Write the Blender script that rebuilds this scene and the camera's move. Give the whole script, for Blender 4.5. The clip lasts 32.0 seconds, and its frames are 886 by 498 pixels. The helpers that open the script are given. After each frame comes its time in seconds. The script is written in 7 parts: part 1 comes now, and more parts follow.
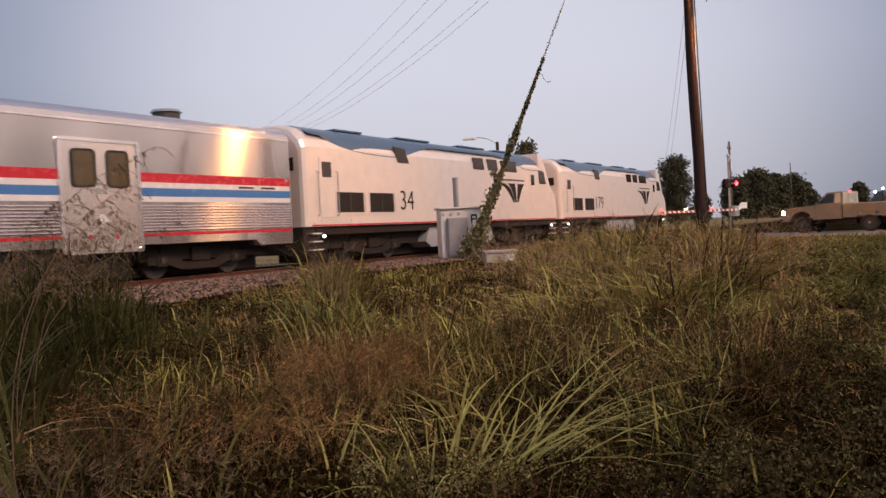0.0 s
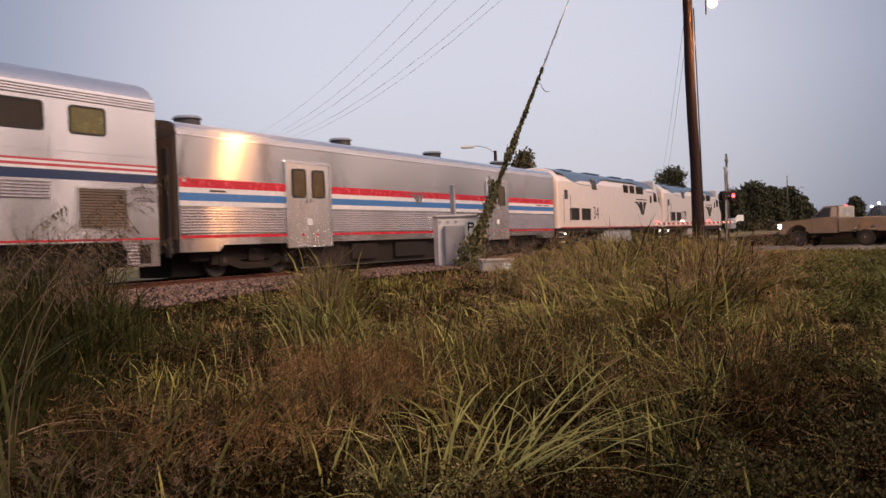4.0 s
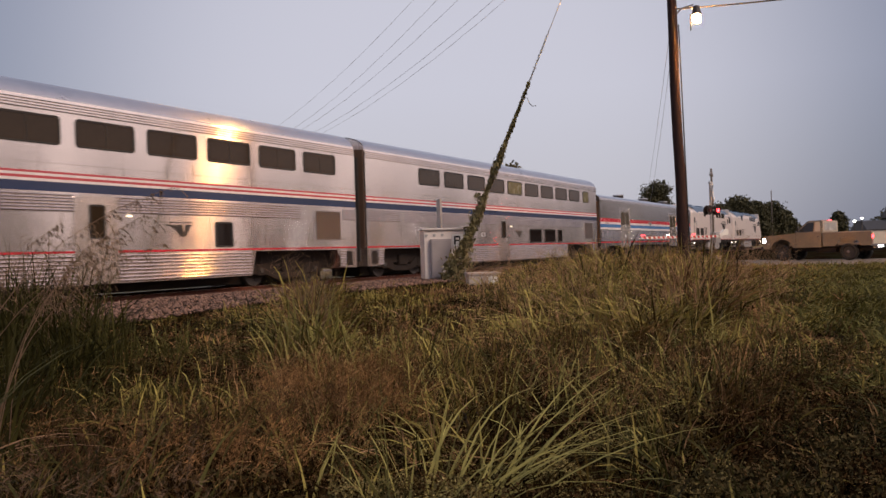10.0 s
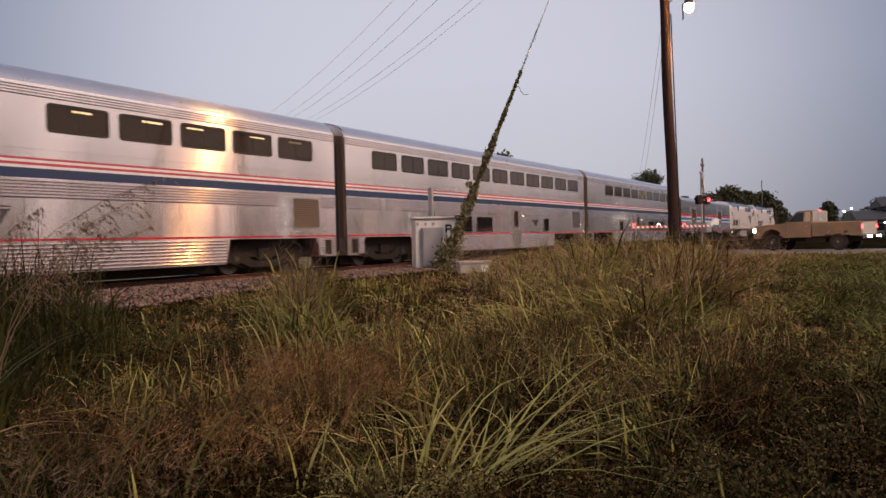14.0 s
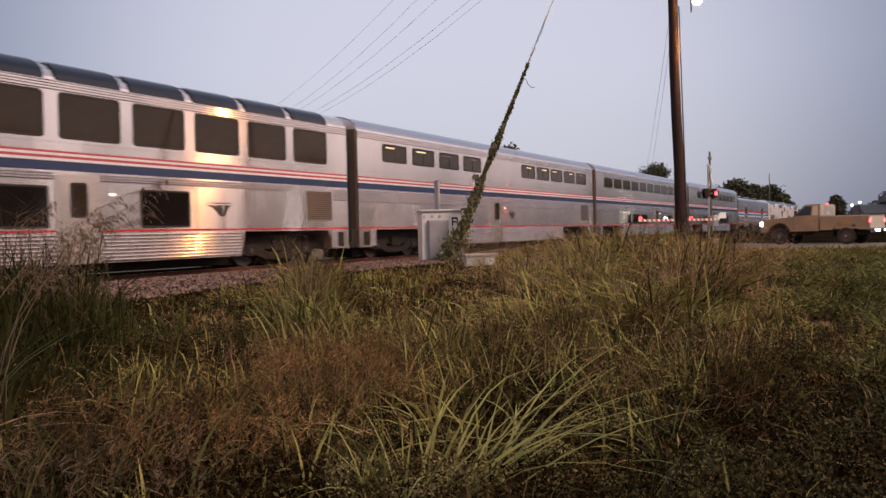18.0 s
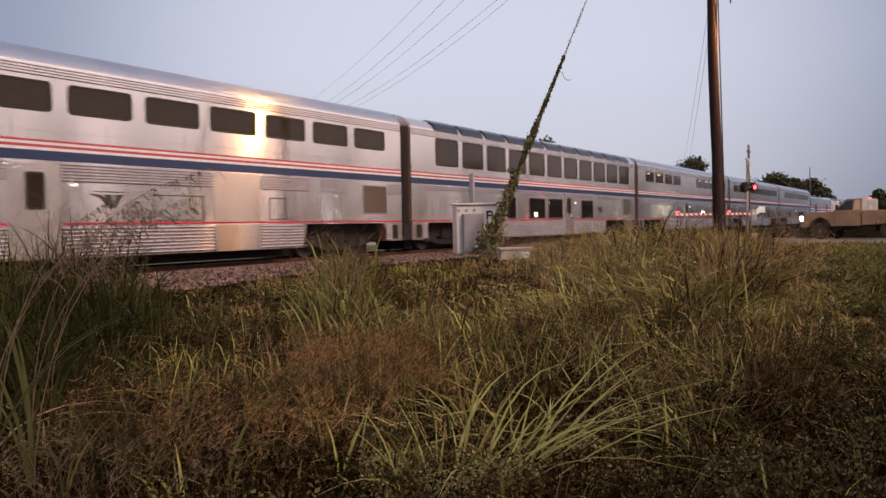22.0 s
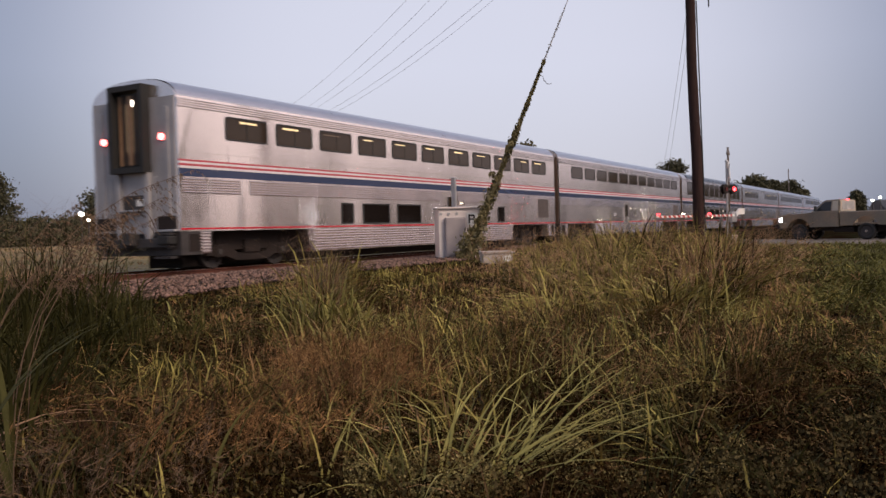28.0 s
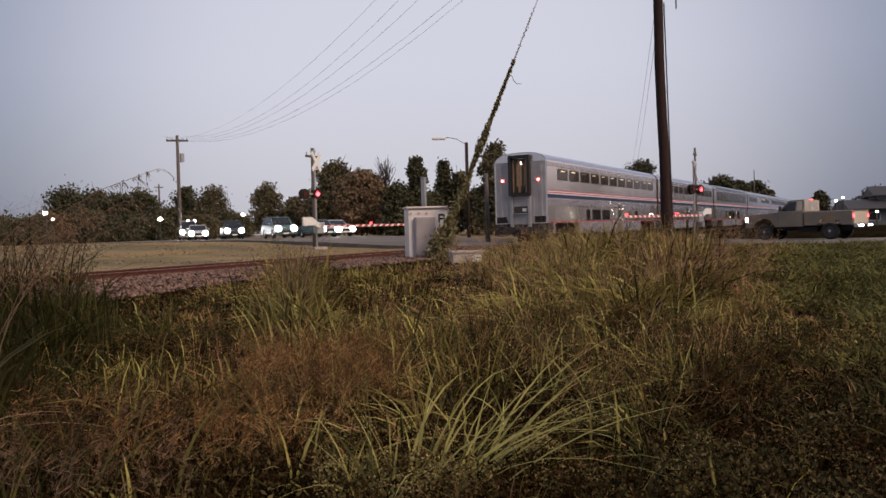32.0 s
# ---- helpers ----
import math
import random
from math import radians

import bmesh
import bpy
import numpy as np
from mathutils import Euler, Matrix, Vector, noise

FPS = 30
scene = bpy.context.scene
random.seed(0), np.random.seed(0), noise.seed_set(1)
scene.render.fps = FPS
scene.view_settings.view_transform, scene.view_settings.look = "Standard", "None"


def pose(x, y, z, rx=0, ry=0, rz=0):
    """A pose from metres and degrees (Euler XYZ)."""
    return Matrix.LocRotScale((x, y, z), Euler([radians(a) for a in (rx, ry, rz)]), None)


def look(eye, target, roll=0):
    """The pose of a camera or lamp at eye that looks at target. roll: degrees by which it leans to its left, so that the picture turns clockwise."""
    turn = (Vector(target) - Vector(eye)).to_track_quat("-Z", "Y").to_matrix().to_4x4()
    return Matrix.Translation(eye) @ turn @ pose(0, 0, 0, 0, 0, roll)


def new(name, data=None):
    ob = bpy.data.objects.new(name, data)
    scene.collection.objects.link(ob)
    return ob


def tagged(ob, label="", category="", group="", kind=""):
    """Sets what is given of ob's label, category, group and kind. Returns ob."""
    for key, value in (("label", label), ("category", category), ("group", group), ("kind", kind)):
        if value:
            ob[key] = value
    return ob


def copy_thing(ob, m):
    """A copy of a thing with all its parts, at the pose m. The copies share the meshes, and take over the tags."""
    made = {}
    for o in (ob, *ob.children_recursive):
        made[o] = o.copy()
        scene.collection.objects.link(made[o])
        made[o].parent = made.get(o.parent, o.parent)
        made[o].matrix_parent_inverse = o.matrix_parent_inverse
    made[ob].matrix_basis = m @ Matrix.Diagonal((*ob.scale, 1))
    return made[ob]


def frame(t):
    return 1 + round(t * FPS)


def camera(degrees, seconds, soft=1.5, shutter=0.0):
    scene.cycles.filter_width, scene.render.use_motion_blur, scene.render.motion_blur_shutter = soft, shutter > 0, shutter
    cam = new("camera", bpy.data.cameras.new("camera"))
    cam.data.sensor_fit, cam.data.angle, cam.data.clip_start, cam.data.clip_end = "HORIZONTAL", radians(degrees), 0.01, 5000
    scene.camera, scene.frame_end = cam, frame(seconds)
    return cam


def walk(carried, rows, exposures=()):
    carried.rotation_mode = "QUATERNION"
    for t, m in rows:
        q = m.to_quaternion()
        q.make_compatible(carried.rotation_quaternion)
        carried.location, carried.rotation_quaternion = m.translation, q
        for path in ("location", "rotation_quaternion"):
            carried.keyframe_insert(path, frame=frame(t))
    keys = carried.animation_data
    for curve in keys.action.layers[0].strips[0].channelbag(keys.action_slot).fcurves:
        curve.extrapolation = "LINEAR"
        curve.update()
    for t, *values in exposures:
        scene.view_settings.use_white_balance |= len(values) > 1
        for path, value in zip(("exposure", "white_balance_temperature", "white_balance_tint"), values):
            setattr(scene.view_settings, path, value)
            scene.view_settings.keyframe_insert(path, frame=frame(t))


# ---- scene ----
cam = camera(54.15, 32.0, soft=1.5, shutter=0.5)
# seconds, yaw, pitch, roll
TURNS = [
    (0.0, -60.89, -1.17, 2.90),
    (0.5, -61.24, -1.48, 2.88),
    (1.0, -61.10, -1.45, 3.20),
    (1.5, -61.19, -1.36, 3.22),
    (2.0, -61.19, -1.47, 3.10),
    (2.5, -61.39, -1.46, 2.72),
    (3.0, -61.69, -1.11, 2.43),
    (3.5, -61.27, -1.06, 2.12),
    (4.0, -61.11, -0.67, 1.98),
    (4.5, -61.25, -0.20, 1.94),
    (6.5, -61.23, 0.19, 2.03),
    (7.0, -61.08, 0.42, 1.88),
    (7.5, -60.98, 0.60, 1.93),
    (8.0, -61.17, 0.54, 1.74),
    (8.5, -61.34, 0.54, 1.96),
    (9.0, -61.39, 0.43, 1.83),
    (9.5, -61.66, 0.19, 1.78),
    (10.0, -62.01, 0.18, 1.80),
    (10.5, -61.90, 0.11, 1.57),
    (11.0, -61.72, 0.04, 1.40),
    (11.5, -62.21, 0.04, 1.43),
    (12.0, -62.78, -0.31, 1.42),
    (12.5, -62.71, -0.24, 1.49),
    (13.0, -62.65, -0.42, 1.50),
    (13.5, -62.56, -0.55, 1.53),
    (15.5, -62.76, -0.69, 1.79),
    (16.0, -62.39, -0.72, 1.77),
    (16.5, -62.34, -0.96, 1.85),
    (17.0, -62.72, -0.96, 1.75),
    (17.5, -62.45, -0.96, 1.64),
    (18.0, -62.17, -1.06, 1.42),
    (18.5, -61.97, -0.99, 1.29),
    (19.0, -61.74, -0.84, 1.23),
    (19.5, -61.32, -1.06, 1.23),
    (20.0, -61.28, -1.17, 1.26),
    (20.5, -60.98, -1.52, 1.17),
    (21.0, -60.08, -1.51, 1.27),
    (21.5, -60.18, -1.46, 1.05),
    (22.0, -59.88, -1.44, 1.24),
    (22.5, -59.77, -1.38, 1.29),
    (23.0, -59.66, -1.49, 1.31),
    (23.5, -59.51, -1.54, 1.39),
    (24.0, -59.55, -1.72, 1.36),
    (24.5, -59.62, -1.84, 1.37),
    (25.0, -59.72, -1.70, 1.54),
    (25.5, -59.97, -1.46, 1.82),
    (27.5, -60.94, -1.37, 1.69),
    (28.0, -61.06, -1.20, 1.70),
    (28.5, -61.11, -1.18, 1.88),
    (29.0, -61.36, -1.09, 2.05),
    (29.5, -61.80, -0.96, 1.72),
    (30.0, -62.06, -1.13, 1.81),
    (30.5, -62.02, -1.15, 1.75),
    (31.0, -62.39, -0.88, 1.58),
    (31.5, -62.55, -0.91, 1.68),
    (32.0, -63.05, -1.29, 1.65),
]
EYE = 1.30
walk(cam, [(t, pose(0, 0, EYE, 90 + p, r, y)) for t, y, p, r in TURNS],
     exposures=[(0, 0.02, 6850, 15), (5.5, 0.02, 6850, 15), (7.5, -0.19, 6900, 15), (12, -0.14, 6900, 15), (16, -0.10, 6780, 15), (18.5, -0.02, 6680, 15), (23.0, 0.02, 6600, 14), (26.0, 0.05, 6580, 13), (27.3, 0.07, 6640, 14), (30, 0.03, 6780, 14), (32, -0.02, 6850, 14)])

# ---------------- plan in metres: x along the track, y across it ----------------
TRACK_Y = 17.75      # centre line of the track
RAIL_Z = 0.46        # top of the rails
ROAD_AZ = 22.0       # the road leaves +y by this angle towards +x
ROAD_X0 = 30.8       # its near edge meets y = 0 here
ROAD_W = 15.0
GUY_TOP = 18.6       # where the guy wire meets the tall pole
WIRES = [(1.0, 19.0, 3.0, -1.35), (0.5, 18.6, 4.0, -0.7), (1.5, 16.0, 4.0, 0.7), (0.5, 15.0, 4.0, 1.35), (-1.0, 16.0, 4.5, 1.5)]  # offset, height, sag, far offset
RDX, RDY = math.sin(radians(ROAD_AZ)), math.cos(radians(ROAD_AZ))


def road_side(x, y):
    """Metres from the road's near edge, negative on the camera's side."""
    return (x - ROAD_X0) * RDY - y * RDX


def smooth(a, b, v):
    v = min(1.0, max(0.0, (v - a) / (b - a)))
    return v * v * (3 - 2 * v)


def ground_z(x, y):
    """Height of the soil: low where the lookout stands, level with the crossing farther off, rising gently beyond the track."""
    if y > TRACK_Y:
        return 0.32 + 0.62 * smooth(TRACK_Y + 4, TRACK_Y + 26, y)
    h = 0.46 * smooth(5, 19, math.hypot(x, y))
    h += (0.20 - h) * smooth(12.8, 15.6, y) * smooth(3, -3, x - 30)
    return h


# ---------------- world and light ----------------
world = bpy.data.worlds.new("dusk_sky")
scene.world = world
world.use_nodes = True
wn, wl = world.node_tree.nodes, world.node_tree.links
wn.clear()
w_out, w_bg = wn.new("ShaderNodeOutputWorld"), wn.new("ShaderNodeBackground")
w_sky = wn.new("ShaderNodeTexSky")
w_sky.sky_type, w_sky.sun_disc = "NISHITA", False
w_sky.sun_elevation, w_sky.sun_rotation = radians(4), radians(197)
w_sky.air_density, w_sky.dust_density, w_sky.ozone_density = 1.0, 2.0, 2.0
w_co, w_sep, w_ramp = wn.new("ShaderNodeTexCoord"), wn.new("ShaderNodeSeparateXYZ"), wn.new("ShaderNodeValToRGB")
wl.new(w_co.outputs["Generated"], w_sep.inputs[0])
wl.new(w_sep.outputs["Z"], w_ramp.inputs[0])
for e, (p, c) in zip((w_ramp.color_ramp.elements[0], w_ramp.color_ramp.elements[1]), ((0.0, (0.190, 0.221, 0.300, 1)), (1.0, (0.29, 0.33, 0.435, 1)))):
    e.position, e.color = p, c
e = w_ramp.color_ramp.elements.new(0.18)
e.color = (0.268, 0.308, 0.422, 1)
w_mul = wn.new("ShaderNodeMix")
w_mul.data_type, w_mul.blend_type = "RGBA", "ADD"
w_mul.inputs[0].default_value = 0.02
wl.new(w_ramp.outputs[0], w_mul.inputs["A"])
wl.new(w_sky.outputs[0], w_mul.inputs["B"])
# the warm glow low in the sky behind the lookout
w_dot, w_rng, w_glow = wn.new("ShaderNodeVectorMath"), wn.new("ShaderNodeMapRange"), wn.new("ShaderNodeMix")
w_dot.operation = "DOT_PRODUCT"
w_dot.inputs[1].default_value = (0.55, -0.81, 0.20)
wl.new(w_co.outputs["Generated"], w_dot.inputs[0])
w_rng.inputs["From Min"].default_value, w_rng.inputs["From Max"].default_value = 0.60, 1.0
w_rng.inputs["To Min"].default_value, w_rng.inputs["To Max"].default_value = 0.0, 0.68
w_rng.interpolation_type = "SMOOTHSTEP"
wl.new(w_dot.outputs["Value"], w_rng.inputs[0])
w_glow.data_type, w_glow.blend_type = "RGBA", "ADD"
w_glow.inputs["B"].default_value = (1.0, 0.72, 0.56, 1)
wl.new(w_rng.outputs[0], w_glow.inputs[0])
wl.new(w_mul.outputs["Result"], w_glow.inputs["A"])
# and the sky over the road made paler, so the view darkens towards its edges
w_dot2, w_rng2, w_pale = wn.new("ShaderNodeVectorMath"), wn.new("ShaderNodeMapRange"), wn.new("ShaderNodeMix")
w_dot2.operation = "DOT_PRODUCT"
w_dot2.inputs[1].default_value = (0.875, 0.455, 0.16)
wl.new(w_co.outputs["Generated"], w_dot2.inputs[0])
w_rng2.inputs["From Min"].default_value, w_rng2.inputs["From Max"].default_value = 0.865, 0.995
w_rng2.inputs["To Min"].default_value, w_rng2.inputs["To Max"].default_value = 0.0, 0.335
w_rng2.interpolation_type = "SMOOTHSTEP"
wl.new(w_dot2.outputs["Value"], w_rng2.inputs[0])
w_pale.data_type, w_pale.blend_type = "RGBA", "ADD"
w_pale.inputs["B"].default_value = (1.0, 0.98, 1.0, 1)
wl.new(w_rng2.outputs[0], w_pale.inputs[0])
wl.new(w_glow.outputs["Result"], w_pale.inputs["A"])
wl.new(w_pale.outputs["Result"], w_bg.inputs[0])
w_bg.inputs[1].default_value = 1.0
wl.new(w_bg.outputs[0], w_out.inputs[0])

sun = new("sun", bpy.data.lights.new("sun", "SUN"))
sun.data.energy, sun.data.angle, sun.data.color = 2.1, radians(24), (1.0, 0.80, 0.63)
sun.matrix_world = look((0, 0, 0), (0.28, 0.80, -0.62))


# ---------------- materials ----------------
def mat(name, colour, rough=0.6, metal=0.0, vary=0.15, scale=8.0, bump=0.1, fine=60.0, island=0.0, tint=None, spec=0.5, obj_random=0.0, stretch=(1, 1, 1), tintscale=1.2, rvary=0.08):
    """A surface with two scales of variation; island: colour change from piece to piece; tint: a second colour in patches."""
    m = bpy.data.materials.new(name)
    m.use_nodes = True
    n, l = m.node_tree.nodes, m.node_tree.links
    b = n["Principled BSDF"]
    b.inputs["Roughness"].default_value, b.inputs["Metallic"].default_value = rough, metal
    b.inputs["Specular IOR Level"].default_value = spec
    co, mp = n.new("ShaderNodeTexCoord"), n.new("ShaderNodeMapping")
    mp.inputs["Scale"].default_value = stretch
    l.new(co.outputs["Object"], mp.inputs[0])
    big, small = n.new("ShaderNodeTexNoise"), n.new("ShaderNodeTexNoise")
    big.inputs["Scale"].default_value, small.inputs["Scale"].default_value = scale, fine
    big.inputs["Detail"].default_value = small.inputs["Detail"].default_value = 4
    l.new(mp.outputs[0], big.inputs[0]), l.new(mp.outputs[0], small.inputs[0])
    add = n.new("ShaderNodeMath")
    add.operation = "MULTIPLY_ADD"
    l.new(small.outputs[0], add.inputs[0])
    add.inputs[1].default_value = 0.5
    l.new(big.outputs[0], add.inputs[2])
    hsv = n.new("ShaderNodeHueSaturation")
    rng = n.new("ShaderNodeMapRange")
    rng.inputs["From Min"].default_value, rng.inputs["From Max"].default_value = 0.45, 1.05
    rng.inputs["To Min"].default_value, rng.inputs["To Max"].default_value = 1 - vary, 1 + vary
    l.new(add.outputs[0], rng.inputs[0])
    val = rng.outputs[0]
    if island or obj_random:
        src = n.new("ShaderNodeNewGeometry").outputs["Random Per Island"] if island else n.new("ShaderNodeObjectInfo").outputs["Random"]
        k = island or obj_random
        r2, mul = n.new("ShaderNodeMapRange"), n.new("ShaderNodeMath")
        r2.inputs["To Min"].default_value, r2.inputs["To Max"].default_value = 1 - k, 1 + k
        l.new(src, r2.inputs[0])
        mul.operation = "MULTIPLY"
        l.new(val, mul.inputs[0]), l.new(r2.outputs[0], mul.inputs[1])
        val = mul.outputs[0]
    l.new(val, hsv.inputs["Value"])
    hsv.inputs["Color"].default_value = (*colour, 1)
    if tint:
        t3, rt, mx = n.new("ShaderNodeTexNoise"), n.new("ShaderNodeMapRange"), n.new("ShaderNodeMix")
        t3.inputs["Scale"].default_value, t3.inputs["Detail"].default_value = tintscale, 5
        l.new(mp.outputs[0], t3.inputs[0])
        rt.inputs["From Min"].default_value, rt.inputs["From Max"].default_value = 0.42, 0.62
        l.new(t3.outputs[0], rt.inputs[0])
        mx.data_type = "RGBA"
        mx.inputs["A"].default_value, mx.inputs["B"].default_value = (*colour, 1), (*tint, 1)
        l.new(rt.outputs[0], mx.inputs[0])
        l.new(mx.outputs["Result"], hsv.inputs["Color"])
    l.new(hsv.outputs[0], b.inputs["Base Color"])
    rr = n.new("ShaderNodeMapRange")
    rr.inputs["From Min"].default_value, rr.inputs["From Max"].default_value = 0.45, 1.05
    rr.inputs["To Min"].default_value, rr.inputs["To Max"].default_value = max(0.03, rough - rvary), min(1, rough + rvary)
    l.new(add.outputs[0], rr.inputs[0]), l.new(rr.outputs[0], b.inputs["Roughness"])
    if bump:
        bp = n.new("ShaderNodeBump")
        bp.inputs["Strength"].default_value, bp.inputs["Distance"].default_value = bump, 0.02
        l.new(add.outputs[0], bp.inputs["Height"]), l.new(bp.outputs[0], b.inputs["Normal"])
    return m


def glow(name, colour, strength):
    m = bpy.data.materials.new(name)
    m.use_nodes = True
    b = m.node_tree.nodes["Principled BSDF"]
    b.inputs["Base Color"].default_value = (*colour, 1)
    b.inputs["Emission Color"].default_value, b.inputs["Emission Strength"].default_value = (*colour, 1), strength
    return m


def glass(name, colour, rough=0.04, spec=0.5):
    m = mat(name, colour, rough=rough, vary=0.2, scale=1.0, fine=6, bump=0.0, spec=spec)
    return m


def steel(name, colour, rough, wave, dist=0.035, aniso=1.0, coat=0.2, gloss_dist=0.012):
    """Stainless sheet: bright metal, slightly buckled from panel to panel, with faint upright water streaks."""
    m = mat(name, colour, rough=rough, metal=0.92, vary=0.07, scale=1.0, fine=5.0, bump=0.0, stretch=(0.9, 1, 0.35), rvary=0.035)
    n, l = m.node_tree.nodes, m.node_tree.links
    b = n["Principled BSDF"]
    co, nz, bp, mp = n.new("ShaderNodeTexCoord"), n.new("ShaderNodeTexNoise"), n.new("ShaderNodeBump"), n.new("ShaderNodeMapping")
    mp.inputs["Scale"].default_value = (1.5, 1.0, 0.9)
    l.new(co.outputs["Object"], mp.inputs[0]), l.new(mp.outputs[0], nz.inputs[0])
    nz.inputs["Scale"].default_value, nz.inputs["Detail"].default_value = 1.6, 2
    bp.inputs["Strength"].default_value, bp.inputs["Distance"].default_value = wave, dist
    l.new(nz.outputs[0], bp.inputs["Height"]), l.new(bp.outputs[0], b.inputs["Normal"])
    # the rolling grain runs along the car, so highlights stretch upright
    tg = n.new("ShaderNodeTangent")
    tg.direction_type, tg.axis = "RADIAL", "X"
    l.new(tg.outputs[0], b.inputs["Tangent"])
    b.inputs["Anisotropic"].default_value = aniso
    # the polished skin mirrors bright lamps sharply; its fine buckles break the image up
    n2, b2, m2 = n.new("ShaderNodeTexNoise"), n.new("ShaderNodeBump"), n.new("ShaderNodeMapping")
    m2.inputs["Scale"].default_value = (1.3, 1.0, 2.6)
    l.new(co.outputs["Object"], m2.inputs[0]), l.new(m2.outputs[0], n2.inputs[0])
    n2.inputs["Scale"].default_value, n2.inputs["Detail"].default_value = 1.8, 2
    b2.inputs["Strength"].default_value, b2.inputs["Distance"].default_value = 1.0, gloss_dist
    l.new(n2.outputs[0], b2.inputs["Height"]), l.new(b2.outputs[0], b.inputs["Coat Normal"])
    b.inputs["Coat Weight"].default_value, b.inputs["Coat Roughness"].default_value = coat, 0.14
    return m


STEEL = steel("stainless_steel", (0.93, 0.865, 0.835), 0.155, 0.06, gloss_dist=0.009)
STEEL_FLUTED = steel("stainless_fluting", (0.80, 0.72, 0.685), 0.165, 0.06, coat=0.3, gloss_dist=0.008)
STEEL_ROOF = steel("roof_steel", (0.62, 0.65, 0.74), 0.30, 0.2, coat=0.2)
DOOR_STEEL = steel("polished_door_steel", (0.86, 0.79, 0.74), 0.24, 0.10, aniso=0.5, coat=0.3, gloss_dist=0.012)
BAG_STEEL = steel("baggage_steel", (0.65, 0.60, 0.575), 0.155, 0.06, gloss_dist=0.009)
SILVER = mat("silver_paint", (0.90, 0.79, 0.745), rough=0.34, metal=0.35, vary=0.06, scale=2, bump=0.02)
RED = mat("red_stripe", (0.58, 0.020, 0.040), rough=0.25, spec=0.6, vary=0.06, bump=0)
SALMON = mat("thin_red_stripe", (0.50, 0.075, 0.10), rough=0.22, spec=0.7, vary=0.06, bump=0)
WHITE = mat("white_stripe", (0.74, 0.72, 0.75), rough=0.25, spec=0.7, vary=0.05, bump=0)
BLUE = mat("blue_stripe", (0.055, 0.19, 0.48), rough=0.22, spec=0.7, vary=0.06, bump=0)
NAVY = mat("navy_stripe", (0.022, 0.040, 0.105), rough=0.20, spec=0.7, vary=0.06, bump=0)
LOCO_BLUE = mat("locomotive_blue", (0.07, 0.13, 0.22), rough=0.38, vary=0.12, scale=2, bump=0.03)
DARK = mat("dark_underframe", (0.022, 0.016, 0.014), spec=0.3, rough=0.75, vary=0.4, scale=3, bump=0.2)
DARK_METAL = mat("dark_metal", (0.06, 0.055, 0.055), rough=0.6, metal=0.3, vary=0.3, bump=0.1)
DIAPHRAGM = mat("brown_diaphragm", (0.115, 0.070, 0.048), rough=0.7, vary=0.35, scale=2.5, bump=0.15, stretch=(1, 1, 0.3))
LOUVRE = mat("brown_louvre_metal", (0.11, 0.085, 0.072), rough=0.5, metal=0.4, vary=0.25, bump=0.1)
RUBBER = mat("black_rubber", (0.02, 0.02, 0.02), rough=0.7, vary=0.2, bump=0.05)
TINTED = glass("tinted_window", (0.036, 0.025, 0.016), 0.03, 0.26)
LOWER_PANE = glass("lower_deck_window", (0.012, 0.009, 0.008), 0.04, 0.2)
BROWN_PANE = mat("brown_door_pane", (0.10, 0.070, 0.036), rough=0.15, vary=0.2, scale=3, fine=12, bump=0.0)
# yellowish colour without glow stands in for panes lit from inside
LIT_PANE = mat("drawn_curtain", (0.13, 0.115, 0.04), rough=0.25, vary=0.2, scale=4, fine=20, bump=0.0)
WINDOW_LAMP = glow("cabin_lamp", (1.0, 0.85, 0.55), 4.0)
CABIN_GLOW = mat("cabin_ceiling", (0.07, 0.042, 0.022), rough=0.3, vary=0.3, scale=3, fine=14, bump=0)
CABIN_GLOW.node_tree.nodes["Principled BSDF"].inputs["Emission Color"].default_value = (1.0, 0.68, 0.38, 1)
CABIN_GLOW.node_tree.nodes["Principled BSDF"].inputs["Emission Strength"].default_value = 0.10
# tan lightened to imitate the lit vestibule
CORRIDOR_TAN = mat("tan_corridor_panel", (0.34, 0.20, 0.11), rough=0.5, vary=0.25, scale=4, bump=0.05)
CORRIDOR_BROWN = mat("brown_corridor_panel", (0.055, 0.035, 0.025), rough=0.6, vary=0.3, scale=4, bump=0.05)
STRIP_GLOW = glow("cabin_strip_light", (1.0, 0.80, 0.45), 0.55)
STEP_GLOW = glow("step_light", (1.0, 0.88, 0.66), 2.2)
PEARL = glow("marker_light", (1.0, 0.93, 0.80), 7.0)
TAIL_GLOW = glow("tail_marker", (1.0, 0.16, 0.15), 9.0)
RED_LAMP = glow("red_lamp", (1.0, 0.04, 0.05), 12.0)
TRUCK_LAMP = glow("truck_headlamp", (0.95, 0.97, 1.0), 9.0)
HEADLAMP = glow("headlamp", (0.92, 0.97, 1.0), 45.0)
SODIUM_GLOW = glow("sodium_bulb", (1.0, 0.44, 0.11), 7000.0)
RUST = mat("rusty_rail_steel", (0.11, 0.036, 0.022), rough=0.75, metal=0.2, vary=0.4, scale=3, bump=0.2)
RAIL_TOP = mat("polished_rail_head", (0.45, 0.42, 0.40), rough=0.28, metal=0.9, vary=0.15, bump=0.02)
TIE = mat("weathered_timber_tie", (0.050, 0.030, 0.024), rough=0.9, vary=0.4, scale=4, bump=0.4, obj_random=0.25, stretch=(4, 1, 4))
BALLAST = mat("ballast_stone", (0.165, 0.098, 0.074), rough=0.95, vary=0.3, scale=30, fine=120, bump=0.5, island=0.95)
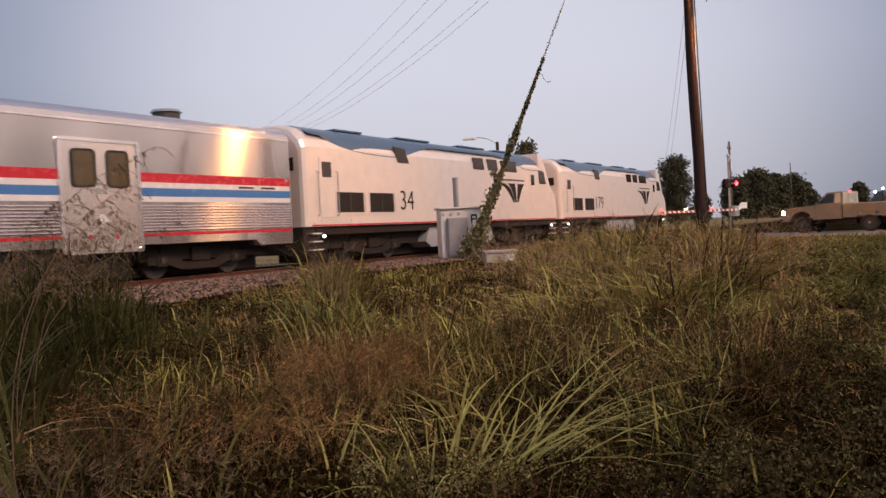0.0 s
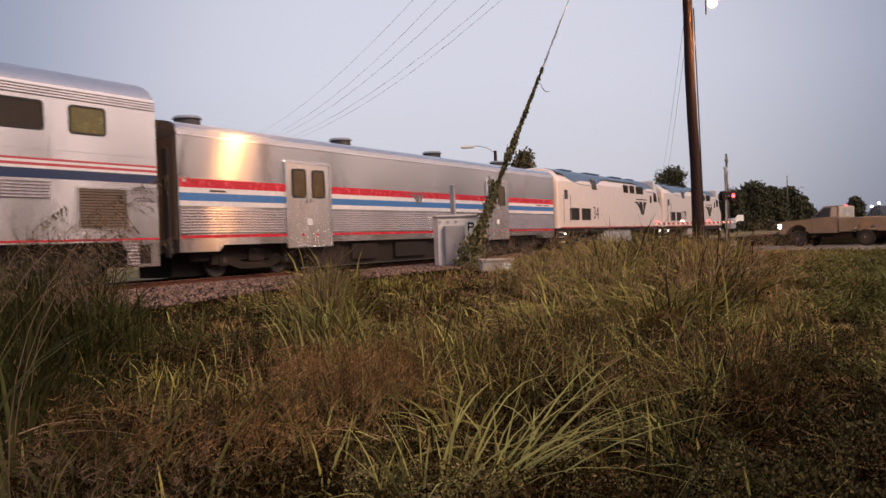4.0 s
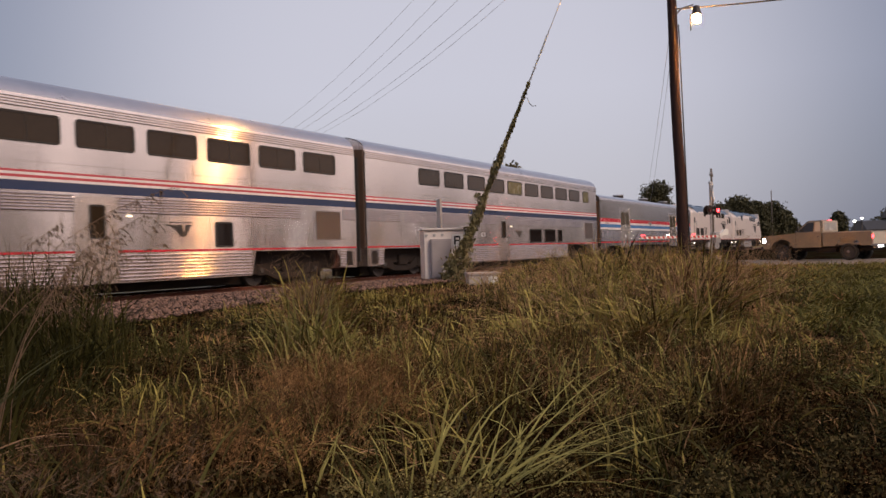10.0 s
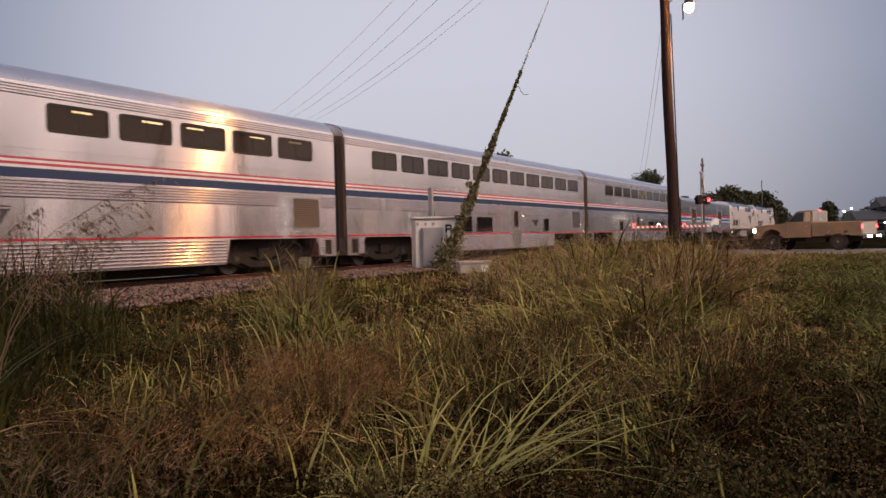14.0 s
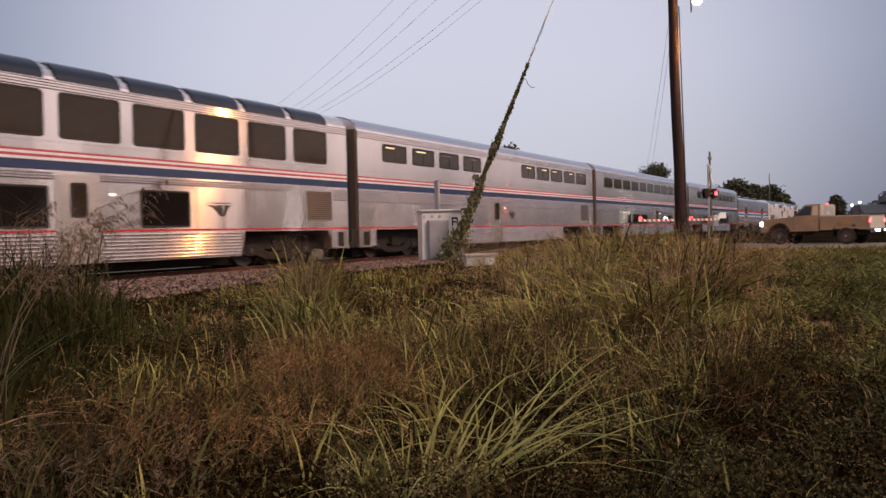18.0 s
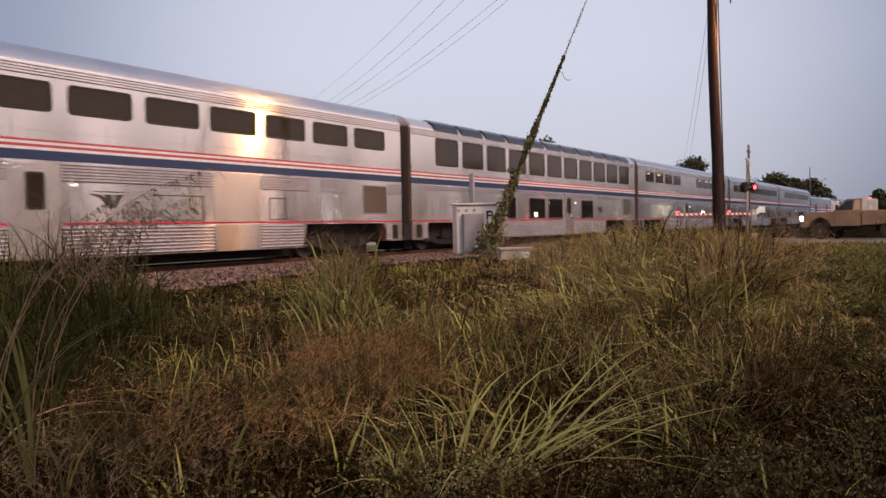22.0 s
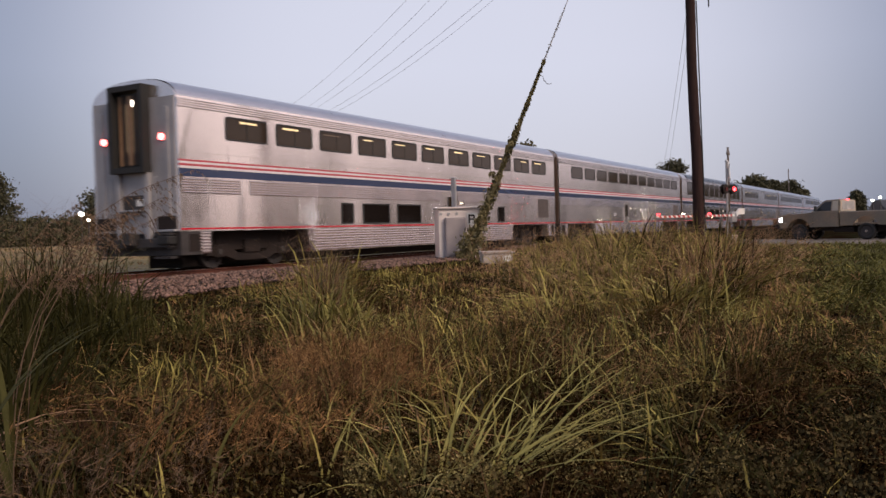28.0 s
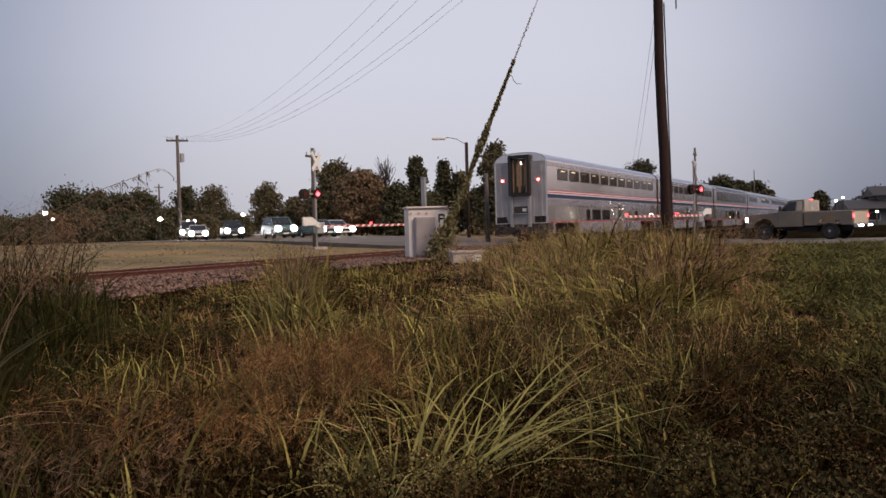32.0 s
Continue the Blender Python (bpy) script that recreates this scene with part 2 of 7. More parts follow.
STAINED_BED = mat("rust_stained_ballast", (0.045, 0.021, 0.016), rough=0.95, vary=0.5, scale=14, fine=45, bump=0.8)
BALLAST_BED = mat("ballast_bed", (0.055, 0.033, 0.025), rough=0.95, vary=0.5, scale=14, fine=45, bump=0.8)
# asphalt and dirt are also lightened and tanned to imitate sodium light
ASPHALT = mat("worn_asphalt", (0.125, 0.112, 0.100), rough=0.9, vary=0.25, scale=1.5, fine=90, bump=0.3, tint=(0.18, 0.150, 0.125), tintscale=0.4)
DIRT = mat("bare_dirt_shoulder", (0.27, 0.185, 0.125), rough=0.95, vary=0.3, scale=4, fine=50, bump=0.5, tint=(0.19, 0.125, 0.08), tintscale=0.9)
# near-black colour carries the shade under the grass
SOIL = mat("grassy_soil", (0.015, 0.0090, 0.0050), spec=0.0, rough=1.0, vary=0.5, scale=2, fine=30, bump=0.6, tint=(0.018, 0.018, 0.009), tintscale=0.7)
FIELD = mat("mown_field", (0.235, 0.165, 0.064), rough=1.0, vary=0.35, scale=0.5, fine=12, bump=0.5, tint=(0.135, 0.110, 0.042), tintscale=0.15)
POLE_WOOD = mat("creosoted_pole", (0.044, 0.026, 0.024), spec=0.15, rough=0.95, vary=0.4, scale=6, fine=40, bump=0.5, stretch=(4, 4, 0.4))
GREY_WOOD = mat("grey_pole_wood", (0.12, 0.10, 0.09), rough=0.9, vary=0.3, scale=5, bump=0.4, stretch=(4, 4, 0.4))
CAB_GREY = mat("grey_cabinet_paint", (0.74, 0.67, 0.64), rough=0.5, metal=0.1, vary=0.12, scale=3, bump=0.05)
CAB_DOOR = mat("cabinet_door_paint", (0.38, 0.34, 0.345), rough=0.5, metal=0.1, vary=0.12, scale=3, bump=0.05)
GALV = mat("galvanised_steel", (0.45, 0.45, 0.46), rough=0.45, metal=0.7, vary=0.15, bump=0.05)
SIGN_WHITE = mat("white_sign", (0.80, 0.79, 0.76), rough=0.5, vary=0.05, bump=0)
CONCRETE = mat("concrete", (0.46, 0.40, 0.37), rough=0.9, vary=0.2, scale=5, fine=60, bump=0.3)
TRUCK_PAINT = mat("tan_truck_paint", (0.265, 0.205, 0.145), rough=0.42, vary=0.15, scale=1.5, fine=12, bump=0.02, tint=(0.20, 0.175, 0.14))
TRUCK_CREAM = mat("cream_truck_paint", (0.45, 0.40, 0.33), rough=0.45, vary=0.1, bump=0.02)
CHROME = mat("chrome", (0.7, 0.7, 0.7), rough=0.15, metal=1.0, vary=0.05, bump=0)
SKY_GLASS = glass("skylight_glass", (0.012, 0.016, 0.030), 0.08)
CAR_GLASS = glass("vehicle_glass", (0.02, 0.022, 0.025))
LEAF_DARK = mat("tree_leaves_dark", (0.068, 0.066, 0.036), rough=0.7, vary=0.3, island=0.3, bump=0, fine=20, spec=0.2)
LEAF_MID = mat("tree_leaves_mid", (0.105, 0.090, 0.050), rough=0.7, vary=0.3, island=0.35, bump=0, fine=20, spec=0.2)
LEAF_BROWN = mat("tree_leaves_brown", (0.175, 0.118, 0.070), rough=0.7, vary=0.3, island=0.45, bump=0, fine=20, spec=0.2)
BARK = mat("tree_bark", (0.075, 0.06, 0.05), rough=0.95, vary=0.35, bump=0.5)
VINE_LEAF = mat("vine_leaves", (0.16, 0.138, 0.066), rough=0.6, vary=0.2, island=0.4, bump=0, spec=0.2)
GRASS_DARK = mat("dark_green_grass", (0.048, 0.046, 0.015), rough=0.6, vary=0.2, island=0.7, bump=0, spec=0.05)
PLUME = mat("brown_seed_plume", (0.15, 0.095, 0.058), rough=0.9, vary=0.2, island=0.5, bump=0)
GRASS_GREEN = mat("green_grass", (0.276, 0.234, 0.070), rough=0.6, vary=0.25, island=0.85, bump=0, tint=(0.085, 0.055, 0.016), tintscale=1.6, spec=0.06)
GRASS_DRY = mat("dry_grass", (0.34, 0.205, 0.098), rough=0.8, vary=0.15, island=0.55, bump=0, tint=(0.05, 0.027, 0.011), tintscale=1.6, spec=0.06)
GRASS_RED = mat("reddish_seed_grass", (0.30, 0.165, 0.070), rough=0.85, vary=0.15, island=0.55, bump=0, tint=(0.06, 0.032, 0.02), tintscale=1.3, spec=0.06)
GRASS_PALE = mat("pale_broad_blades", (0.455, 0.41, 0.135), rough=0.55, vary=0.12, island=0.75, bump=0, spec=0.12)
GRASS_MID = mat("deep_green_grass", (0.125, 0.118, 0.038), rough=0.6, vary=0.2, island=0.7, bump=0, spec=0.06)
TUFT_GREEN = mat("leafy_green_grass", (0.25, 0.228, 0.072), rough=0.6, vary=0.2, island=0.6, bump=0, spec=0.08)
GRASS_TAN = mat("tan_dry_leaf", (0.42, 0.26, 0.15), rough=0.7, vary=0.2, island=0.3, bump=0, spec=0.2)
END_GREY = mat("dull_end_sheet", (0.40, 0.39, 0.40), rough=0.5, metal=0.3, vary=0.2, scale=2, bump=0.05)
for m_ in (GRASS_GREEN, GRASS_DRY, GRASS_DARK, GRASS_PALE, GRASS_MID):
    # thin blades let part of the light through
    nn, ll = m_.node_tree.nodes, m_.node_tree.links
    pr, tl, mx = nn["Principled BSDF"], nn.new("ShaderNodeBsdfTranslucent"), nn.new("ShaderNodeMixShader")
    ll.new(pr.inputs["Base Color"].links[0].from_socket, tl.inputs[0])
    mx.inputs[0].default_value = 0.18
    ll.new(pr.outputs[0], mx.inputs[1]), ll.new(tl.outputs[0], mx.inputs[2])
    ll.new(mx.outputs[0], nn["Material Output"].inputs[0])
BACK_GREY = mat("grey_siding", (0.13, 0.135, 0.15), rough=0.7, vary=0.1, bump=0.05)
WIRE = mat("grey_wire", (0.30, 0.30, 0.33), rough=0.6, vary=0.05, bump=0)


# ---------------- mesh helpers ----------------
def link(name, bm, material, parent=None, label="", flat=True):
    me = bpy.data.meshes.new(name)
    bm.to_mesh(me)
    bm.free()
    me.materials.append(material)
    ob = new(name, me)
    if not flat:
        for p in me.polygons:
            p.use_smooth = True
    if parent:
        ob.parent = parent
    if label:
        ob["label"] = label
    return ob


def part(name, bm, material, parent, label="", flat=True):
    return link(name, bm, material, parent, label, flat)


def same_part(ob, m, parent=None):
    """One more piece on the same mesh, at m in its parent's space."""
    o = bpy.data.objects.new(ob.name.split(".")[0], ob.data)
    scene.collection.objects.link(o)
    o.parent = parent or ob.parent
    o.matrix_basis = m
    return o


def thing(name, m, label, category, group="", kind=""):
    ob = new(name)
    ob.matrix_basis = m
    return tagged(ob, label, category, group, kind)


def box(x0, x1, y0, y1, z0, z1, bevel=0.0, bm=None):
    bm2 = bmesh.new()
    bmesh.ops.create_cube(bm2, size=1.0)
    for v in bm2.verts:
        v.co = Vector((x0 + (v.co.x + 0.5) * (x1 - x0), y0 + (v.co.y + 0.5) * (y1 - y0), z0 + (v.co.z + 0.5) * (z1 - z0)))
    if bevel:
        bmesh.ops.bevel(bm2, geom=bm2.edges[:], offset=bevel, segments=2, affect="EDGES", profile=0.5)
    return bm2 if bm is None else merge(bm, bm2)


def merge(bm, other):
    me = bpy.data.meshes.new("tmp")
    other.to_mesh(me)
    other.free()
    bm.from_mesh(me)
    bpy.data.meshes.remove(me)
    return bm


def tube(a, b, r0, r1=None, seg=10, bm=None, caps=True):
    """A tapered rod from a to b."""
    bm = bm or bmesh.new()
    a, b = Vector(a), Vector(b)
    r1 = r0 if r1 is None else r1
    q = (b - a).to_track_quat("Z", "Y")
    rings = []
    for p, r in ((a, r0), (b, r1)):
        rings.append([bm.verts.new(p + q @ Vector((r * math.cos(2 * math.pi * i / seg), r * math.sin(2 * math.pi * i / seg), 0))) for i in range(seg)])
    for i in range(seg):
        bm.faces.new((rings[0][i], rings[0][(i + 1) % seg], rings[1][(i + 1) % seg], rings[1][i]))
    if caps:
        bm.faces.new(rings[0][::-1]), bm.faces.new(rings[1])
    return bm


def path_tube(pts, radii, seg=8, bm=None):
    """A bent rod; its rings are carried along without twist."""
    bm = bm or bmesh.new()
    pts = [Vector(p) for p in pts]
    rings, u = [], None
    for i, p in enumerate(pts):
        d = (pts[min(i + 1, len(pts) - 1)] - pts[max(i - 1, 0)]).normalized()
        if u is None:
            u = d.orthogonal().normalized()
        u = (u - d * u.dot(d)).normalized()
        w = d.cross(u)
        r = radii[i] if isinstance(radii, (list, tuple)) else radii
        rings.append([bm.verts.new(p + (u * math.cos(2 * math.pi * k / seg) + w * math.sin(2 * math.pi * k / seg)) * r) for k in range(seg)])
    for r0, r1 in zip(rings, rings[1:]):
        for k in range(seg):
            bm.faces.new((r0[k], r0[(k + 1) % seg], r1[(k + 1) % seg], r1[k]))
    bm.faces.new(rings[0][::-1]), bm.faces.new(rings[-1])
    return bm


def prism(outline, axis, a, b, bm=None):
    """A closed outline of (u, v) pairs pushed along an axis: x takes (y, z), y takes (x, z), z takes (x, y)."""
    bm = bm or bmesh.new()
    put = {"x": lambda u, v, w: (w, u, v), "y": lambda u, v, w: (u, w, v), "z": lambda u, v, w: (u, v, w)}[axis]
    r0, r1 = [[bm.verts.new(put(u, v, w)) for u, v in outline] for w in (a, b)]
    n = len(outline)
    for i in range(n):
        bm.faces.new((r0[i], r0[(i + 1) % n], r1[(i + 1) % n], r1[i]))
    bm.faces.new(r0[::-1]), bm.faces.new(r1)
    bmesh.ops.recalc_face_normals(bm, faces=bm.faces[:])
    return bm


def sheet(profile, x0, x1, bm=None):
    """An open profile of (y, z) pairs drawn out along x."""
    bm = bm or bmesh.new()
    r0, r1 = [[bm.verts.new((x, y, z)) for y, z in profile] for x in (x0, x1)]
    for i in range(len(profile) - 1):
        bm.faces.new((r0[i], r0[i + 1], r1[i + 1], r1[i]))
    return bm


def rounded(w, h, r, n=4):
    """Outline of a rounded rectangle about the origin."""
    out = []
    for cx, cz, a0 in ((w / 2 - r, h / 2 - r, 0), (-w / 2 + r, h / 2 - r, 90), (-w / 2 + r, -h / 2 + r, 180), (w / 2 - r, -h / 2 + r, 270)):
        for i in range(n + 1):
            a = radians(a0 + 90 * i / n)
            out.append((cx + r * math.cos(a), cz + r * math.sin(a)))
    return out


def ring(outer, inner, axis, a, b):
    """A frame between two outlines of equal count."""
    bm = bmesh.new()
    put = {"x": lambda u, v, w: (w, u, v), "y": lambda u, v, w: (u, w, v), "z": lambda u, v, w: (u, v, w)}[axis]
    o0, o1, i0, i1 = [[bm.verts.new(put(u, v, w)) for u, v in ol] for ol, w in ((outer, a), (outer, b), (inner, a), (inner, b))]
    n = len(outer)
    for k in range(n):
        j = (k + 1) % n
        for q in ((o0[k], o0[j], o1[j], o1[k]), (i0[k], i1[k], i1[j], i0[j]), (o0[k], i0[k], i0[j], o0[j]), (o1[k], o1[j], i1[j], i1[k])):
            bm.faces.new(q)
    bmesh.ops.recalc_face_normals(bm, faces=bm.faces[:])
    return bm


def raw(name, verts, faces, material, parent=None, smooth=False):
    """A mesh from numpy arrays: verts (n, 3), faces (m, k)."""
    me = bpy.data.meshes.new(name)
    verts, faces = np.asarray(verts, np.float32), np.asarray(faces, np.int32)
    me.vertices.add(len(verts))
    me.vertices.foreach_set("co", verts.ravel())
    k = faces.shape[1]
    me.loops.add(faces.size)
    me.loops.foreach_set("vertex_index", faces.ravel())
    me.polygons.add(len(faces))
    me.polygons.foreach_set("loop_start", np.arange(0, faces.size, k, dtype=np.int32))
    me.polygons.foreach_set("loop_total", np.full(len(faces), k, np.int32))
    if smooth:
        me.polygons.foreach_set("use_smooth", np.ones(len(faces), bool))
    me.update(calc_edges=True)
    me.materials.append(material)
    ob = new(name, me)
    if parent:
        ob.parent = parent
    return ob


# ---------------- ground, track and road ----------------
def road_z(y):
    """Crown of the road: it climbs to the rails and on beyond them."""
    return RAIL_Z - 0.17 * smooth(TRACK_Y - 2.5, 7, y) + 0.50 * smooth(TRACK_Y + 3, TRACK_Y + 20, y)


def ground_sheet():
    xs = np.concatenate([np.linspace(-900, -60, 12), np.linspace(-50, 0, 14)[:-1], np.linspace(0, 60, 81), np.linspace(65, 140, 16), np.linspace(170, 2500, 12)])
    ys = np.concatenate([np.linspace(-900, -40, 10), np.linspace(-30, 0, 16)[:-1], np.linspace(0, 24, 61), np.linspace(26, 90, 20), np.linspace(120, 2500, 12)])
    verts = []
    for y in ys:
        for x in xs:
            z = ground_z(x, y) + 0.05 * noise.noise((x * 0.5, y * 0.5, 0)) * (1 if math.hypot(x, y) < 60 else 0)
            side = road_side(x, y)
            if -0.8 < side < ROAD_W + 0.8:
                z = min(z, road_z(y) - 0.12)
            if abs(y - TRACK_Y) < 2.4:
                z = min(z, 0.10)
            verts.append((x, y, z))
    n = len(xs)
    faces = [(j * n + i, j * n + i + 1, (j + 1) * n + i + 1, (j + 1) * n + i) for j in range(len(ys) - 1) for i in range(n - 1)]
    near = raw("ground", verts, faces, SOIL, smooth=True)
    near.data.materials.append(FIELD)
    cent = np.array([p.center[:] for p in near.data.polygons])
    idx = (cent[:, 1] > TRACK_Y + 2.2).astype(np.int32)
    near.data.polygons.foreach_set("material_index", idx)
    return tagged(near, "weedy soil darkened for the shade on it, with a mown field beyond the track", "ground", kind="structure")


ground_sheet()

# ballast bed with stones
prof = [(TRACK_Y - 3.1, 0.06), (TRACK_Y - 2.3, 0.22), (TRACK_Y - 1.5, 0.30), (TRACK_Y + 1.5, 0.30), (TRACK_Y + 2.3, 0.24), (TRACK_Y + 3.0, 0.12)]
bed = tagged(link("ballast_bed", sheet(prof, -300, 900), BALLAST_BED), "bed of grey and rusty crushed stone", "ballast", kind="structure")
bm = bmesh.new()
GXS, GYS = np.linspace(2, 40, 77), np.linspace(10.2, 14.9, 14)
grid = [[bm.verts.new((x, y + (0.45 * math.sin(x * 1.1) + 0.3 * math.sin(x * 2.7) if y < 10.3 else 0), ground_z(x, y) + 0.075)) for x in GXS] for y in GYS]
for r0, r1 in zip(grid, grid[1:]):
    for i in range(len(GXS) - 1):
        bm.faces.new((r0[i], r0[i + 1], r1[i + 1], r1[i]))
for v in bm.verts:
    if v.co.y < 12.2:
        v.co.z -= 0.16 * (12.2 - v.co.y) / 1.8 + 0.04 * noise.noise((v.co.x * 1.7, v.co.y * 1.7, 4))
tagged(link("gravel_apron", bm, BALLAST_BED), "spilled gravel between the grass and the track", "gravel", kind="structure")
tagged(link("track_bed", sheet([(TRACK_Y - 1.42, 0.306), (TRACK_Y - 1.36, 0.312), (TRACK_Y + 1.4, 0.312), (TRACK_Y + 1.45, 0.306)], -300, 900), STAINED_BED), "rust-stained stones between the rails", "ballast", kind="structure")
rng = np.random.default_rng(5)
n = 42000
sx = 4 + 40 * rng.random(n) ** 1.2
sy = TRACK_Y - 1.38 - 6.2 * rng.random(n) ** 1.1
sz = np.maximum(np.interp(sy, [p[0] for p in prof], [p[1] for p in prof]), np.where(sy < 14.9, np.array([ground_z(a, b) for a, b in zip(sx, sy)]) + 0.075, 0)) + 0.012
r = 0.022 + 0.036 * rng.random(n)
octa = np.array([(1, 0, 0), (-1, 0, 0), (0, 1, 0), (0, -1, 0), (0, 0, 1), (0, 0, -1)], float)
octf = np.array([(0, 2, 4), (2, 1, 4), (1, 3, 4), (3, 0, 4), (2, 0, 5), (1, 2, 5), (3, 1, 5), (0, 3, 5)])
jit = 0.6 + 0.7 * rng.random((n, 6, 1))
ang = rng.random(n) * 6.28
base = octa[None] * jit * r[:, None, None]
ca, sa = np.cos(ang)[:, None], np.sin(ang)[:, None]
rx, ry = base[..., 0] * ca - base[..., 1] * sa, base[..., 0] * sa + base[..., 1] * ca
pv = np.stack([rx + sx[:, None], ry + sy[:, None], base[..., 2] * 0.7 + sz[:, None]], -1).reshape(-1, 3)
pf = (octf[None] + (np.arange(n) * 6)[:, None, None]).reshape(-1, 3)
tagged(raw("ballast_stones", pv, pf, BALLAST), "loose crushed ballast stones", "ballast", kind="stuff")

# rails and ties
def rail(y):
    h = RAIL_Z
    prof = [(-0.07, h - 0.17), (0.07, h - 0.17), (0.07, h - 0.15), (0.012, h - 0.135), (0.012, h - 0.045), (0.036, h - 0.035), (0.036, h - 0.006), (0.028, h), (-0.028, h), (-0.036, h - 0.006), (-0.036, h - 0.035), (-0.012, h - 0.045), (-0.012, h - 0.135), (-0.07, h - 0.15)]
    ob = thing("rail", pose(0, 0, 0), "rusty steel rail with a bright worn head", "rail", "rails of the track")
    part("rail_web", prism([(y + a, b) for a, b in prof], "x", -300, 900), RUST, ob)
    part("rail_head", box(-300, 900, y - 0.027, y + 0.027, h, h + 0.004), RAIL_TOP, ob, "polished running surface")
    return ob


for s in (-1, 1):
    rail(TRACK_Y + s * 0.755)
track = thing("timber_ties", pose(0, 0, 0), "weathered timber ties set in the ballast", "railway ties", kind="structure")
tie = part("tie", box(-0.115, 0.115, TRACK_Y - 1.3, TRACK_Y + 1.3, 0.20, 0.315, 0.012), TIE, track)
for k in range(1, 150):
    same_part(tie, pose(k * 0.5, 0, 0.006 * math.sin(k * 3.7), 0, 0, 0.8 * math.sin(k * 1.9)), track)

# road over the track, one strip with a hump at the rails
def road():
    bm = bmesh.new()
    rows = []
    for y in [-400, -200, -90, -40, -20, -10, -4, 0, 3, 6, 9, 12, 14, 15.6, 16.85, 17.1, 18.4, 18.65, 20, 24, 30, 40, 60, 90, 150, 300, 700]:
        z = road_z(y)
        row = []
        for w in (0, 0.02, ROAD_W - 0.02, ROAD_W):
            x = ROAD_X0 + y * RDX / RDY + w / RDY
            row.append(bm.verts.new((x, y, z + 0.012 - (0.35 if w in (0, ROAD_W) else 0))))
        rows.append((y, row))
    for (y0, r0), (y1, r1) in zip(rows, rows[1:]):
        if (y0, y1) in ((16.85, 17.1), (18.4, 18.65)):
            continue
        for i in range(3):
            bm.faces.new((r0[i], r0[i + 1], r1[i + 1], r1[i]))
    ob = link("road", bm, ASPHALT)
    return tagged(ob, "worn grey asphalt road over the level crossing", "road", kind="structure")


road()
# gravel shoulder along the near edge
bm_shoulder = bmesh.new()
prev = None
for k in range(60):
    y = -18 + k * 0.55
    x = ROAD_X0 + y * RDX / RDY
    w = 1.5 + 0.5 * noise.noise((k * 0.35, 0, 3))
    row = [bm_shoulder.verts.new((x - w, y, ground_z(x - w, y) + 0.015)), bm_shoulder.verts.new((x + 0.3, y, road_z(y) + 0.016))]
    if prev:
        bm_shoulder.faces.new((prev[0], prev[1], row[1], row[0]))
    prev = row
# tan sheet from the cabinet to the crossing; its colour imitates lamplight on the ground
bm = bmesh.new()
prev = None
for k in range(44):
    x = 20.5 + 0.4 * k
    lo, hi = 11.6 + 0.6 * noise.noise((k * 0.22, 1, 5)) - 0.04 * k, 15.3 + 0.25 * noise.noise((k * 0.3, 2, 5))
    row = [bm.verts.new((x, lo + (hi - lo) * j / 6, ground_z(x, lo + (hi - lo) * j / 6) + 0.085 - (0.08 if j in (0, 6) else 0))) for j in range(7)]
    if prev:
        for j in range(6):
            bm.faces.new((prev[j], row[j], row[j + 1], prev[j + 1]))
    prev = row
tagged(link("dirt_path", bm, DIRT), "ground between the grass and the track, tan to imitate lamplight", "dirt", kind="structure")
tagged(link("road_shoulder", bm_shoulder, DIRT), "bare dirt shoulder between the grass and the asphalt", "shoulder", kind="structure")


# ---------------- poles, lamps and wires ----------------
def polar(az, r):
    return r * math.sin(radians(az)), r * math.cos(radians(az))


def street_pole():
    x, y = polar(77.52, 31)
    z = ground_z(x, y)
    ob = thing("utility_pole", pose(x, y, z, -0.75, -0.65, 0), "dark creosoted timber utility pole with a street lamp", "utility pole")
    pts = [(0.03 * math.sin(k), 0.02 * math.cos(k * 1.7), k * 1.65 - 0.3) for k in range(12)]
    part("pole", path_tube(pts, [0.190 - 0.0055 * k for k in range(12)], 14), POLE_WOOD, ob, flat=False)
    part("cable_guard", box(0.10, 0.16, -0.19, -0.14, 0.2, 2.6, 0.01), GALV, ob)
    for k in range(4):
        part("step_bolt", tube((0.14 * (-1) ** k, -0.12, 3.2 + 1.1 * k), (0.30 * (-1) ** k, -0.16, 3.2 + 1.1 * k), 0.014, seg=6), DARK_METAL, ob)
    part("conduit", path_tube([(0.05, -0.215, 0.1), (0.05, -0.205, 4.0), (0.05, -0.195, 8.4)], 0.022, 8), RUBBER, ob, "dark conduit up the pole")
    # the lamp hangs from a short arm
    ax, ay = 0.02, -0.82
    part("lamp_arm", path_tube([(0, 0, 8.62), (ax * 0.4, ay * 0.4, 8.92), (ax * 0.9, ay * 0.9, 8.98)], 0.03, 8), GALV, ob)
    head = part("lamp_head", tube((ax, ay, 8.62), (ax, ay, 8.92), 0.17, 0.10, 16), DARK_METAL, ob, "dark lamp housing")
    # invented plate that keeps the bulb's light off the pole
    shield = part("glare_shield", box(-0.05, 0.22, 0.19, 0.202, 8.13, 8.66, 0.003), DARK, head)
    shield.matrix_basis = pose(ax, ay, 0, 0, 0, 19)
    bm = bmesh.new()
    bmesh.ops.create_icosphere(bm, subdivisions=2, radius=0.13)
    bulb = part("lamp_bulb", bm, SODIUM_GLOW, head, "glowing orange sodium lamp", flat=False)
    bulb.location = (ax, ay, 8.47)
    return ob, bulb


street, SODIUM_BULB = street_pole()


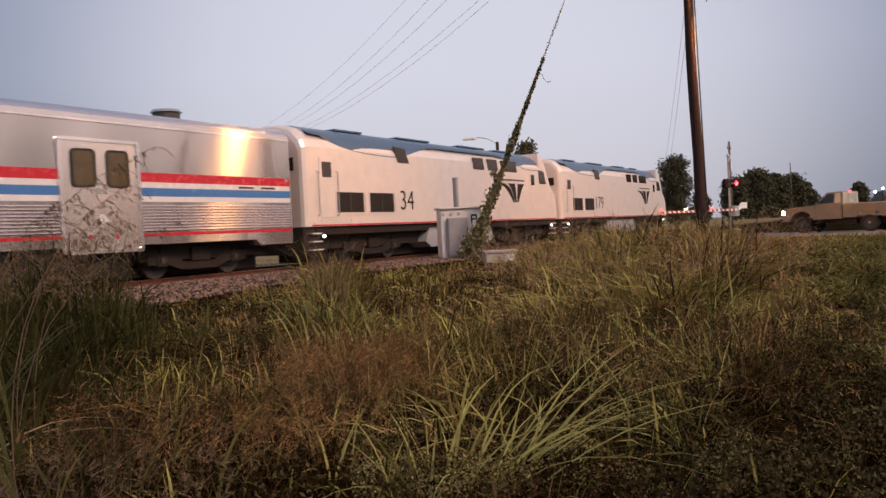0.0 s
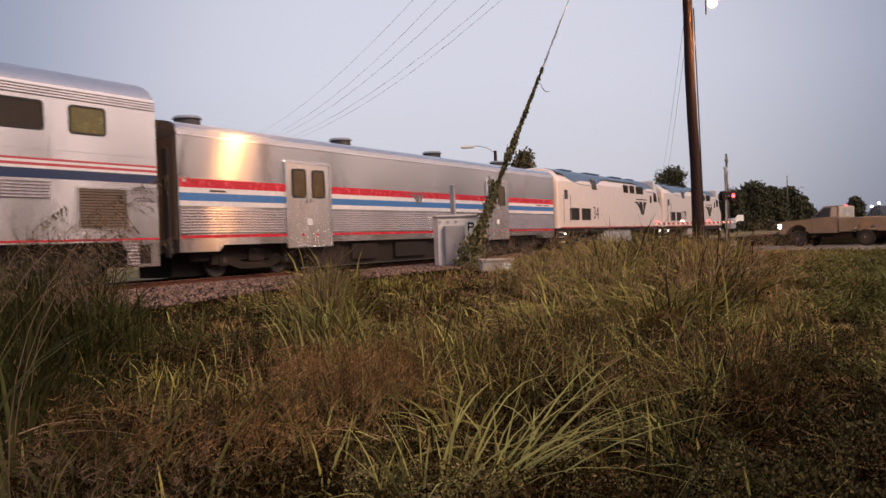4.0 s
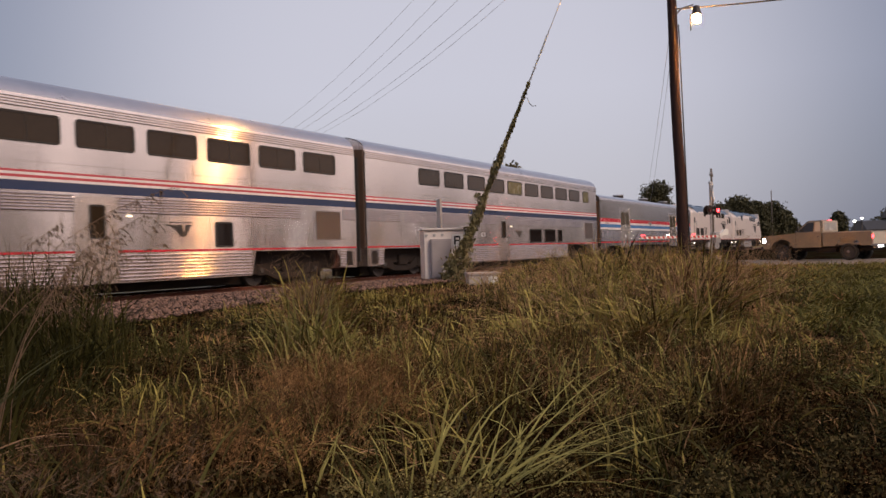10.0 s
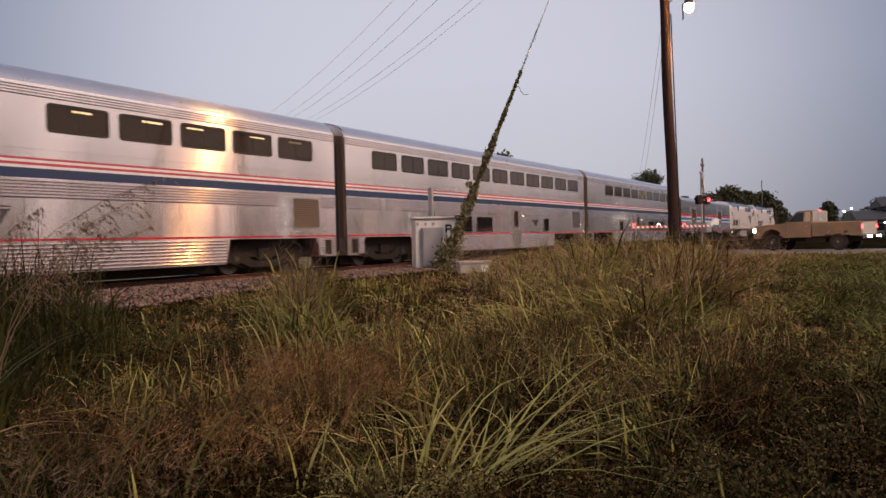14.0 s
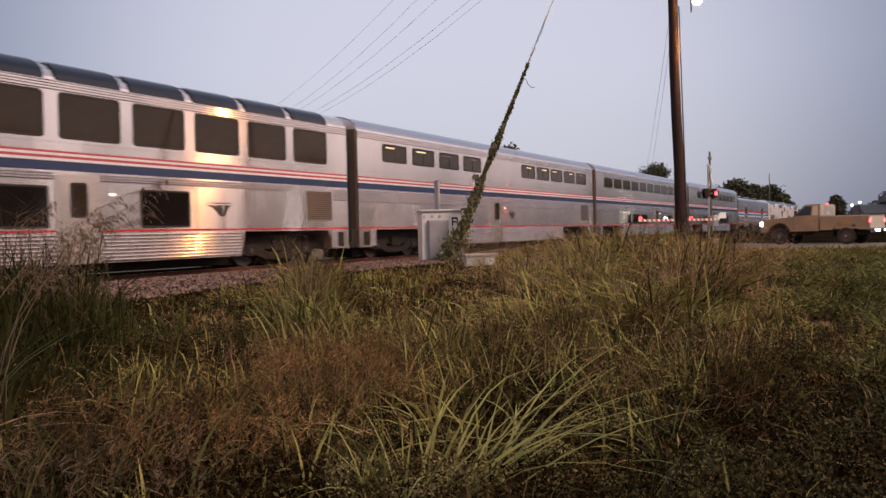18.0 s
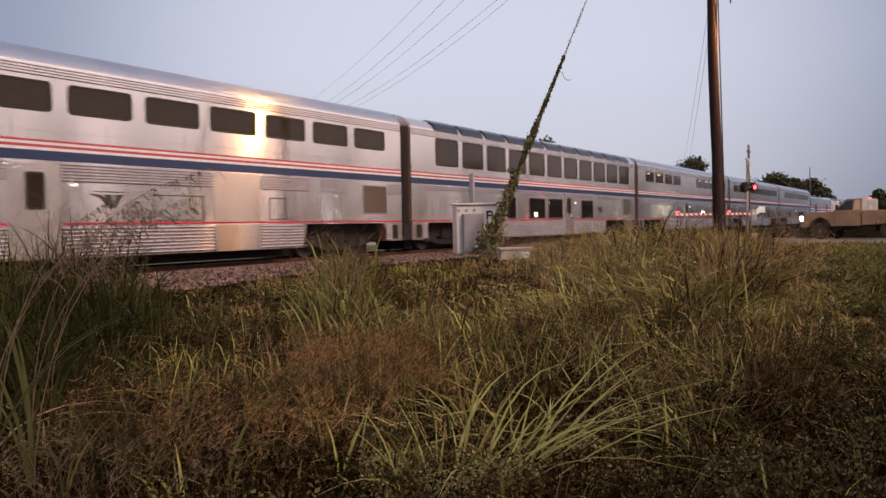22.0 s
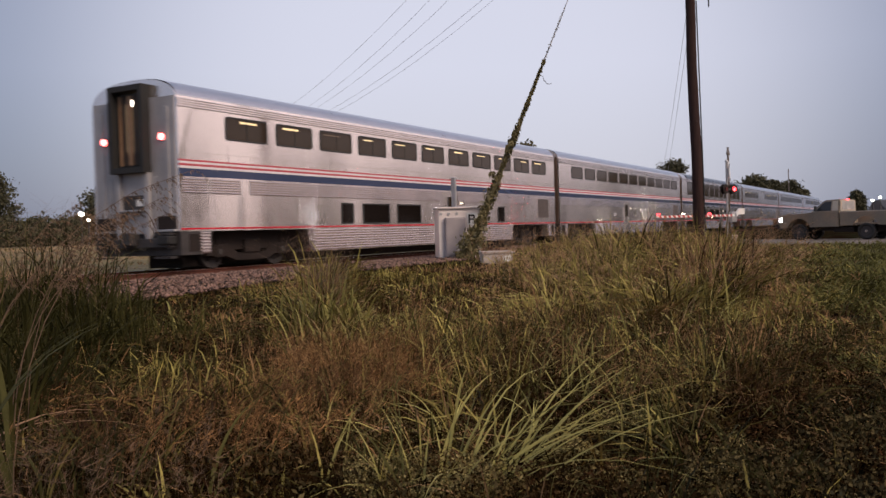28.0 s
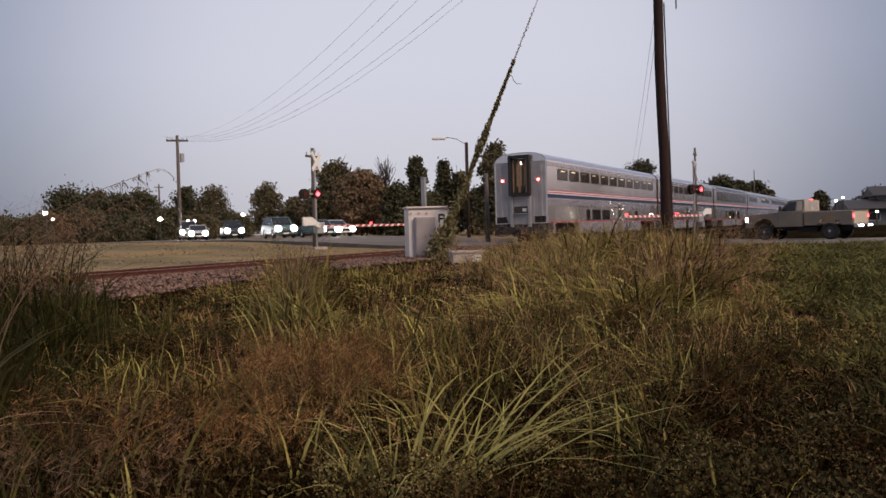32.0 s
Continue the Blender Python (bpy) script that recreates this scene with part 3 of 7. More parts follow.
def cable(a, b, sag, r=0.012, n=16, label="thin dark overhead wire", group="overhead wires", material=None):
    a, b = Vector(a), Vector(b)
    pts = []
    for i in range(n + 1):
        t = i / n
        p = a.lerp(b, t)
        p.z -= 4 * sag * t * (1 - t)
        pts.append(p)
    return tagged(link("overhead_wire", path_tube(pts, r, 5), material or WIRE), label, "wire", group)


def far_pole():
    x, y = polar(46.2, 95)
    z = ground_z(x, y)
    ob = thing("utility_pole", pose(x, y, z), "grey timber utility pole with a crossarm", "utility pole")
    part("pole", tube((0, 0, -0.3), (0, 0, 11.0), 0.22, 0.15, 10), GREY_WOOD, ob, flat=False)
    d = Vector((0.72, -0.69, 0))
    a = part("crossarm", box(-1.1, 1.1, -0.08, 0.08, 10.35, 10.55), GREY_WOOD, ob)
    a.rotation_euler = (0, 0, radians(-44))
    for k in (-1.0, -0.5, 0.5, 1.0):
        part("insulator", tube((k, 0, 10.55), (k, 0, 10.78), 0.06, 0.04, 8), GALV, a)
    part("transformer", tube((0.3, -0.3, 8.2), (0.3, -0.3, 9.1), 0.24, seg=12), GALV, ob)
    return Vector((x, y, z + 10.9)), d


FAR_TOP, FAR_D = far_pole()


def leaves_mesh(name, centres, size, rng, material, parent=None, droop=0.0):
    """Many small folded leaves (two triangles each) at the given centres."""
    n = len(centres)
    a, b = rng.random(n) * 6.283, (rng.random(n) - 0.5) * 2.4
    u = np.stack([np.cos(a) * np.cos(b), np.sin(a) * np.cos(b), np.sin(b) - droop], 1)
    w = np.cross(u, rng.normal(size=(n, 3)))
    w /= np.linalg.norm(w, axis=1)[:, None] + 1e-9
    s = (size * (0.6 + 0.8 * rng.random(n)))[:, None]
    c = np.asarray(centres)
    v = np.stack([c - u * s * 0.5, c + w * s * 0.28, c + u * s * 0.6, c - w * s * 0.28], 1).reshape(-1, 3)
    i = np.arange(n)[:, None] * 4
    f = np.concatenate([i + np.array([[0, 1, 2]]), i + np.array([[0, 2, 3]])], 0)
    return raw(name, v, f, material, parent)


# ---------------- the guy wire with its vine ----------------
GUY_FOOT = Vector((*polar(62.45, 22.6), 0.0))
GUY_FOOT.z = ground_z(GUY_FOOT.x, GUY_FOOT.y)


def guy_wire():
    x, y = polar(77.1, 31)
    top = Vector((x, y, GUY_TOP))
    ob = thing("guy_wire", pose(0, 0, 0), "slanting steel guy wire overgrown with a green vine", "guy wire")
    part("strand", path_tube([GUY_FOOT, GUY_FOOT.lerp(top, 0.5), top], 0.014, 6), GALV, ob)
    part("anchor", tube(GUY_FOOT - Vector((0, 0, 0.3)), GUY_FOOT + Vector((0, 0, 0.12)), 0.05, seg=8), DARK_METAL, ob)
    rng = np.random.default_rng(11)
    d = top - GUY_FOOT
    stem = []
    for k in range(70):
        t = 0.42 * k / 69
        a = k * 0.9
        r = 0.075 * (1 - t / 0.44) ** 1.5 + 0.008
        stem.append(GUY_FOOT + d * t + Vector((math.cos(a) * r, math.sin(a) * r, 0)))
    part("vine_stem", path_tube(stem, [0.02 - 0.00024 * k for k in range(70)], 5), BARK, ob, "twining brown vine stem")
    cs = []
    for k in range(6200):
        t = rng.random() ** 1.9 * 0.31
        r = 0.215 * (1 - t / 0.34) ** 1.5 * (0.65 + 0.5 * math.sin(t * 60) * math.sin(t * 23 + 1)) + 0.01
        if t < 0.12:
            r *= 1.25
        off = rng.normal(size=3) * r * 0.55
        cs.append(np.array(GUY_FOOT + d * t) + off * np.array((1, 1, 0.9)))
    tagged(leaves_mesh("vine_foliage", cs, 0.095, rng, VINE_LEAF, ob, 0.4), kind="stuff")
    cs = [np.array(GUY_FOOT + d * t) + rng.normal(size=3) * 0.015 for t in 0.20 + 0.20 * rng.random(420)]
    tagged(leaves_mesh("tip_foliage", cs, 0.045, rng, VINE_LEAF, ob, 0.2), kind="stuff")
    p = GUY_FOOT + d * 0.285
    part("loose_tendril", path_tube([p, p + Vector((0.06, -0.10, -0.03)), p + Vector((0.07, -0.14, -0.16)), p + Vector((0.12, -0.22, -0.26)), p + Vector((0.18, -0.32, -0.25))], 0.009, 5), BARK, ob)
    for t in (0.12,):
        p = GUY_FOOT + d * t
        u = Vector((-0.12, 0.16, 0.2))
        part("side_shoot", path_tube([p, p + u * 0.6, p + u + Vector((0, 0, 0.12))], [0.014, 0.01, 0.006], 5), BARK, ob)
        cs = [np.array(p + u * k) + rng.normal(size=3) * 0.05 for k in rng.random(60)]
        tagged(leaves_mesh("shoot_foliage", cs, 0.09, rng, VINE_LEAF, ob, 0.3), kind="stuff")
    return ob


guy_wire()


# ---------------- signal cabinet and its neighbours ----------------
def signal_cabinet():
    x, y = polar(61.97, 24.3)
    ob = thing("signal_cabinet", pose(x, y, ground_z(x, y) - 0.02, 0, 0, -52), "grey metal railway signal cabinet with a meter box on its front", "cabinet")
    w, d, h = 1.14, 0.75, 1.46
    part("plinth", box(-w / 2 - .05, w / 2 + .05, -d / 2 - .05, d / 2 + .05, -0.1, 0.07, 0.01), CONCRETE, ob)
    part("housing", box(-w / 2, w / 2, -d / 2, d / 2, 0.07, h, 0.015), CAB_GREY, ob)
    part("roof", box(-w / 2 - .05, w / 2 + .05, -d / 2 - .07, d / 2 + .05, h, h + 0.05, 0.012), CAB_GREY, ob)
    m = part("meter_box", box(-0.40, 0.16, -d / 2 - 0.16, -d / 2, 0.14, 1.22, 0.015), CAB_DOOR, ob, "darker box with a hinged door")
    part("meter_door", box(-0.37, 0.13, -d / 2 - 0.175, -d / 2 - 0.158, 0.18, 1.18, 0.006), CAB_DOOR, m)
    for k in (0, 1):
        part("vent_slot", box(-0.10 + k * 0.15, -0.02 + k * 0.15, -d / 2 - 0.182, -d / 2 - 0.174, 0.22, 0.50), CAB_GREY, m)
    part("latch", box(0.08, 0.12, -d / 2 - 0.20, -d / 2 - 0.17, 0.62, 0.74, 0.004), GALV, m)
    s = part("sign", box(0.22, 0.52, -d / 2 - 0.012, -d / 2, 1.00, 1.34), SIGN_WHITE, ob, "white sign with dark bars")
    for a, b, c, e in ((0.27, 0.31, 1.05, 1.29), (0.31, 0.43, 1.24, 1.29), (0.41, 0.45, 1.15, 1.26), (0.31, 0.42, 1.14, 1.18)):
        part("sign_bar", box(a, b, -d / 2 - 0.017, -d / 2 - 0.011, c, e), DARK, s)
    for k in range(3):
        part("lifting_eye", tube((-0.5 + 0.22 * k, -d / 2 - 0.03, h - 0.14), (-0.5 + 0.22 * k, -d / 2, h - 0.14), 0.04, seg=10), GALV, ob)
    part("hinge_strip", box(w / 2 - 0.03, w / 2 + 0.012, -d / 2 - 0.012, -d / 2 + 0.02, 0.15, h - 0.05), GALV, ob)
    return ob


signal_cabinet()


def vent_mast():
    x, y = polar(61.85, 25.6)
    ob = thing("square_post", pose(x, y, ground_z(x, y)), "pale square steel post behind the signal cabinet", "post")
    part("post", box(-0.06, 0.06, -0.06, 0.06, -0.2, 2.36, 0.008), GALV, ob)
    part("cap", box(-0.07, 0.07, -0.07, 0.07, 2.36, 2.40, 0.01), GALV, ob)


vent_mast()


def pull_box():
    x, y = polar(64.55, 21.6)
    ob = thing("pull_box", pose(x, y, ground_z(x, y) - 0.02, 0, 0, -56), "low grey concrete pull box in the grass", "box")
    part("base", box(-0.38, 0.38, -0.30, 0.30, -0.1, 0.26, 0.02), CONCRETE, ob)
    part("lid", box(-0.41, 0.41, -0.33, 0.33, 0.26, 0.32, 0.012), CONCRETE, ob)
    part("label_plate", box(0.08, 0.32, -0.312, -0.30, 0.05, 0.22), SIGN_WHITE, ob)


pull_box()


# ---------------- crossing signals ----------------
STRIPE_RED = mat("gate_red", (0.55, 0.05, 0.05), rough=0.5, vary=0.08, bump=0)
LAMP_OFF = mat("dark_lens", (0.10, 0.02, 0.02), rough=0.2, vary=0.1, bump=0)


def crossing_signal(x, y, heading, arm, buck_z, lights_z, label, mast_h, side=-1, shift=0.0, buck_turn=0.0, thick=0.06, weight=1.0):
    """A level-crossing mast: crossbuck, pair of lamps on a crossarm, gate mechanism, lowered arm. heading: the way of the arm; side: the face that carries mechanism and crossbuck; shift: the crossarm's offset."""
    z = ground_z(x, y)
    ob = thing("crossing_signal", pose(x, y, z, 0, 0, heading), label, "crossing signal", "crossing signals")
    part("foundation", box(-0.4, 0.4, -0.4, 0.4, -0.2, 0.12, 0.02), CONCRETE, ob)
    part("mast", tube((0, 0, 0), (0, 0, mast_h), thick, seg=12), GALV, ob)
    for s in (-1, 1):
        b = part("crossbuck_blade", box(-0.68, 0.68, -0.13, -0.10 if s > 0 else -0.09, -0.115, 0.115), SIGN_WHITE, ob)
        b.matrix_basis = pose(0, 0, buck_z, 0, 0, buck_turn + (180 if side > 0 else 0)) @ pose(0, 0, 0, 0, 45 * s, 0) @ pose(0, 0.0 if s > 0 else -0.035, 0)
    a = part("lamp_crossarm", box(shift - 0.42, shift + 0.42, -0.05, 0.05, lights_z - .05, lights_z + .05, .01), GALV, ob)
    for s in (-1, 1):
        for face in (-1, 1):
            lit = s * face < 0
            h = part("lamp_background", tube((shift + s * 0.40, face * 0.08, lights_z), (shift + s * 0.40, face * 0.11, lights_z), 0.28, seg=20), DARK, a)
            part("lens", tube((shift + s * 0.40, face * 0.11, lights_z), (shift + s * 0.40, face * 0.15, lights_z), 0.12, seg=16), RED_LAMP if lit else LAMP_OFF, h, "lit red crossing lamp" if lit else "")
            part("hood", path_tube([(shift + s * 0.40 + 0.17 * math.cos(q), face * 0.2, lights_z + 0.17 * math.sin(q)) for q in np.linspace(0, math.pi, 7)], 0.02, 5), DARK, h)
    part("bell", tube((0, 0, mast_h), (0, 0, mast_h + 0.12), 0.12, 0.05, 12), GALV, ob)
    def across(u, v):
        return min(side * u, side * v), max(side * u, side * v)
    mech = part("gate_mechanism", box(-0.25, 0.25, *across(0.05, 0.45), 0.85, 1.45, 0.03), GALV, ob)
    part("counterweight", prism([(u * weight, 1.25 + v * weight) for u, v in ((-1.45, 0.05), (-1.45, 0.61), (-0.75, 0.61), (-0.1, 0.15), (-0.1, -0.15), (-0.62, 0.09), (-0.75, 0.05))], "y", *across(0.42, 0.54)), SIGN_WHITE, mech, "white counterweight arm")
    n = max(6, int(arm / 0.42))
    g = part("gate_arm", box(0.1, arm, *across(0.47, 0.52), 1.17, 1.29), SIGN_WHITE, mech, "lowered red and white striped gate arm")
    for k in range(n):
        x0 = 0.3 + (arm - 0.3) * k / n
        w = (arm - 0.3) / n * 0.5
        for yy in (side * 0.526, side * 0.464):
            part("red_band", prism([(x0, 1.172), (x0 + w, 1.172), (x0 + w + 0.10, 1.288), (x0 + 0.10, 1.288)], "y", yy - 0.003, yy + 0.003), STRIPE_RED, g)
    for k in (0.35, 0.68, 0.98):
        for yy in (side * 0.55, side * 0.43):
            part("arm_lamp", tube((arm * k, yy - 0.01, 1.36), (arm * k, yy + 0.01, 1.36), 0.04, seg=10), RED_LAMP if k != 0.68 else PEARL, g)
    return ob


crossing_signal(*polar(79.25, 52.3), 180 - ROAD_AZ, 7.2, 3.75, 2.75, "level crossing mast with a lowered striped gate and red lamps", 4.3, side=1, shift=-0.15, buck_turn=38, weight=0.62)
crossing_signal(*polar(54.75, 47.7), -ROAD_AZ, 9.5, 4.75, 3.0, "level crossing mast with crossbuck, red lamps and lowered gate", 5.3, shift=-0.32, buck_turn=28, thick=0.05, weight=0.8)


def thin_pole(az, r, h, label, lamp=False, arm=0.0, thick=0.16):
    x, y = polar(az, r)
    ob = thing("utility_pole", pose(x, y, ground_z(x, y)), label, "utility pole")
    part("pole", tube((0, 0, -0.3), (0, 0, h), thick, thick * 0.7, 10), GREY_WOOD, ob, flat=False)
    if arm:
        part("crossarm", box(-arm / 2, arm / 2, -0.05, 0.05, h - 0.55, h - 0.42), GREY_WOOD, ob)
        for k in (-0.45, 0.45):
            part("insulator", tube((arm * k, 0, h - 0.42), (arm * k, 0, h - 0.24), 0.05, 0.03, 8), GALV, ob)
    return ob


thin_pole(79.35, 64, 6.1, "thin grey timber pole behind the crossing gate", arm=0.9, thick=0.10)
thin_pole(54.65, 50.5, 5.7, "thin grey timber pole beside the far crossing mast", arm=1.3)
thin_pole(82.85, 240, 14.0, "slim dark pole above the trees")
thin_pole(45.0, 130, 8.0, "thin far timber pole", arm=1.6)
thin_pole(66.0, 52.5, 4.3, "thin timber pole among the trees")


def cobra_lamp():
    x, y = polar(64.75, 72)
    ob = thing("street_lamp", pose(x, y, ground_z(x, y)), "dark pole street lamp with a long curved arm, unlit", "street lamp")
    part("pole", tube((0, 0, -0.3), (0, 0, 7.9), 0.16, 0.13, 10), POLE_WOOD, ob, flat=False)
    part("lamp_arm", path_tube([(0, 0, 7.75), (-0.35, 0.68, 8.2), (-0.7, 1.3, 8.35), (-0.95, 1.75, 8.3)], 0.035, 6), GALV, ob)
    hd = part("lamp_head", box(-0.55, 0.55, -0.22, 0.22, -0.11, 0.11, 0.08), SIGN_WHITE, ob)
    hd.matrix_basis = pose(-1.08, 2.0, 8.28, 0, 0, 118)


cobra_lamp()

# wires from the far pole to the tall pole's top
PX, PY = polar(77.52, 31)
DX, DY = FAR_TOP.x - PX, FAR_TOP.y - PY
DN = math.hypot(DX, DY)
for off, z, sag, fo in WIRES:
    cable((PX - DY / DN * off, PY + DX / DN * off, z), (FAR_TOP.x - DY / DN * fo, FAR_TOP.y + DX / DN * fo, FAR_TOP.z), sag, 0.008)
cable((PX, PY, 9.42), (PX + 14, PY - 16.0, 13.5), 0.5, 0.03, label="thick service cable from the lamp pole", material=RUBBER)
cable((PX - 0.15, PY + 0.1, 9.2), (*polar(74.9, 125), 5.0), 1.2, 0.008)
cable((PX - 0.15, PY + 0.1, 8.3), (*polar(75.1, 125), 4.0), 1.2, 0.008)


# ---------------- vehicles ----------------
def wheel(parent, x, y, r, w, rim_mat=None):
    s = 1 if y > 0 else -1
    bm = bmesh.new()
    prof = [(0.62 * r, -w / 2), (0.93 * r, -w / 2), (r, -w * 0.32), (r, w * 0.32), (0.93 * r, w / 2), (0.62 * r, w / 2)]
    n = 24
    rings = [[bm.verts.new((pr * math.cos(2 * math.pi * k / n), pw, pr * math.sin(2 * math.pi * k / n))) for pr, pw in prof] for k in range(n)]
    for k in range(n):
        a, b = rings[k], rings[(k + 1) % n]
        for i in range(len(prof)):
            j = (i + 1) % len(prof)
            bm.faces.new((a[i], a[j], b[j], b[i]))
    t = part("tyre", bm, RUBBER, parent, flat=False)
    t.location = (x, y, r)
    rim = part("rim", tube((0, s * w * 0.28, 0), (0, s * w * 0.38, 0), 0.62 * r, 0.56 * r, 18), rim_mat or DARK_METAL, t)
    part("hub", tube((0, s * w * 0.38, 0), (0, s * w * 0.5, 0), 0.2 * r, 0.16 * r, 12), CHROME, rim)
    return t


def arc(cx, cz, r, a0, a1, n=9):
    return [(cx + r * math.cos(radians(a0 + (a1 - a0) * i / n)), cz + r * math.sin(radians(a0 + (a1 - a0) * i / n))) for i in range(n + 1)]


# pale grey colour stands in for the light in the truck's rear window
LIT_REAR_GLASS = mat("hazed_glass", (0.42, 0.42, 0.42), rough=0.25, vary=0.2, scale=3, bump=0.02)


def pickup():
    """x forward, y left, z from the road."""
    x, y = 46.6, 3.6
    ob = thing("pickup_truck", pose(x, y, road_z(y) + 0.012, 0, 0, 90 - 19.5), "old beige pickup truck with a cream cab back, headlamps on", "pickup truck")
    ob.scale = (1.08, 1.0, 1.04)
    hw = 0.98
    fx, rx = 1.42, -1.58
    low = 0.62
    # front half: wing, bonnet and cab base
    front = [(-0.42, low), (0.86, low)] + arc(fx, 0.50, 0.54, 168, 12)[0:] + [(2.30, 0.58), (2.34, 0.80), (2.33, 1.14), (2.22, 1.20), (1.2, 1.27), (0.80, 1.30), (-0.42, 1.30)]
    part("cab_body", prism(front, "y", -hw, hw), TRUCK_PAINT, ob)
    # cab with its glass
    cab = bmesh.new()
    lo_ = [(-0.42, 1.30), (0.80, 1.30), (0.22, 1.86), (-0.36, 1.88)]
    a = [cab.verts.new((px_, -hw + 0.03 if pz < 1.5 else -hw + 0.17, pz)) for px_, pz in lo_]
    b = [cab.verts.new((px_, hw - 0.03 if pz < 1.5 else hw - 0.17, pz)) for px_, pz in lo_]
    for i in range(4):
        cab.faces.new((a[i], a[(i + 1) % 4], b[(i + 1) % 4], b[i]))
    cab.faces.new(a[::-1]), cab.faces.new(b)
    c = part("cab_roof", cab, TRUCK_PAINT, ob)
    part("rear_cab_trim", box(-0.45, -0.405, -hw + 0.14, hw - 0.14, 1.33, 1.84, 0.01), TRUCK_CREAM, c, "cream painted cab back")
    part("rear_window", box(-0.46, -0.448, -0.66, 0.66, 1.40, 1.78, 0.004), LIT_REAR_GLASS, c, "rear window in a pale colour that imitates the light behind")
    part("brake_lamp", box(-0.47, -0.40, -0.08, 0.08, 1.86, 1.90, 0.008), RED_LAMP, c)
    for s in (-1, 1):
        q = bmesh.new()
        pts = [(-0.05, 1.36), (0.66, 1.36), (0.24, 1.78), (-0.05, 1.79)]
        vs = [q.verts.new((u, s * (hw - 0.03 + 0.012 - (v - 1.30) * 0.25), v)) for u, v in pts]
        q.faces.new(vs)
        ret = bmesh.ops.extrude_face_region(q, geom=q.faces[:])
        for v in [g for g in ret["geom"] if isinstance(g, bmesh.types.BMVert)]:
            v.co.y -= s * 0.02
        part("side_window", q, CAR_GLASS, c)
        q = bmesh.new()
        vs = [q.verts.new((u, s * (hw - 0.03 + 0.010 - (v - 1.30) * 0.25), v)) for u, v in [(-0.36, 1.36), (-0.11, 1.36), (-0.11, 1.80), (-0.33, 1.81)]]
        q.faces.new(vs)
        ret = bmesh.ops.extrude_face_region(q, geom=q.faces[:])
        for v in [g for g in ret["geom"] if isinstance(g, bmesh.types.BMVert)]:
            v.co.y -= s * 0.02
        part("quarter_panel", q, TRUCK_CREAM, c, "cream panel behind the door")
        m = part("wing_mirror", box(0.52, 0.60, s * (hw + 0.16) - 0.09, s * (hw + 0.16) + 0.09, 1.36, 1.60, 0.02), RUBBER, ob)
        part("mirror_arm", tube((0.5, s * hw, 1.34), (0.56, s * (hw + 0.12), 1.42), 0.015, seg=6), CHROME, m)
        part("door_handle", box(-0.32, -0.20, s * hw - 0.012, s * hw + 0.02, 1.10, 1.13, 0.005), CHROME, ob)
        part("door_seam", box(-0.395, -0.388, s * hw - 0.004, s * hw + 0.003, 0.68, 1.30), DARK, ob)
        part("door_seam", box(0.745, 0.752, s * hw - 0.004, s * hw + 0.003, 0.68, 1.28), DARK, ob)
        h = part("headlamp", box(2.19, 2.352, s * 0.80 - 0.19, s * 0.80 + 0.19, 0.88, 1.10, 0.02), TRUCK_LAMP, ob, "lit headlamp")
        part("tail_lamp", box(-2.62, -2.575, s * 0.88 - 0.06, s * 0.88 + 0.06, 0.98, 1.14, 0.01), RED_LAMP, ob, "lit red tail lamp")
        # added glow in the bumper stands in for headlamp light from behind
        part("reversing_lamp", box(-2.83, -2.79, s * 0.55 - 0.22, s * 0.55 + 0.22, 0.57, 0.66, 0.01), TRUCK_LAMP, ob, "white glow added to the bumper, imitating headlamp light")
        part("side_marker", box(2.0, 2.14, s * hw - 0.01, s * hw + 0.008, 0.80, 0.86), TRUCK_CREAM, ob)
    part("windscreen", prism([(0.80, 1.34), (0.83, 1.34), (0.27, 1.84), (0.24, 1.84)], "y", -hw + 0.16, hw - 0.16), CAR_GLASS, c)
    # load bed: two sides, floor, tailgate
    side = [(-2.58, 0.66), (-2.08, 0.66)] + arc(rx, 0.52, 0.56, 165, 15) + [(-1.02, 0.66), (-0.47, 0.66), (-0.47, 1.27), (-2.58, 1.27)]
    bed = part("load_bed", box(-2.56, -0.48, -hw + 0.06, hw - 0.06, 0.70, 0.78), TRUCK_PAINT, ob)
    for s in (-1, 1):
        part("bed_side", prism(side, "y", min(s * hw, s * (hw - 0.07)), max(s * hw, s * (hw - 0.07))), TRUCK_PAINT, bed)
        part("bed_rail", box(-2.58, -0.48, min(s * (hw + .005), s * (hw - 0.09)), max(s * (hw + .005), s * (hw - 0.09)), 1.27, 1.31, 0.01), TRUCK_CREAM, bed)
    part("front_wall", box(-0.53, -0.47, -hw + .07, hw - .07, 0.78, 1.27), TRUCK_PAINT, bed)
    # the paler paint imitates headlamp light falling on the tailgate
    part("tailgate", box(-2.60, -2.54, -hw + .14, hw - .14, 0.72, 1.26, 0.012), TRUCK_CREAM, bed, "tailgate in a paler paint that imitates headlamp light")
    part("rear_bumper", box(-2.80, -2.62, -hw + .05, hw - .05, 0.52, 0.70, 0.02), CHROME, ob, "bright chrome bumper")
    part("front_bumper", box(2.33, 2.46, -hw + .02, hw - .02, 0.52, 0.72, 0.02), DARK_METAL, ob)
    part("grille", box(2.325, 2.345, -0.52, 0.52, 0.84, 1.12, 0.01), DARK_METAL, ob)
    part("chassis", box(-2.5, 2.2, -0.55, 0.55, 0.42, 0.62), DARK, ob)
    part("fuel_tank", box(-1.0, -0.1, 0.3, 0.8, 0.36, 0.60, 0.03), DARK, ob)
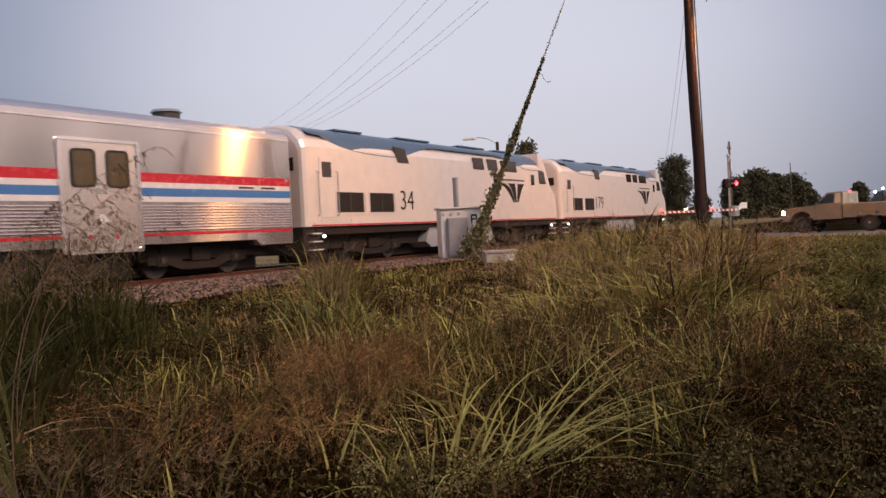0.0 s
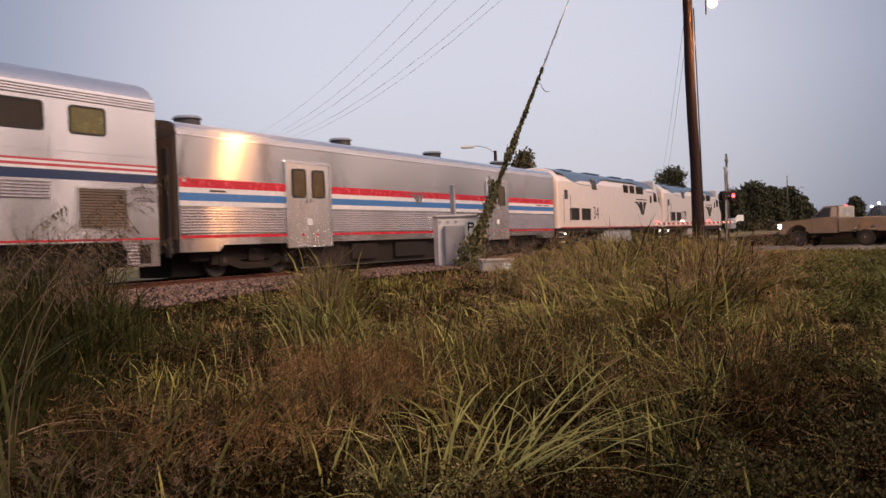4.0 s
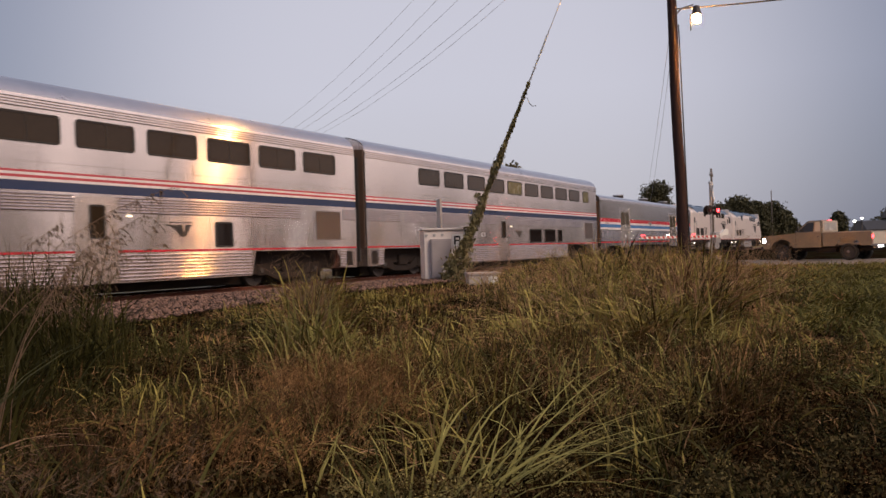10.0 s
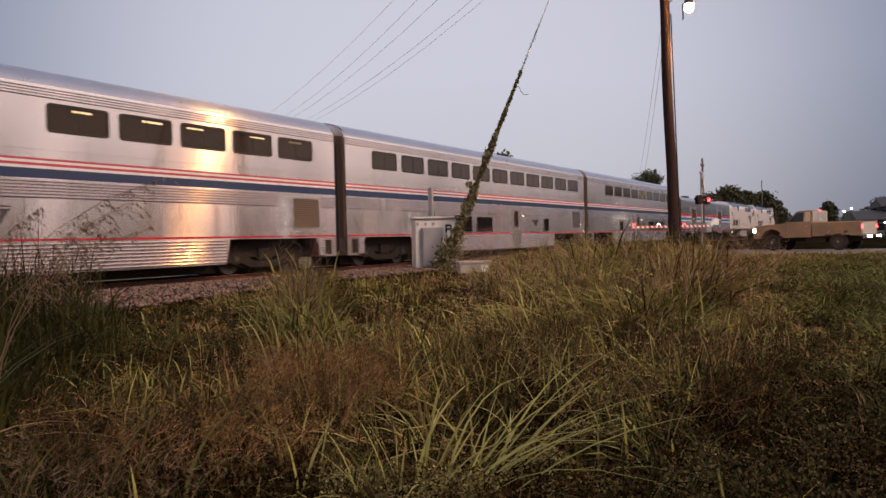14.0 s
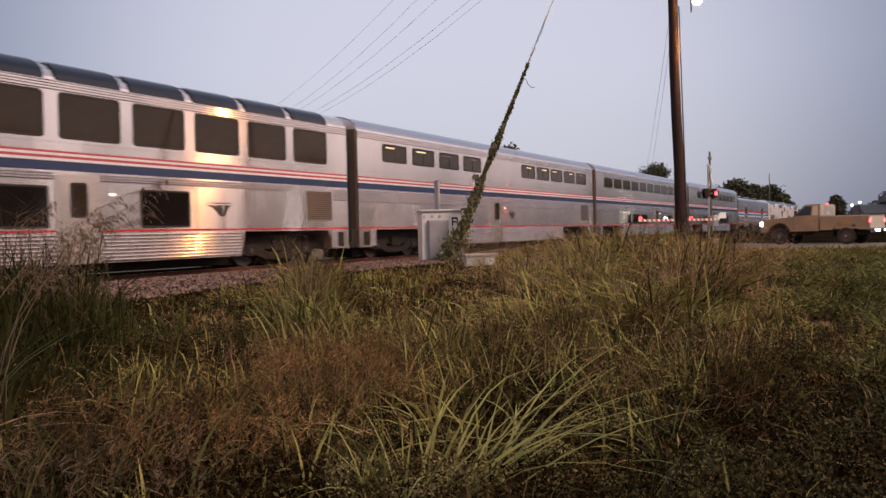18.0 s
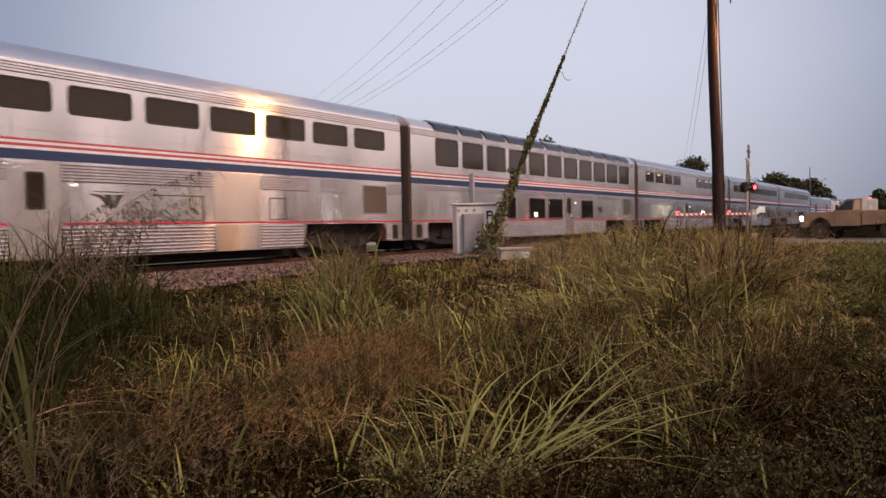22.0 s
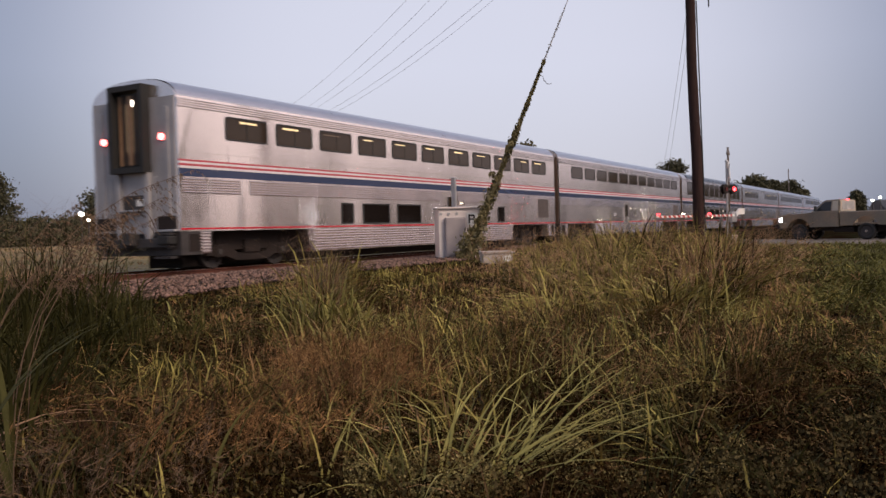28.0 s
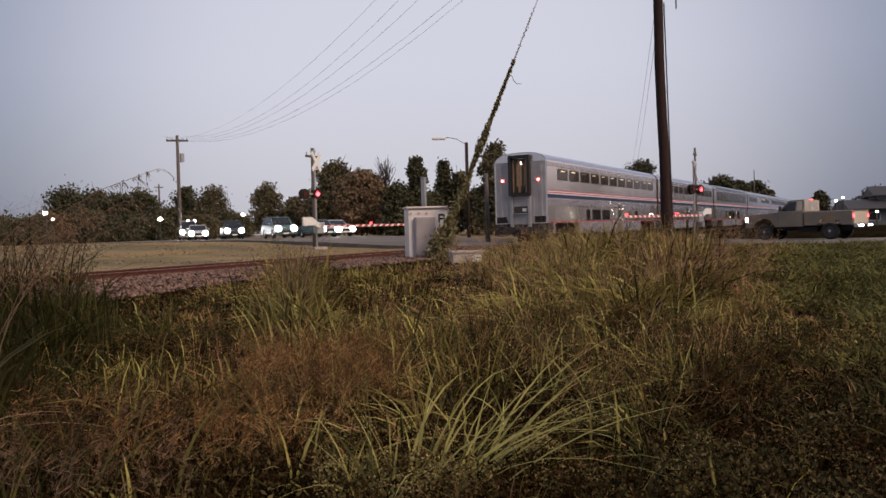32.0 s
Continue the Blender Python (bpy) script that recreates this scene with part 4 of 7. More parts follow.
    part("axle", tube((rx, -0.8, 0.38), (rx, 0.8, 0.38), 0.07, seg=8), DARK, ob)
    part("axle", tube((fx, -0.8, 0.38), (fx, 0.8, 0.38), 0.06, seg=8), DARK, ob)
    for xx in (fx, rx):
        for yy in (-0.82, 0.82):
            wheel(ob, xx, yy, 0.385, 0.26)
    return ob


pickup()

PAINT_WHITE = mat("white_car_paint", (0.42, 0.42, 0.42), rough=0.3, vary=0.04, bump=0)
PAINT_TEAL = mat("teal_car_paint", (0.08, 0.13, 0.14), rough=0.3, vary=0.06, bump=0)
PAINT_DARK = mat("dark_car_paint", (0.035, 0.037, 0.042), rough=0.3, vary=0.06, bump=0)
PAINT_RED = mat("red_car_paint", (0.30, 0.03, 0.03), rough=0.3, vary=0.06, bump=0)


def car(x, y, z, heading, paint, label, kind="sedan", lamp=HEADLAMP):
    """A road car: lower body with wheel arches, glazed cabin, lamps, wheels. x forward, y left."""
    ob = thing("car", pose(x, y, z, 0, 0, heading), label, "car", "waiting cars")
    tall = {"sedan": 1.42, "suv": 1.72, "van": 2.0}[kind]
    hl = {"sedan": 2.3, "suv": 2.3, "van": 2.5}[kind]
    hw, belt = 0.90, {"sedan": 0.90, "suv": 1.05, "van": 1.12}[kind]
    fx, rx, wr = hl - 0.9, -hl + 0.95, 0.32 if kind == "sedan" else 0.36
    body = [(-hl, 0.42), (-hl + 0.1, 0.30)] + arc(rx, wr, wr + 0.07, 180, 0) + arc(fx, wr, wr + 0.07, 180, 0) + [(hl - 0.08, 0.30), (hl, 0.45), (hl - 0.04, belt - 0.22), (hl - 0.35, belt - 0.10), (hl - 1.2, belt), (-hl + 0.15, belt), (-hl, belt - 0.12)]
    part("body", prism(body, "y", -hw, hw), paint, ob)
    back = {"sedan": -hl + 0.75, "suv": -hl + 0.12, "van": -hl + 0.06}[kind]
    nose = {"sedan": hl - 1.35, "suv": hl - 1.2, "van": hl - 0.75}[kind]
    cb = bmesh.new()
    pts = [(back, belt), (nose, belt), (nose - 0.75, tall), (back + (0.65 if kind == "sedan" else 0.22), tall)]
    a, b = [[cb.verts.new((u, s * (hw - 0.03 - (0.16 if v > belt else 0)), v)) for u, v in pts] for s in (-1, 1)]
    for i in range(4):
        cb.faces.new((a[i], a[(i + 1) % 4], b[(i + 1) % 4], b[i]))
    cb.faces.new(a[::-1]), cb.faces.new(b)
    c = part("cabin", cb, paint, ob)
    part("windscreen", prism([(nose - 0.03, belt + 0.05), (nose + 0.02, belt + 0.05), (nose - 0.68, tall - 0.05), (nose - 0.73, tall - 0.05)], "y", -hw + 0.2, hw - 0.2), CAR_GLASS, c)
    for s in (-1, 1):
        q = bmesh.new()
        w0 = [(back + 0.35, belt + 0.05), (nose - 0.12, belt + 0.05), (nose - 0.78, tall - 0.09), (back + 0.72, tall - 0.09)]
        f0 = [q.verts.new((u, s * (hw - 0.03 - 0.16 * (v - belt) / (tall - belt) + 0.012), v)) for u, v in w0]
        f1 = [q.verts.new((u, s * (hw - 0.03 - 0.16 * (v - belt) / (tall - belt) - 0.01), v)) for u, v in w0]
        q.faces.new(f0), q.faces.new(f1[::-1])
        for i in range(4):
            q.faces.new((f0[i], f0[(i + 1) % 4], f1[(i + 1) % 4], f1[i]))
        part("side_window", q, CAR_GLASS, c)
        # disc wider than a real headlamp; its size imitates the glare
        part("headlamp", tube((hl - 0.2, s * 0.62, belt - 0.28), (hl + 0.05, s * 0.62, belt - 0.28), 0.25, 0.23, 16), lamp, ob, "lit headlamp")
        part("tail_lamp", box(-hl - 0.02, -hl + 0.05, s * 0.72 - 0.12, s * 0.72 + 0.12, belt - 0.32, belt - 0.12, 0.01), RED_LAMP, ob)
        part("wing_mirror", box(nose - 0.2, nose - 0.08, s * (hw + 0.08) - 0.08, s * (hw + 0.08) + 0.08, belt + 0.02, belt + 0.16, 0.02), paint, ob)
        for xx in (fx, rx):
            wheel(ob, xx, s * 0.78, wr, 0.2, GALV)
    if kind == "van":
        for s in (-0.7, 0.0, 0.7):
            part("roof_lamp", tube((nose - 0.9, s, tall + 0.02), (nose - 0.75, s, tall + 0.02), 0.10, seg=10), HEADLAMP, ob, "lit roof lamp")
    part("grille", box(hl - 0.06, hl + 0.012, -0.38, 0.38, 0.46, 0.62, 0.01), DARK, ob)
    part("number_plate", box(hl, hl + 0.02, -0.22, 0.22, 0.34, 0.44), SIGN_WHITE, ob)
    return ob


def in_lane(y, off):
    return ROAD_X0 + y * RDX / RDY + off / RDY, y


TO_US = -90 - ROAD_AZ
for y, off, paint, label, kind, turn in ((42.0, 13.2, PAINT_WHITE, "white sedan waiting at the far gate, headlamps on", "sedan", -8), (40.8, 9.9, PAINT_TEAL, "dark teal sedan beside the white one, headlamps on", "sedan", -8),
                                         (43.5, 7.4, PAINT_TEAL, "dark teal sport utility car in the queue, headlamps on", "suv", -16), (54.0, 9.6, PAINT_DARK, "dark sport utility car in the queue, headlamps on", "suv", -22),
                                         (66.0, 11.6, PAINT_WHITE, "white van in the queue, headlamps on", "van", -24), (57.5, 7.6, PAINT_WHITE, "white sedan in the queue, headlamps on", "sedan", -24)):
    cx, cy = in_lane(y, off)
    car(cx, cy, road_z(cy) + 0.012, TO_US + turn, paint, label, kind)
cx, cy = polar(44.6, 150)
car(cx, cy, ground_z(cx, cy), -130, PAINT_DARK, "far dark car coming nearer, headlamps on", "sedan")
cx, cy = in_lane(-3.9, 13.4)
car(cx, cy, road_z(cy) + 0.012, 90 - ROAD_AZ, PAINT_RED, "red car waiting behind the pickup truck, lamps on", "sedan", TRUCK_LAMP)


# ---------------- distant building and lamps on the right ----------------
def far_building():
    x, y = polar(93.2, 112)
    ob = thing("metal_building", pose(x, y, 0.3, 0, 0, -80), "grey metal building with stepped low roofs", "building")
    part("wall", box(-10.4, 13, -6, 6, -0.3, 1.9), BACK_GREY, ob)
    part("roof", prism([(-6.7, 1.85), (6.7, 1.85), (6.7, 1.95), (2.2, 3.0), (-2.2, 3.0), (-6.7, 1.95)], "x", -11.0, 13.4), DARK_METAL, ob)
    part("upper_wall", box(-7.4, 12, -3, 3, 2.8, 3.4), BACK_GREY, ob)
    part("upper_roof", prism([(-3.5, 3.32), (3.5, 3.32), (3.5, 3.42), (0, 4.5), (-3.5, 3.42)], "x", -8.0, 12.6), DARK_METAL, ob)
    for k in range(5):
        x0, x1 = -9.6 + 4.6 * k, -7.8 + 4.6 * k
        w = part("window", box(x0, x1, -6.06, -5.98, 0.7, 1.5), CAR_GLASS, ob)
        part("window_frame", ring([(x0 - .08, .62), (x1 + .08, .62), (x1 + .08, 1.58), (x0 - .08, 1.58)], [(x0, .7), (x1, .7), (x1, 1.5), (x0, 1.5)], "y", -6.08, -5.98), END_GREY, w)
    return ob


far_building()
LAMP_WARM = glow("distant_lamp", (1.0, 0.9, 0.72), 40.0)


def yard_lamp(az, r, h, size=0.35, label="distant yard lamp on a thin pole, lit"):
    x, y = polar(az, r)
    ob = thing("yard_lamp", pose(x, y, ground_z(x, y)), label, "lamp", "distant lamps")
    part("pole", tube((0, 0, -0.2), (0, 0, h), 0.09, 0.06, 8), DARK_METAL, ob)
    bm = bmesh.new()
    bmesh.ops.create_icosphere(bm, subdivisions=2, radius=size)
    for v in bm.verts:
        v.co.z = v.co.z * 0.8 + h + size * 0.5
    part("bulb", bm, LAMP_WARM, ob, "glowing lamp", flat=False)


for az, r, h, s in ((87.45, 100, 2.6, 0.13), (87.85, 100, 2.9, 0.13), (89.65, 95, 1.3, 0.13), (38.45, 80, 2.6, 0.22), (38.85, 84, 2.2, 0.13), (34.9, 120, 2.6, 0.2), (45.0, 100, 2.3, 0.22), (50.1, 110, 2.8, 0.2), (51.4, 140, 2.6, 0.22)):
    yard_lamp(az, r, h, s)


# ---------------- trees ----------------
def tree(x, y, h, w, leaf, seed, label, bare=False, low=0.12, lobes=40, leaves=7200, size=0.30, cone=False, trunk_r=None):
    """Tapered trunk, limbs towards each lobe of the crown, and a crown of many small leaves with gaps."""
    rng = np.random.default_rng(seed)
    z0 = ground_z(x, y)
    ob = thing("tree", pose(x, y, z0), label, "tree", "trees along the far side")
    tr = trunk_r or max(0.12, h * 0.022)
    top = h * (0.9 if cone else 0.62)
    part("trunk", path_tube([(0.25 * math.sin(k * 1.3 + seed), 0.2 * math.cos(k * 1.7), -0.3 + (top + 0.3) * k / 6) for k in range(7)], [tr * (1 - 0.13 * k) for k in range(7)], 8), BARK, ob, flat=False)
    heads = []
    for i in range(lobes):
        a, t = i * 2.4 + rng.random(), (i + rng.random()) / lobes
        zz = h * (low + 0.06 + (0.90 - low) * t)
        if cone:
            rr = w * 0.42 * (1.02 - t) * (0.4 + 0.6 * rng.random())
        else:
            rr = w * 0.40 * math.sqrt(max(0.06, 1 - (1.75 * t - 0.72) ** 2)) * (0.25 + 0.75 * rng.random())
        heads.append(np.array((rr * math.cos(a), rr * math.sin(a), zz)))
    limbs = bmesh.new()
    for p in heads[:: max(1, lobes // 14)]:
        b = np.array((0.1, 0.1, min(top * 0.9, max(h * 0.12, p[2] * 0.6))))
        m = b * 0.45 + p * 0.55 + rng.normal(size=3) * 0.2
        path_tube([b, m, p], [tr * 0.42, tr * 0.26, tr * 0.08], 5, limbs)
        for k in range(7 if bare else 2):
            q = p + rng.normal(size=3) * w * 0.16
            path_tube([m, (m + q) / 2 + rng.normal(size=3) * 0.1, q], [tr * 0.2, tr * 0.12, 0.015], 4, limbs)
    part("branching", limbs, BARK, ob)
    cs = []
    per = max(1, leaves // lobes)
    for p in heads:
        s = w * (0.12 if cone else 0.15) * (0.55 + 0.9 * rng.random())
        d = rng.normal(size=(per, 3))
        d /= np.linalg.norm(d, axis=1)[:, None]
        rad = s * (0.15 + 1.0 * rng.random((per, 1)) ** 0.6 + 0.5 * (rng.random((per, 1)) > 0.93))
        cs.append(p + d * rad * np.array((1.2, 1.2, 0.85)) + rng.normal(size=(per, 3)) * 0.12)
    cs = np.concatenate(cs)
    cs = cs[cs[:, 2] > 0.1]
    if not bare:
        tagged(leaves_mesh("crown", cs, size, rng, leaf, ob), kind="stuff")
    return ob


def wood(column, top, width, r, leaf, label, seed, **kw):
    """A tree by bearing, height over the eye line and width, all as angles at distance r."""
    if column > 77:
        # keep these beyond the track, which runs away to the horizon here
        r = min(620.0, max(r, 31 / math.cos(radians(column)))) if column < 89 else 900.0
        top *= 0.85
        kw["size"] = 0.30 * r / 110
    x, y = polar(column, r)
    k = r
    tree(x, y, EYE + top * k - ground_z(x, y), width * k, leaf, seed, label, **kw)


DARK_TREE = "dark green broadleaved tree with an uneven crown"
# bearing, rise of its top, width (both as tangents), distance
for i, (az, top, width, r, leaf, label, kw) in enumerate((
        (33.6, 0.069, 0.060, 100, LEAF_DARK, DARK_TREE, {}),
        (34.6, 0.019, 0.060, 90, LEAF_DARK, "low dark hedge at the field's edge", {"low": 0.0}),
        (37.4, 0.020, 0.060, 90, LEAF_DARK, "low dark hedge at the field's edge", {"low": 0.0}),
        (38.6, 0.025, 0.050, 98, LEAF_BROWN, "brownish bush at the field's edge", {"low": 0.0}),
        (40.9, 0.025, 0.060, 100, LEAF_DARK, "low dark hedge at the field's edge", {"low": 0.0}),
        (42.9, 0.021, 0.060, 102, LEAF_DARK, "low dark hedge at the field's edge", {"low": 0.0}),
        (44.8, 0.020, 0.050, 104, LEAF_DARK, "low dark hedge at the field's edge", {"low": 0.0}),
        (47.4, 0.021, 0.050, 112, LEAF_MID, "low bush behind the waiting cars", {"low": 0.0}),
        (49.2, 0.022, 0.045, 115, LEAF_DARK, "low bush behind the waiting cars", {"low": 0.0}),
        (54.7, 0.043, 0.040, 92, LEAF_BROWN, "brownish bush beside the far gate", {"low": 0.0}),
        (58.8, 0.043, 0.045, 84, LEAF_DARK, "dark bush under the taller trees", {"low": 0.0}),
        (36.0, 0.022, 0.050, 95, LEAF_DARK, "low dark bush at the field's edge", {"low": 0.02}),
        (39.6, 0.052, 0.062, 105, LEAF_DARK, DARK_TREE, {"low": 0.03}),
        (41.3, 0.050, 0.055, 106, LEAF_DARK, DARK_TREE, {"low": 0.02}),
        (42.6, 0.047, 0.050, 110, LEAF_DARK, DARK_TREE, {"low": 0.02}),
        (43.9, 0.050, 0.055, 108, LEAF_DARK, DARK_TREE, {"low": 0.02}),
        (45.4, 0.029, 0.045, 112, LEAF_DARK, DARK_TREE, {"low": 0.02}),
        (46.6, 0.054, 0.042, 118, LEAF_DARK, DARK_TREE, {"low": 0.05}),
        (48.2, 0.052, 0.046, 118, LEAF_MID, DARK_TREE, {"low": 0.05}),
        (50.0, 0.019, 0.040, 125, LEAF_MID, "low bush behind the waiting cars", {"low": 0.0}),
        (51.6, 0.055, 0.040, 100, LEAF_MID, "green broadleaved tree behind the waiting cars", {"low": 0.05}),
        (53.4, 0.039, 0.045, 96, LEAF_MID, "leafy bush behind the waiting cars", {"low": 0.0}),
        (56.0, 0.077, 0.068, 84, LEAF_MID, "tall green tree with browning leaves", {"low": 0.03, "leaves": 12000}),
        (57.7, 0.069, 0.062, 82, LEAF_BROWN, "tall browning tree behind the far gate", {"low": 0.02, "leaves": 12000}),
        (59.3, 0.086, 0.034, 84, LEAF_BROWN, "bare grey tree with fine twigs", {"bare": True, "low": 0.3, "lobes": 26}),
        (60.1, 0.052, 0.040, 78, LEAF_DARK, "dark bush under the taller trees", {"low": 0.0}),
        (61.4, 0.084, 0.050, 80, LEAF_DARK, "dark conifer with a ragged crown", {"low": 0.03, "cone": True, "lobes": 34, "leaves": 9000}),
        (63.2, 0.078, 0.034, 84, LEAF_DARK, "slim dark conifer among the trees", {"low": 0.02, "cone": True, "lobes": 30, "leaves": 7500}),
        (64.1, 0.064, 0.034, 84, LEAF_DARK, "slim dark conifer among the trees", {"low": 0.02, "cone": True, "lobes": 30, "leaves": 7000}),
        (62.3, 0.040, 0.050, 82, LEAF_DARK, "dark bush under the taller trees", {"low": 0.0}),
        (65.4, 0.045, 0.040, 80, LEAF_DARK, "dark bush under the taller trees", {"low": 0.0}),
        (66.6, 0.098, 0.040, 80, LEAF_MID, "green broadleaved tree behind the guy wire", {"low": 0.05, "leaves": 9000}),
        (68.0, 0.050, 0.035, 84, LEAF_DARK, "dark bush under the taller trees", {"low": 0.0}),
        (75.95, 0.070, 0.046, 120, LEAF_DARK, "dark round-crowned tree behind the train", {"low": 0.04, "leaves": 12000}),
        (77.5, 0.034, 0.022, 118, LEAF_DARK, DARK_TREE, {"low": 0.03}),
        (79.6, 0.048, 0.036, 125, LEAF_DARK, DARK_TREE, {"low": 0.02}),
        (80.8, 0.057, 0.044, 128, LEAF_DARK, DARK_TREE, {"low": 0.0, "leaves": 9000}),
        (81.9, 0.050, 0.036, 132, LEAF_DARK, DARK_TREE, {"low": 0.0, "leaves": 9000}),
        (82.9, 0.047, 0.034, 134, LEAF_DARK, DARK_TREE, {"low": 0.0, "leaves": 9000}),
        (83.7, 0.038, 0.022, 136, LEAF_DARK, DARK_TREE, {"low": 0.0}),
        (86.6, 0.033, 0.022, 124, LEAF_DARK, DARK_TREE, {"low": 0.0}),
        (89.6, 0.034, 0.036, 140, LEAF_DARK, DARK_TREE, {"low": 0.0}),
)):
    wood(az, top, width, r, leaf, label, 40 + i, **kw)


# the wood at the lookout's back, which the car windows mirror
bg = np.random.default_rng(8)
for k in range(34):
    wx, wy = -34 + 8.4 * k + 3 * bg.random(), -42 - 16 * bg.random()
    tree(wx, wy, 8.0 + 6.0 * bg.random(), 7.5 + 4 * bg.random(), LEAF_DARK, 900 + k, "dark broadleaved tree mirrored in the car windows", low=0.03, leaves=1700, size=0.85)
# unseen farther row, added to darken what the far windows mirror
for k in range(20):
    wx, wy = 262 + 20 * k + 8 * bg.random(), -46 - 22 * bg.random()
    tree(wx, wy, 10.0 + 7.0 * bg.random(), 19 + 6 * bg.random(), LEAF_DARK, 960 + k, "dark broadleaved tree mirrored in the car windows", low=0.03, leaves=1300, size=1.7)


# ---------------- grass ----------------
def blades(name, x, y, height, width, lean, dirn, rng, material, segs=3):
    """Grass blades as bent tapering strips; lean: 0 upright, 1 lying over; dirn: the way each one leans."""
    n = len(x)
    z = np.array([ground_z(a, b) for a, b in zip(x, y)]) - 0.02
    face = dirn + 1.5708 + (rng.random(n) - 0.5) * 1.8
    cols = []
    for k in range(segs + 1):
        t = k / segs
        out = lean * height * (t ** 1.7)
        up = height * (t - 0.62 * lean * t ** 2.3)
        w = width * min(1.0, 0.5 + 2 * t) * (1 - t ** 1.8) * 0.5 + 0.0006
        cx, cy, cz = x + np.cos(dirn) * out, y + np.sin(dirn) * out, z + up
        dx, dy = np.cos(face) * w, np.sin(face) * w
        cols.append(np.stack([cx - dx, cy - dy, cz + w * 0.5], 1))
        cols.append(np.stack([cx + dx, cy + dy, cz - w * 0.5], 1))
    v = np.stack(cols, 1).reshape(-1, 3)
    per = 2 * (segs + 1)
    i = np.arange(n)[:, None] * per
    f = np.concatenate([i + np.array([[2 * k, 2 * k + 1, 2 * k + 3, 2 * k + 2]]) for k in range(segs)], 0)
    return raw(name, v, f, material, smooth=True)


CREST_AZ = [33, 36, 40.5, 44, 51.0, 52.2, 53.3, 54.3, 55.6, 61.4, 64.0, 66.0, 68.0, 71.0, 73.5, 76.0, 78.5, 80.5, 84.0, 87.0, 92.0]
CREST_H = [0.95, 0.75, 0.36, 0.16, 0.20, 0.62, 0.85, 0.45, 0.22, 0.20, 0.22, 0.40, 0.62, 0.78, 0.84, 0.90, 0.76, 0.30, 0.15, 0.11, 0.10]


def tall(az, r):
    """Usual height of the grass by bearing and distance: a crest in the middle distance, low cover close by."""
    crest = np.interp(az, CREST_AZ, CREST_H)
    near = np.interp(az, [33, 45, 58, 66, 76, 84, 92], [0.40, 0.38, 0.47, 0.55, 0.50, 0.38, 0.30])
    t = np.clip((r - 6.5) / 6.0, 0, 1)
    return near * (1 - t) + crest * t


def patchy(az, r, scale, seed):
    x, y = r * np.sin(np.radians(az)), r * np.cos(np.radians(az))
    return np.array([noise.noise((a * scale, b * scale, seed)) for a, b in zip(x, y)])


def spread(n, r0, r1, rng, power=0.5):
    """Bearings and distances spread over a fan of ground, thinner with distance."""
    az = 30 + 64 * rng.random(n)
    r = r0 + (r1 - r0) * rng.random(n) ** (1 / (1 + power))
    y = r * np.cos(np.radians(az))
    keep = (y < TRACK_Y - 3.0 + 0.4 * rng.normal(size=n)) & (np.array([road_side(a, b) for a, b in zip(r * np.sin(np.radians(az)), y)]) < -1.5)
    # the gravel side of the track stays bare on the open stretch
    stony = (y > 10.35 + 0.9 * np.sin(az * 1.3)) & (az < 61.5)
    keep &= ~(stony & (rng.random(n) < 0.97))
    keep &= ~((y > 11.4 + 0.5 * np.sin(az * 2.1)) & (az >= 61.5) & (az < 73) & (rng.random(n) < 0.92))
    # grass cleared before the low concrete box so that the camera sees it
    keep &= ~((abs(az - 64.5) < 1.6) & (r > 16.5) & (r < 23.0) & (rng.random(n) < 0.85))
    return az[keep], r[keep]


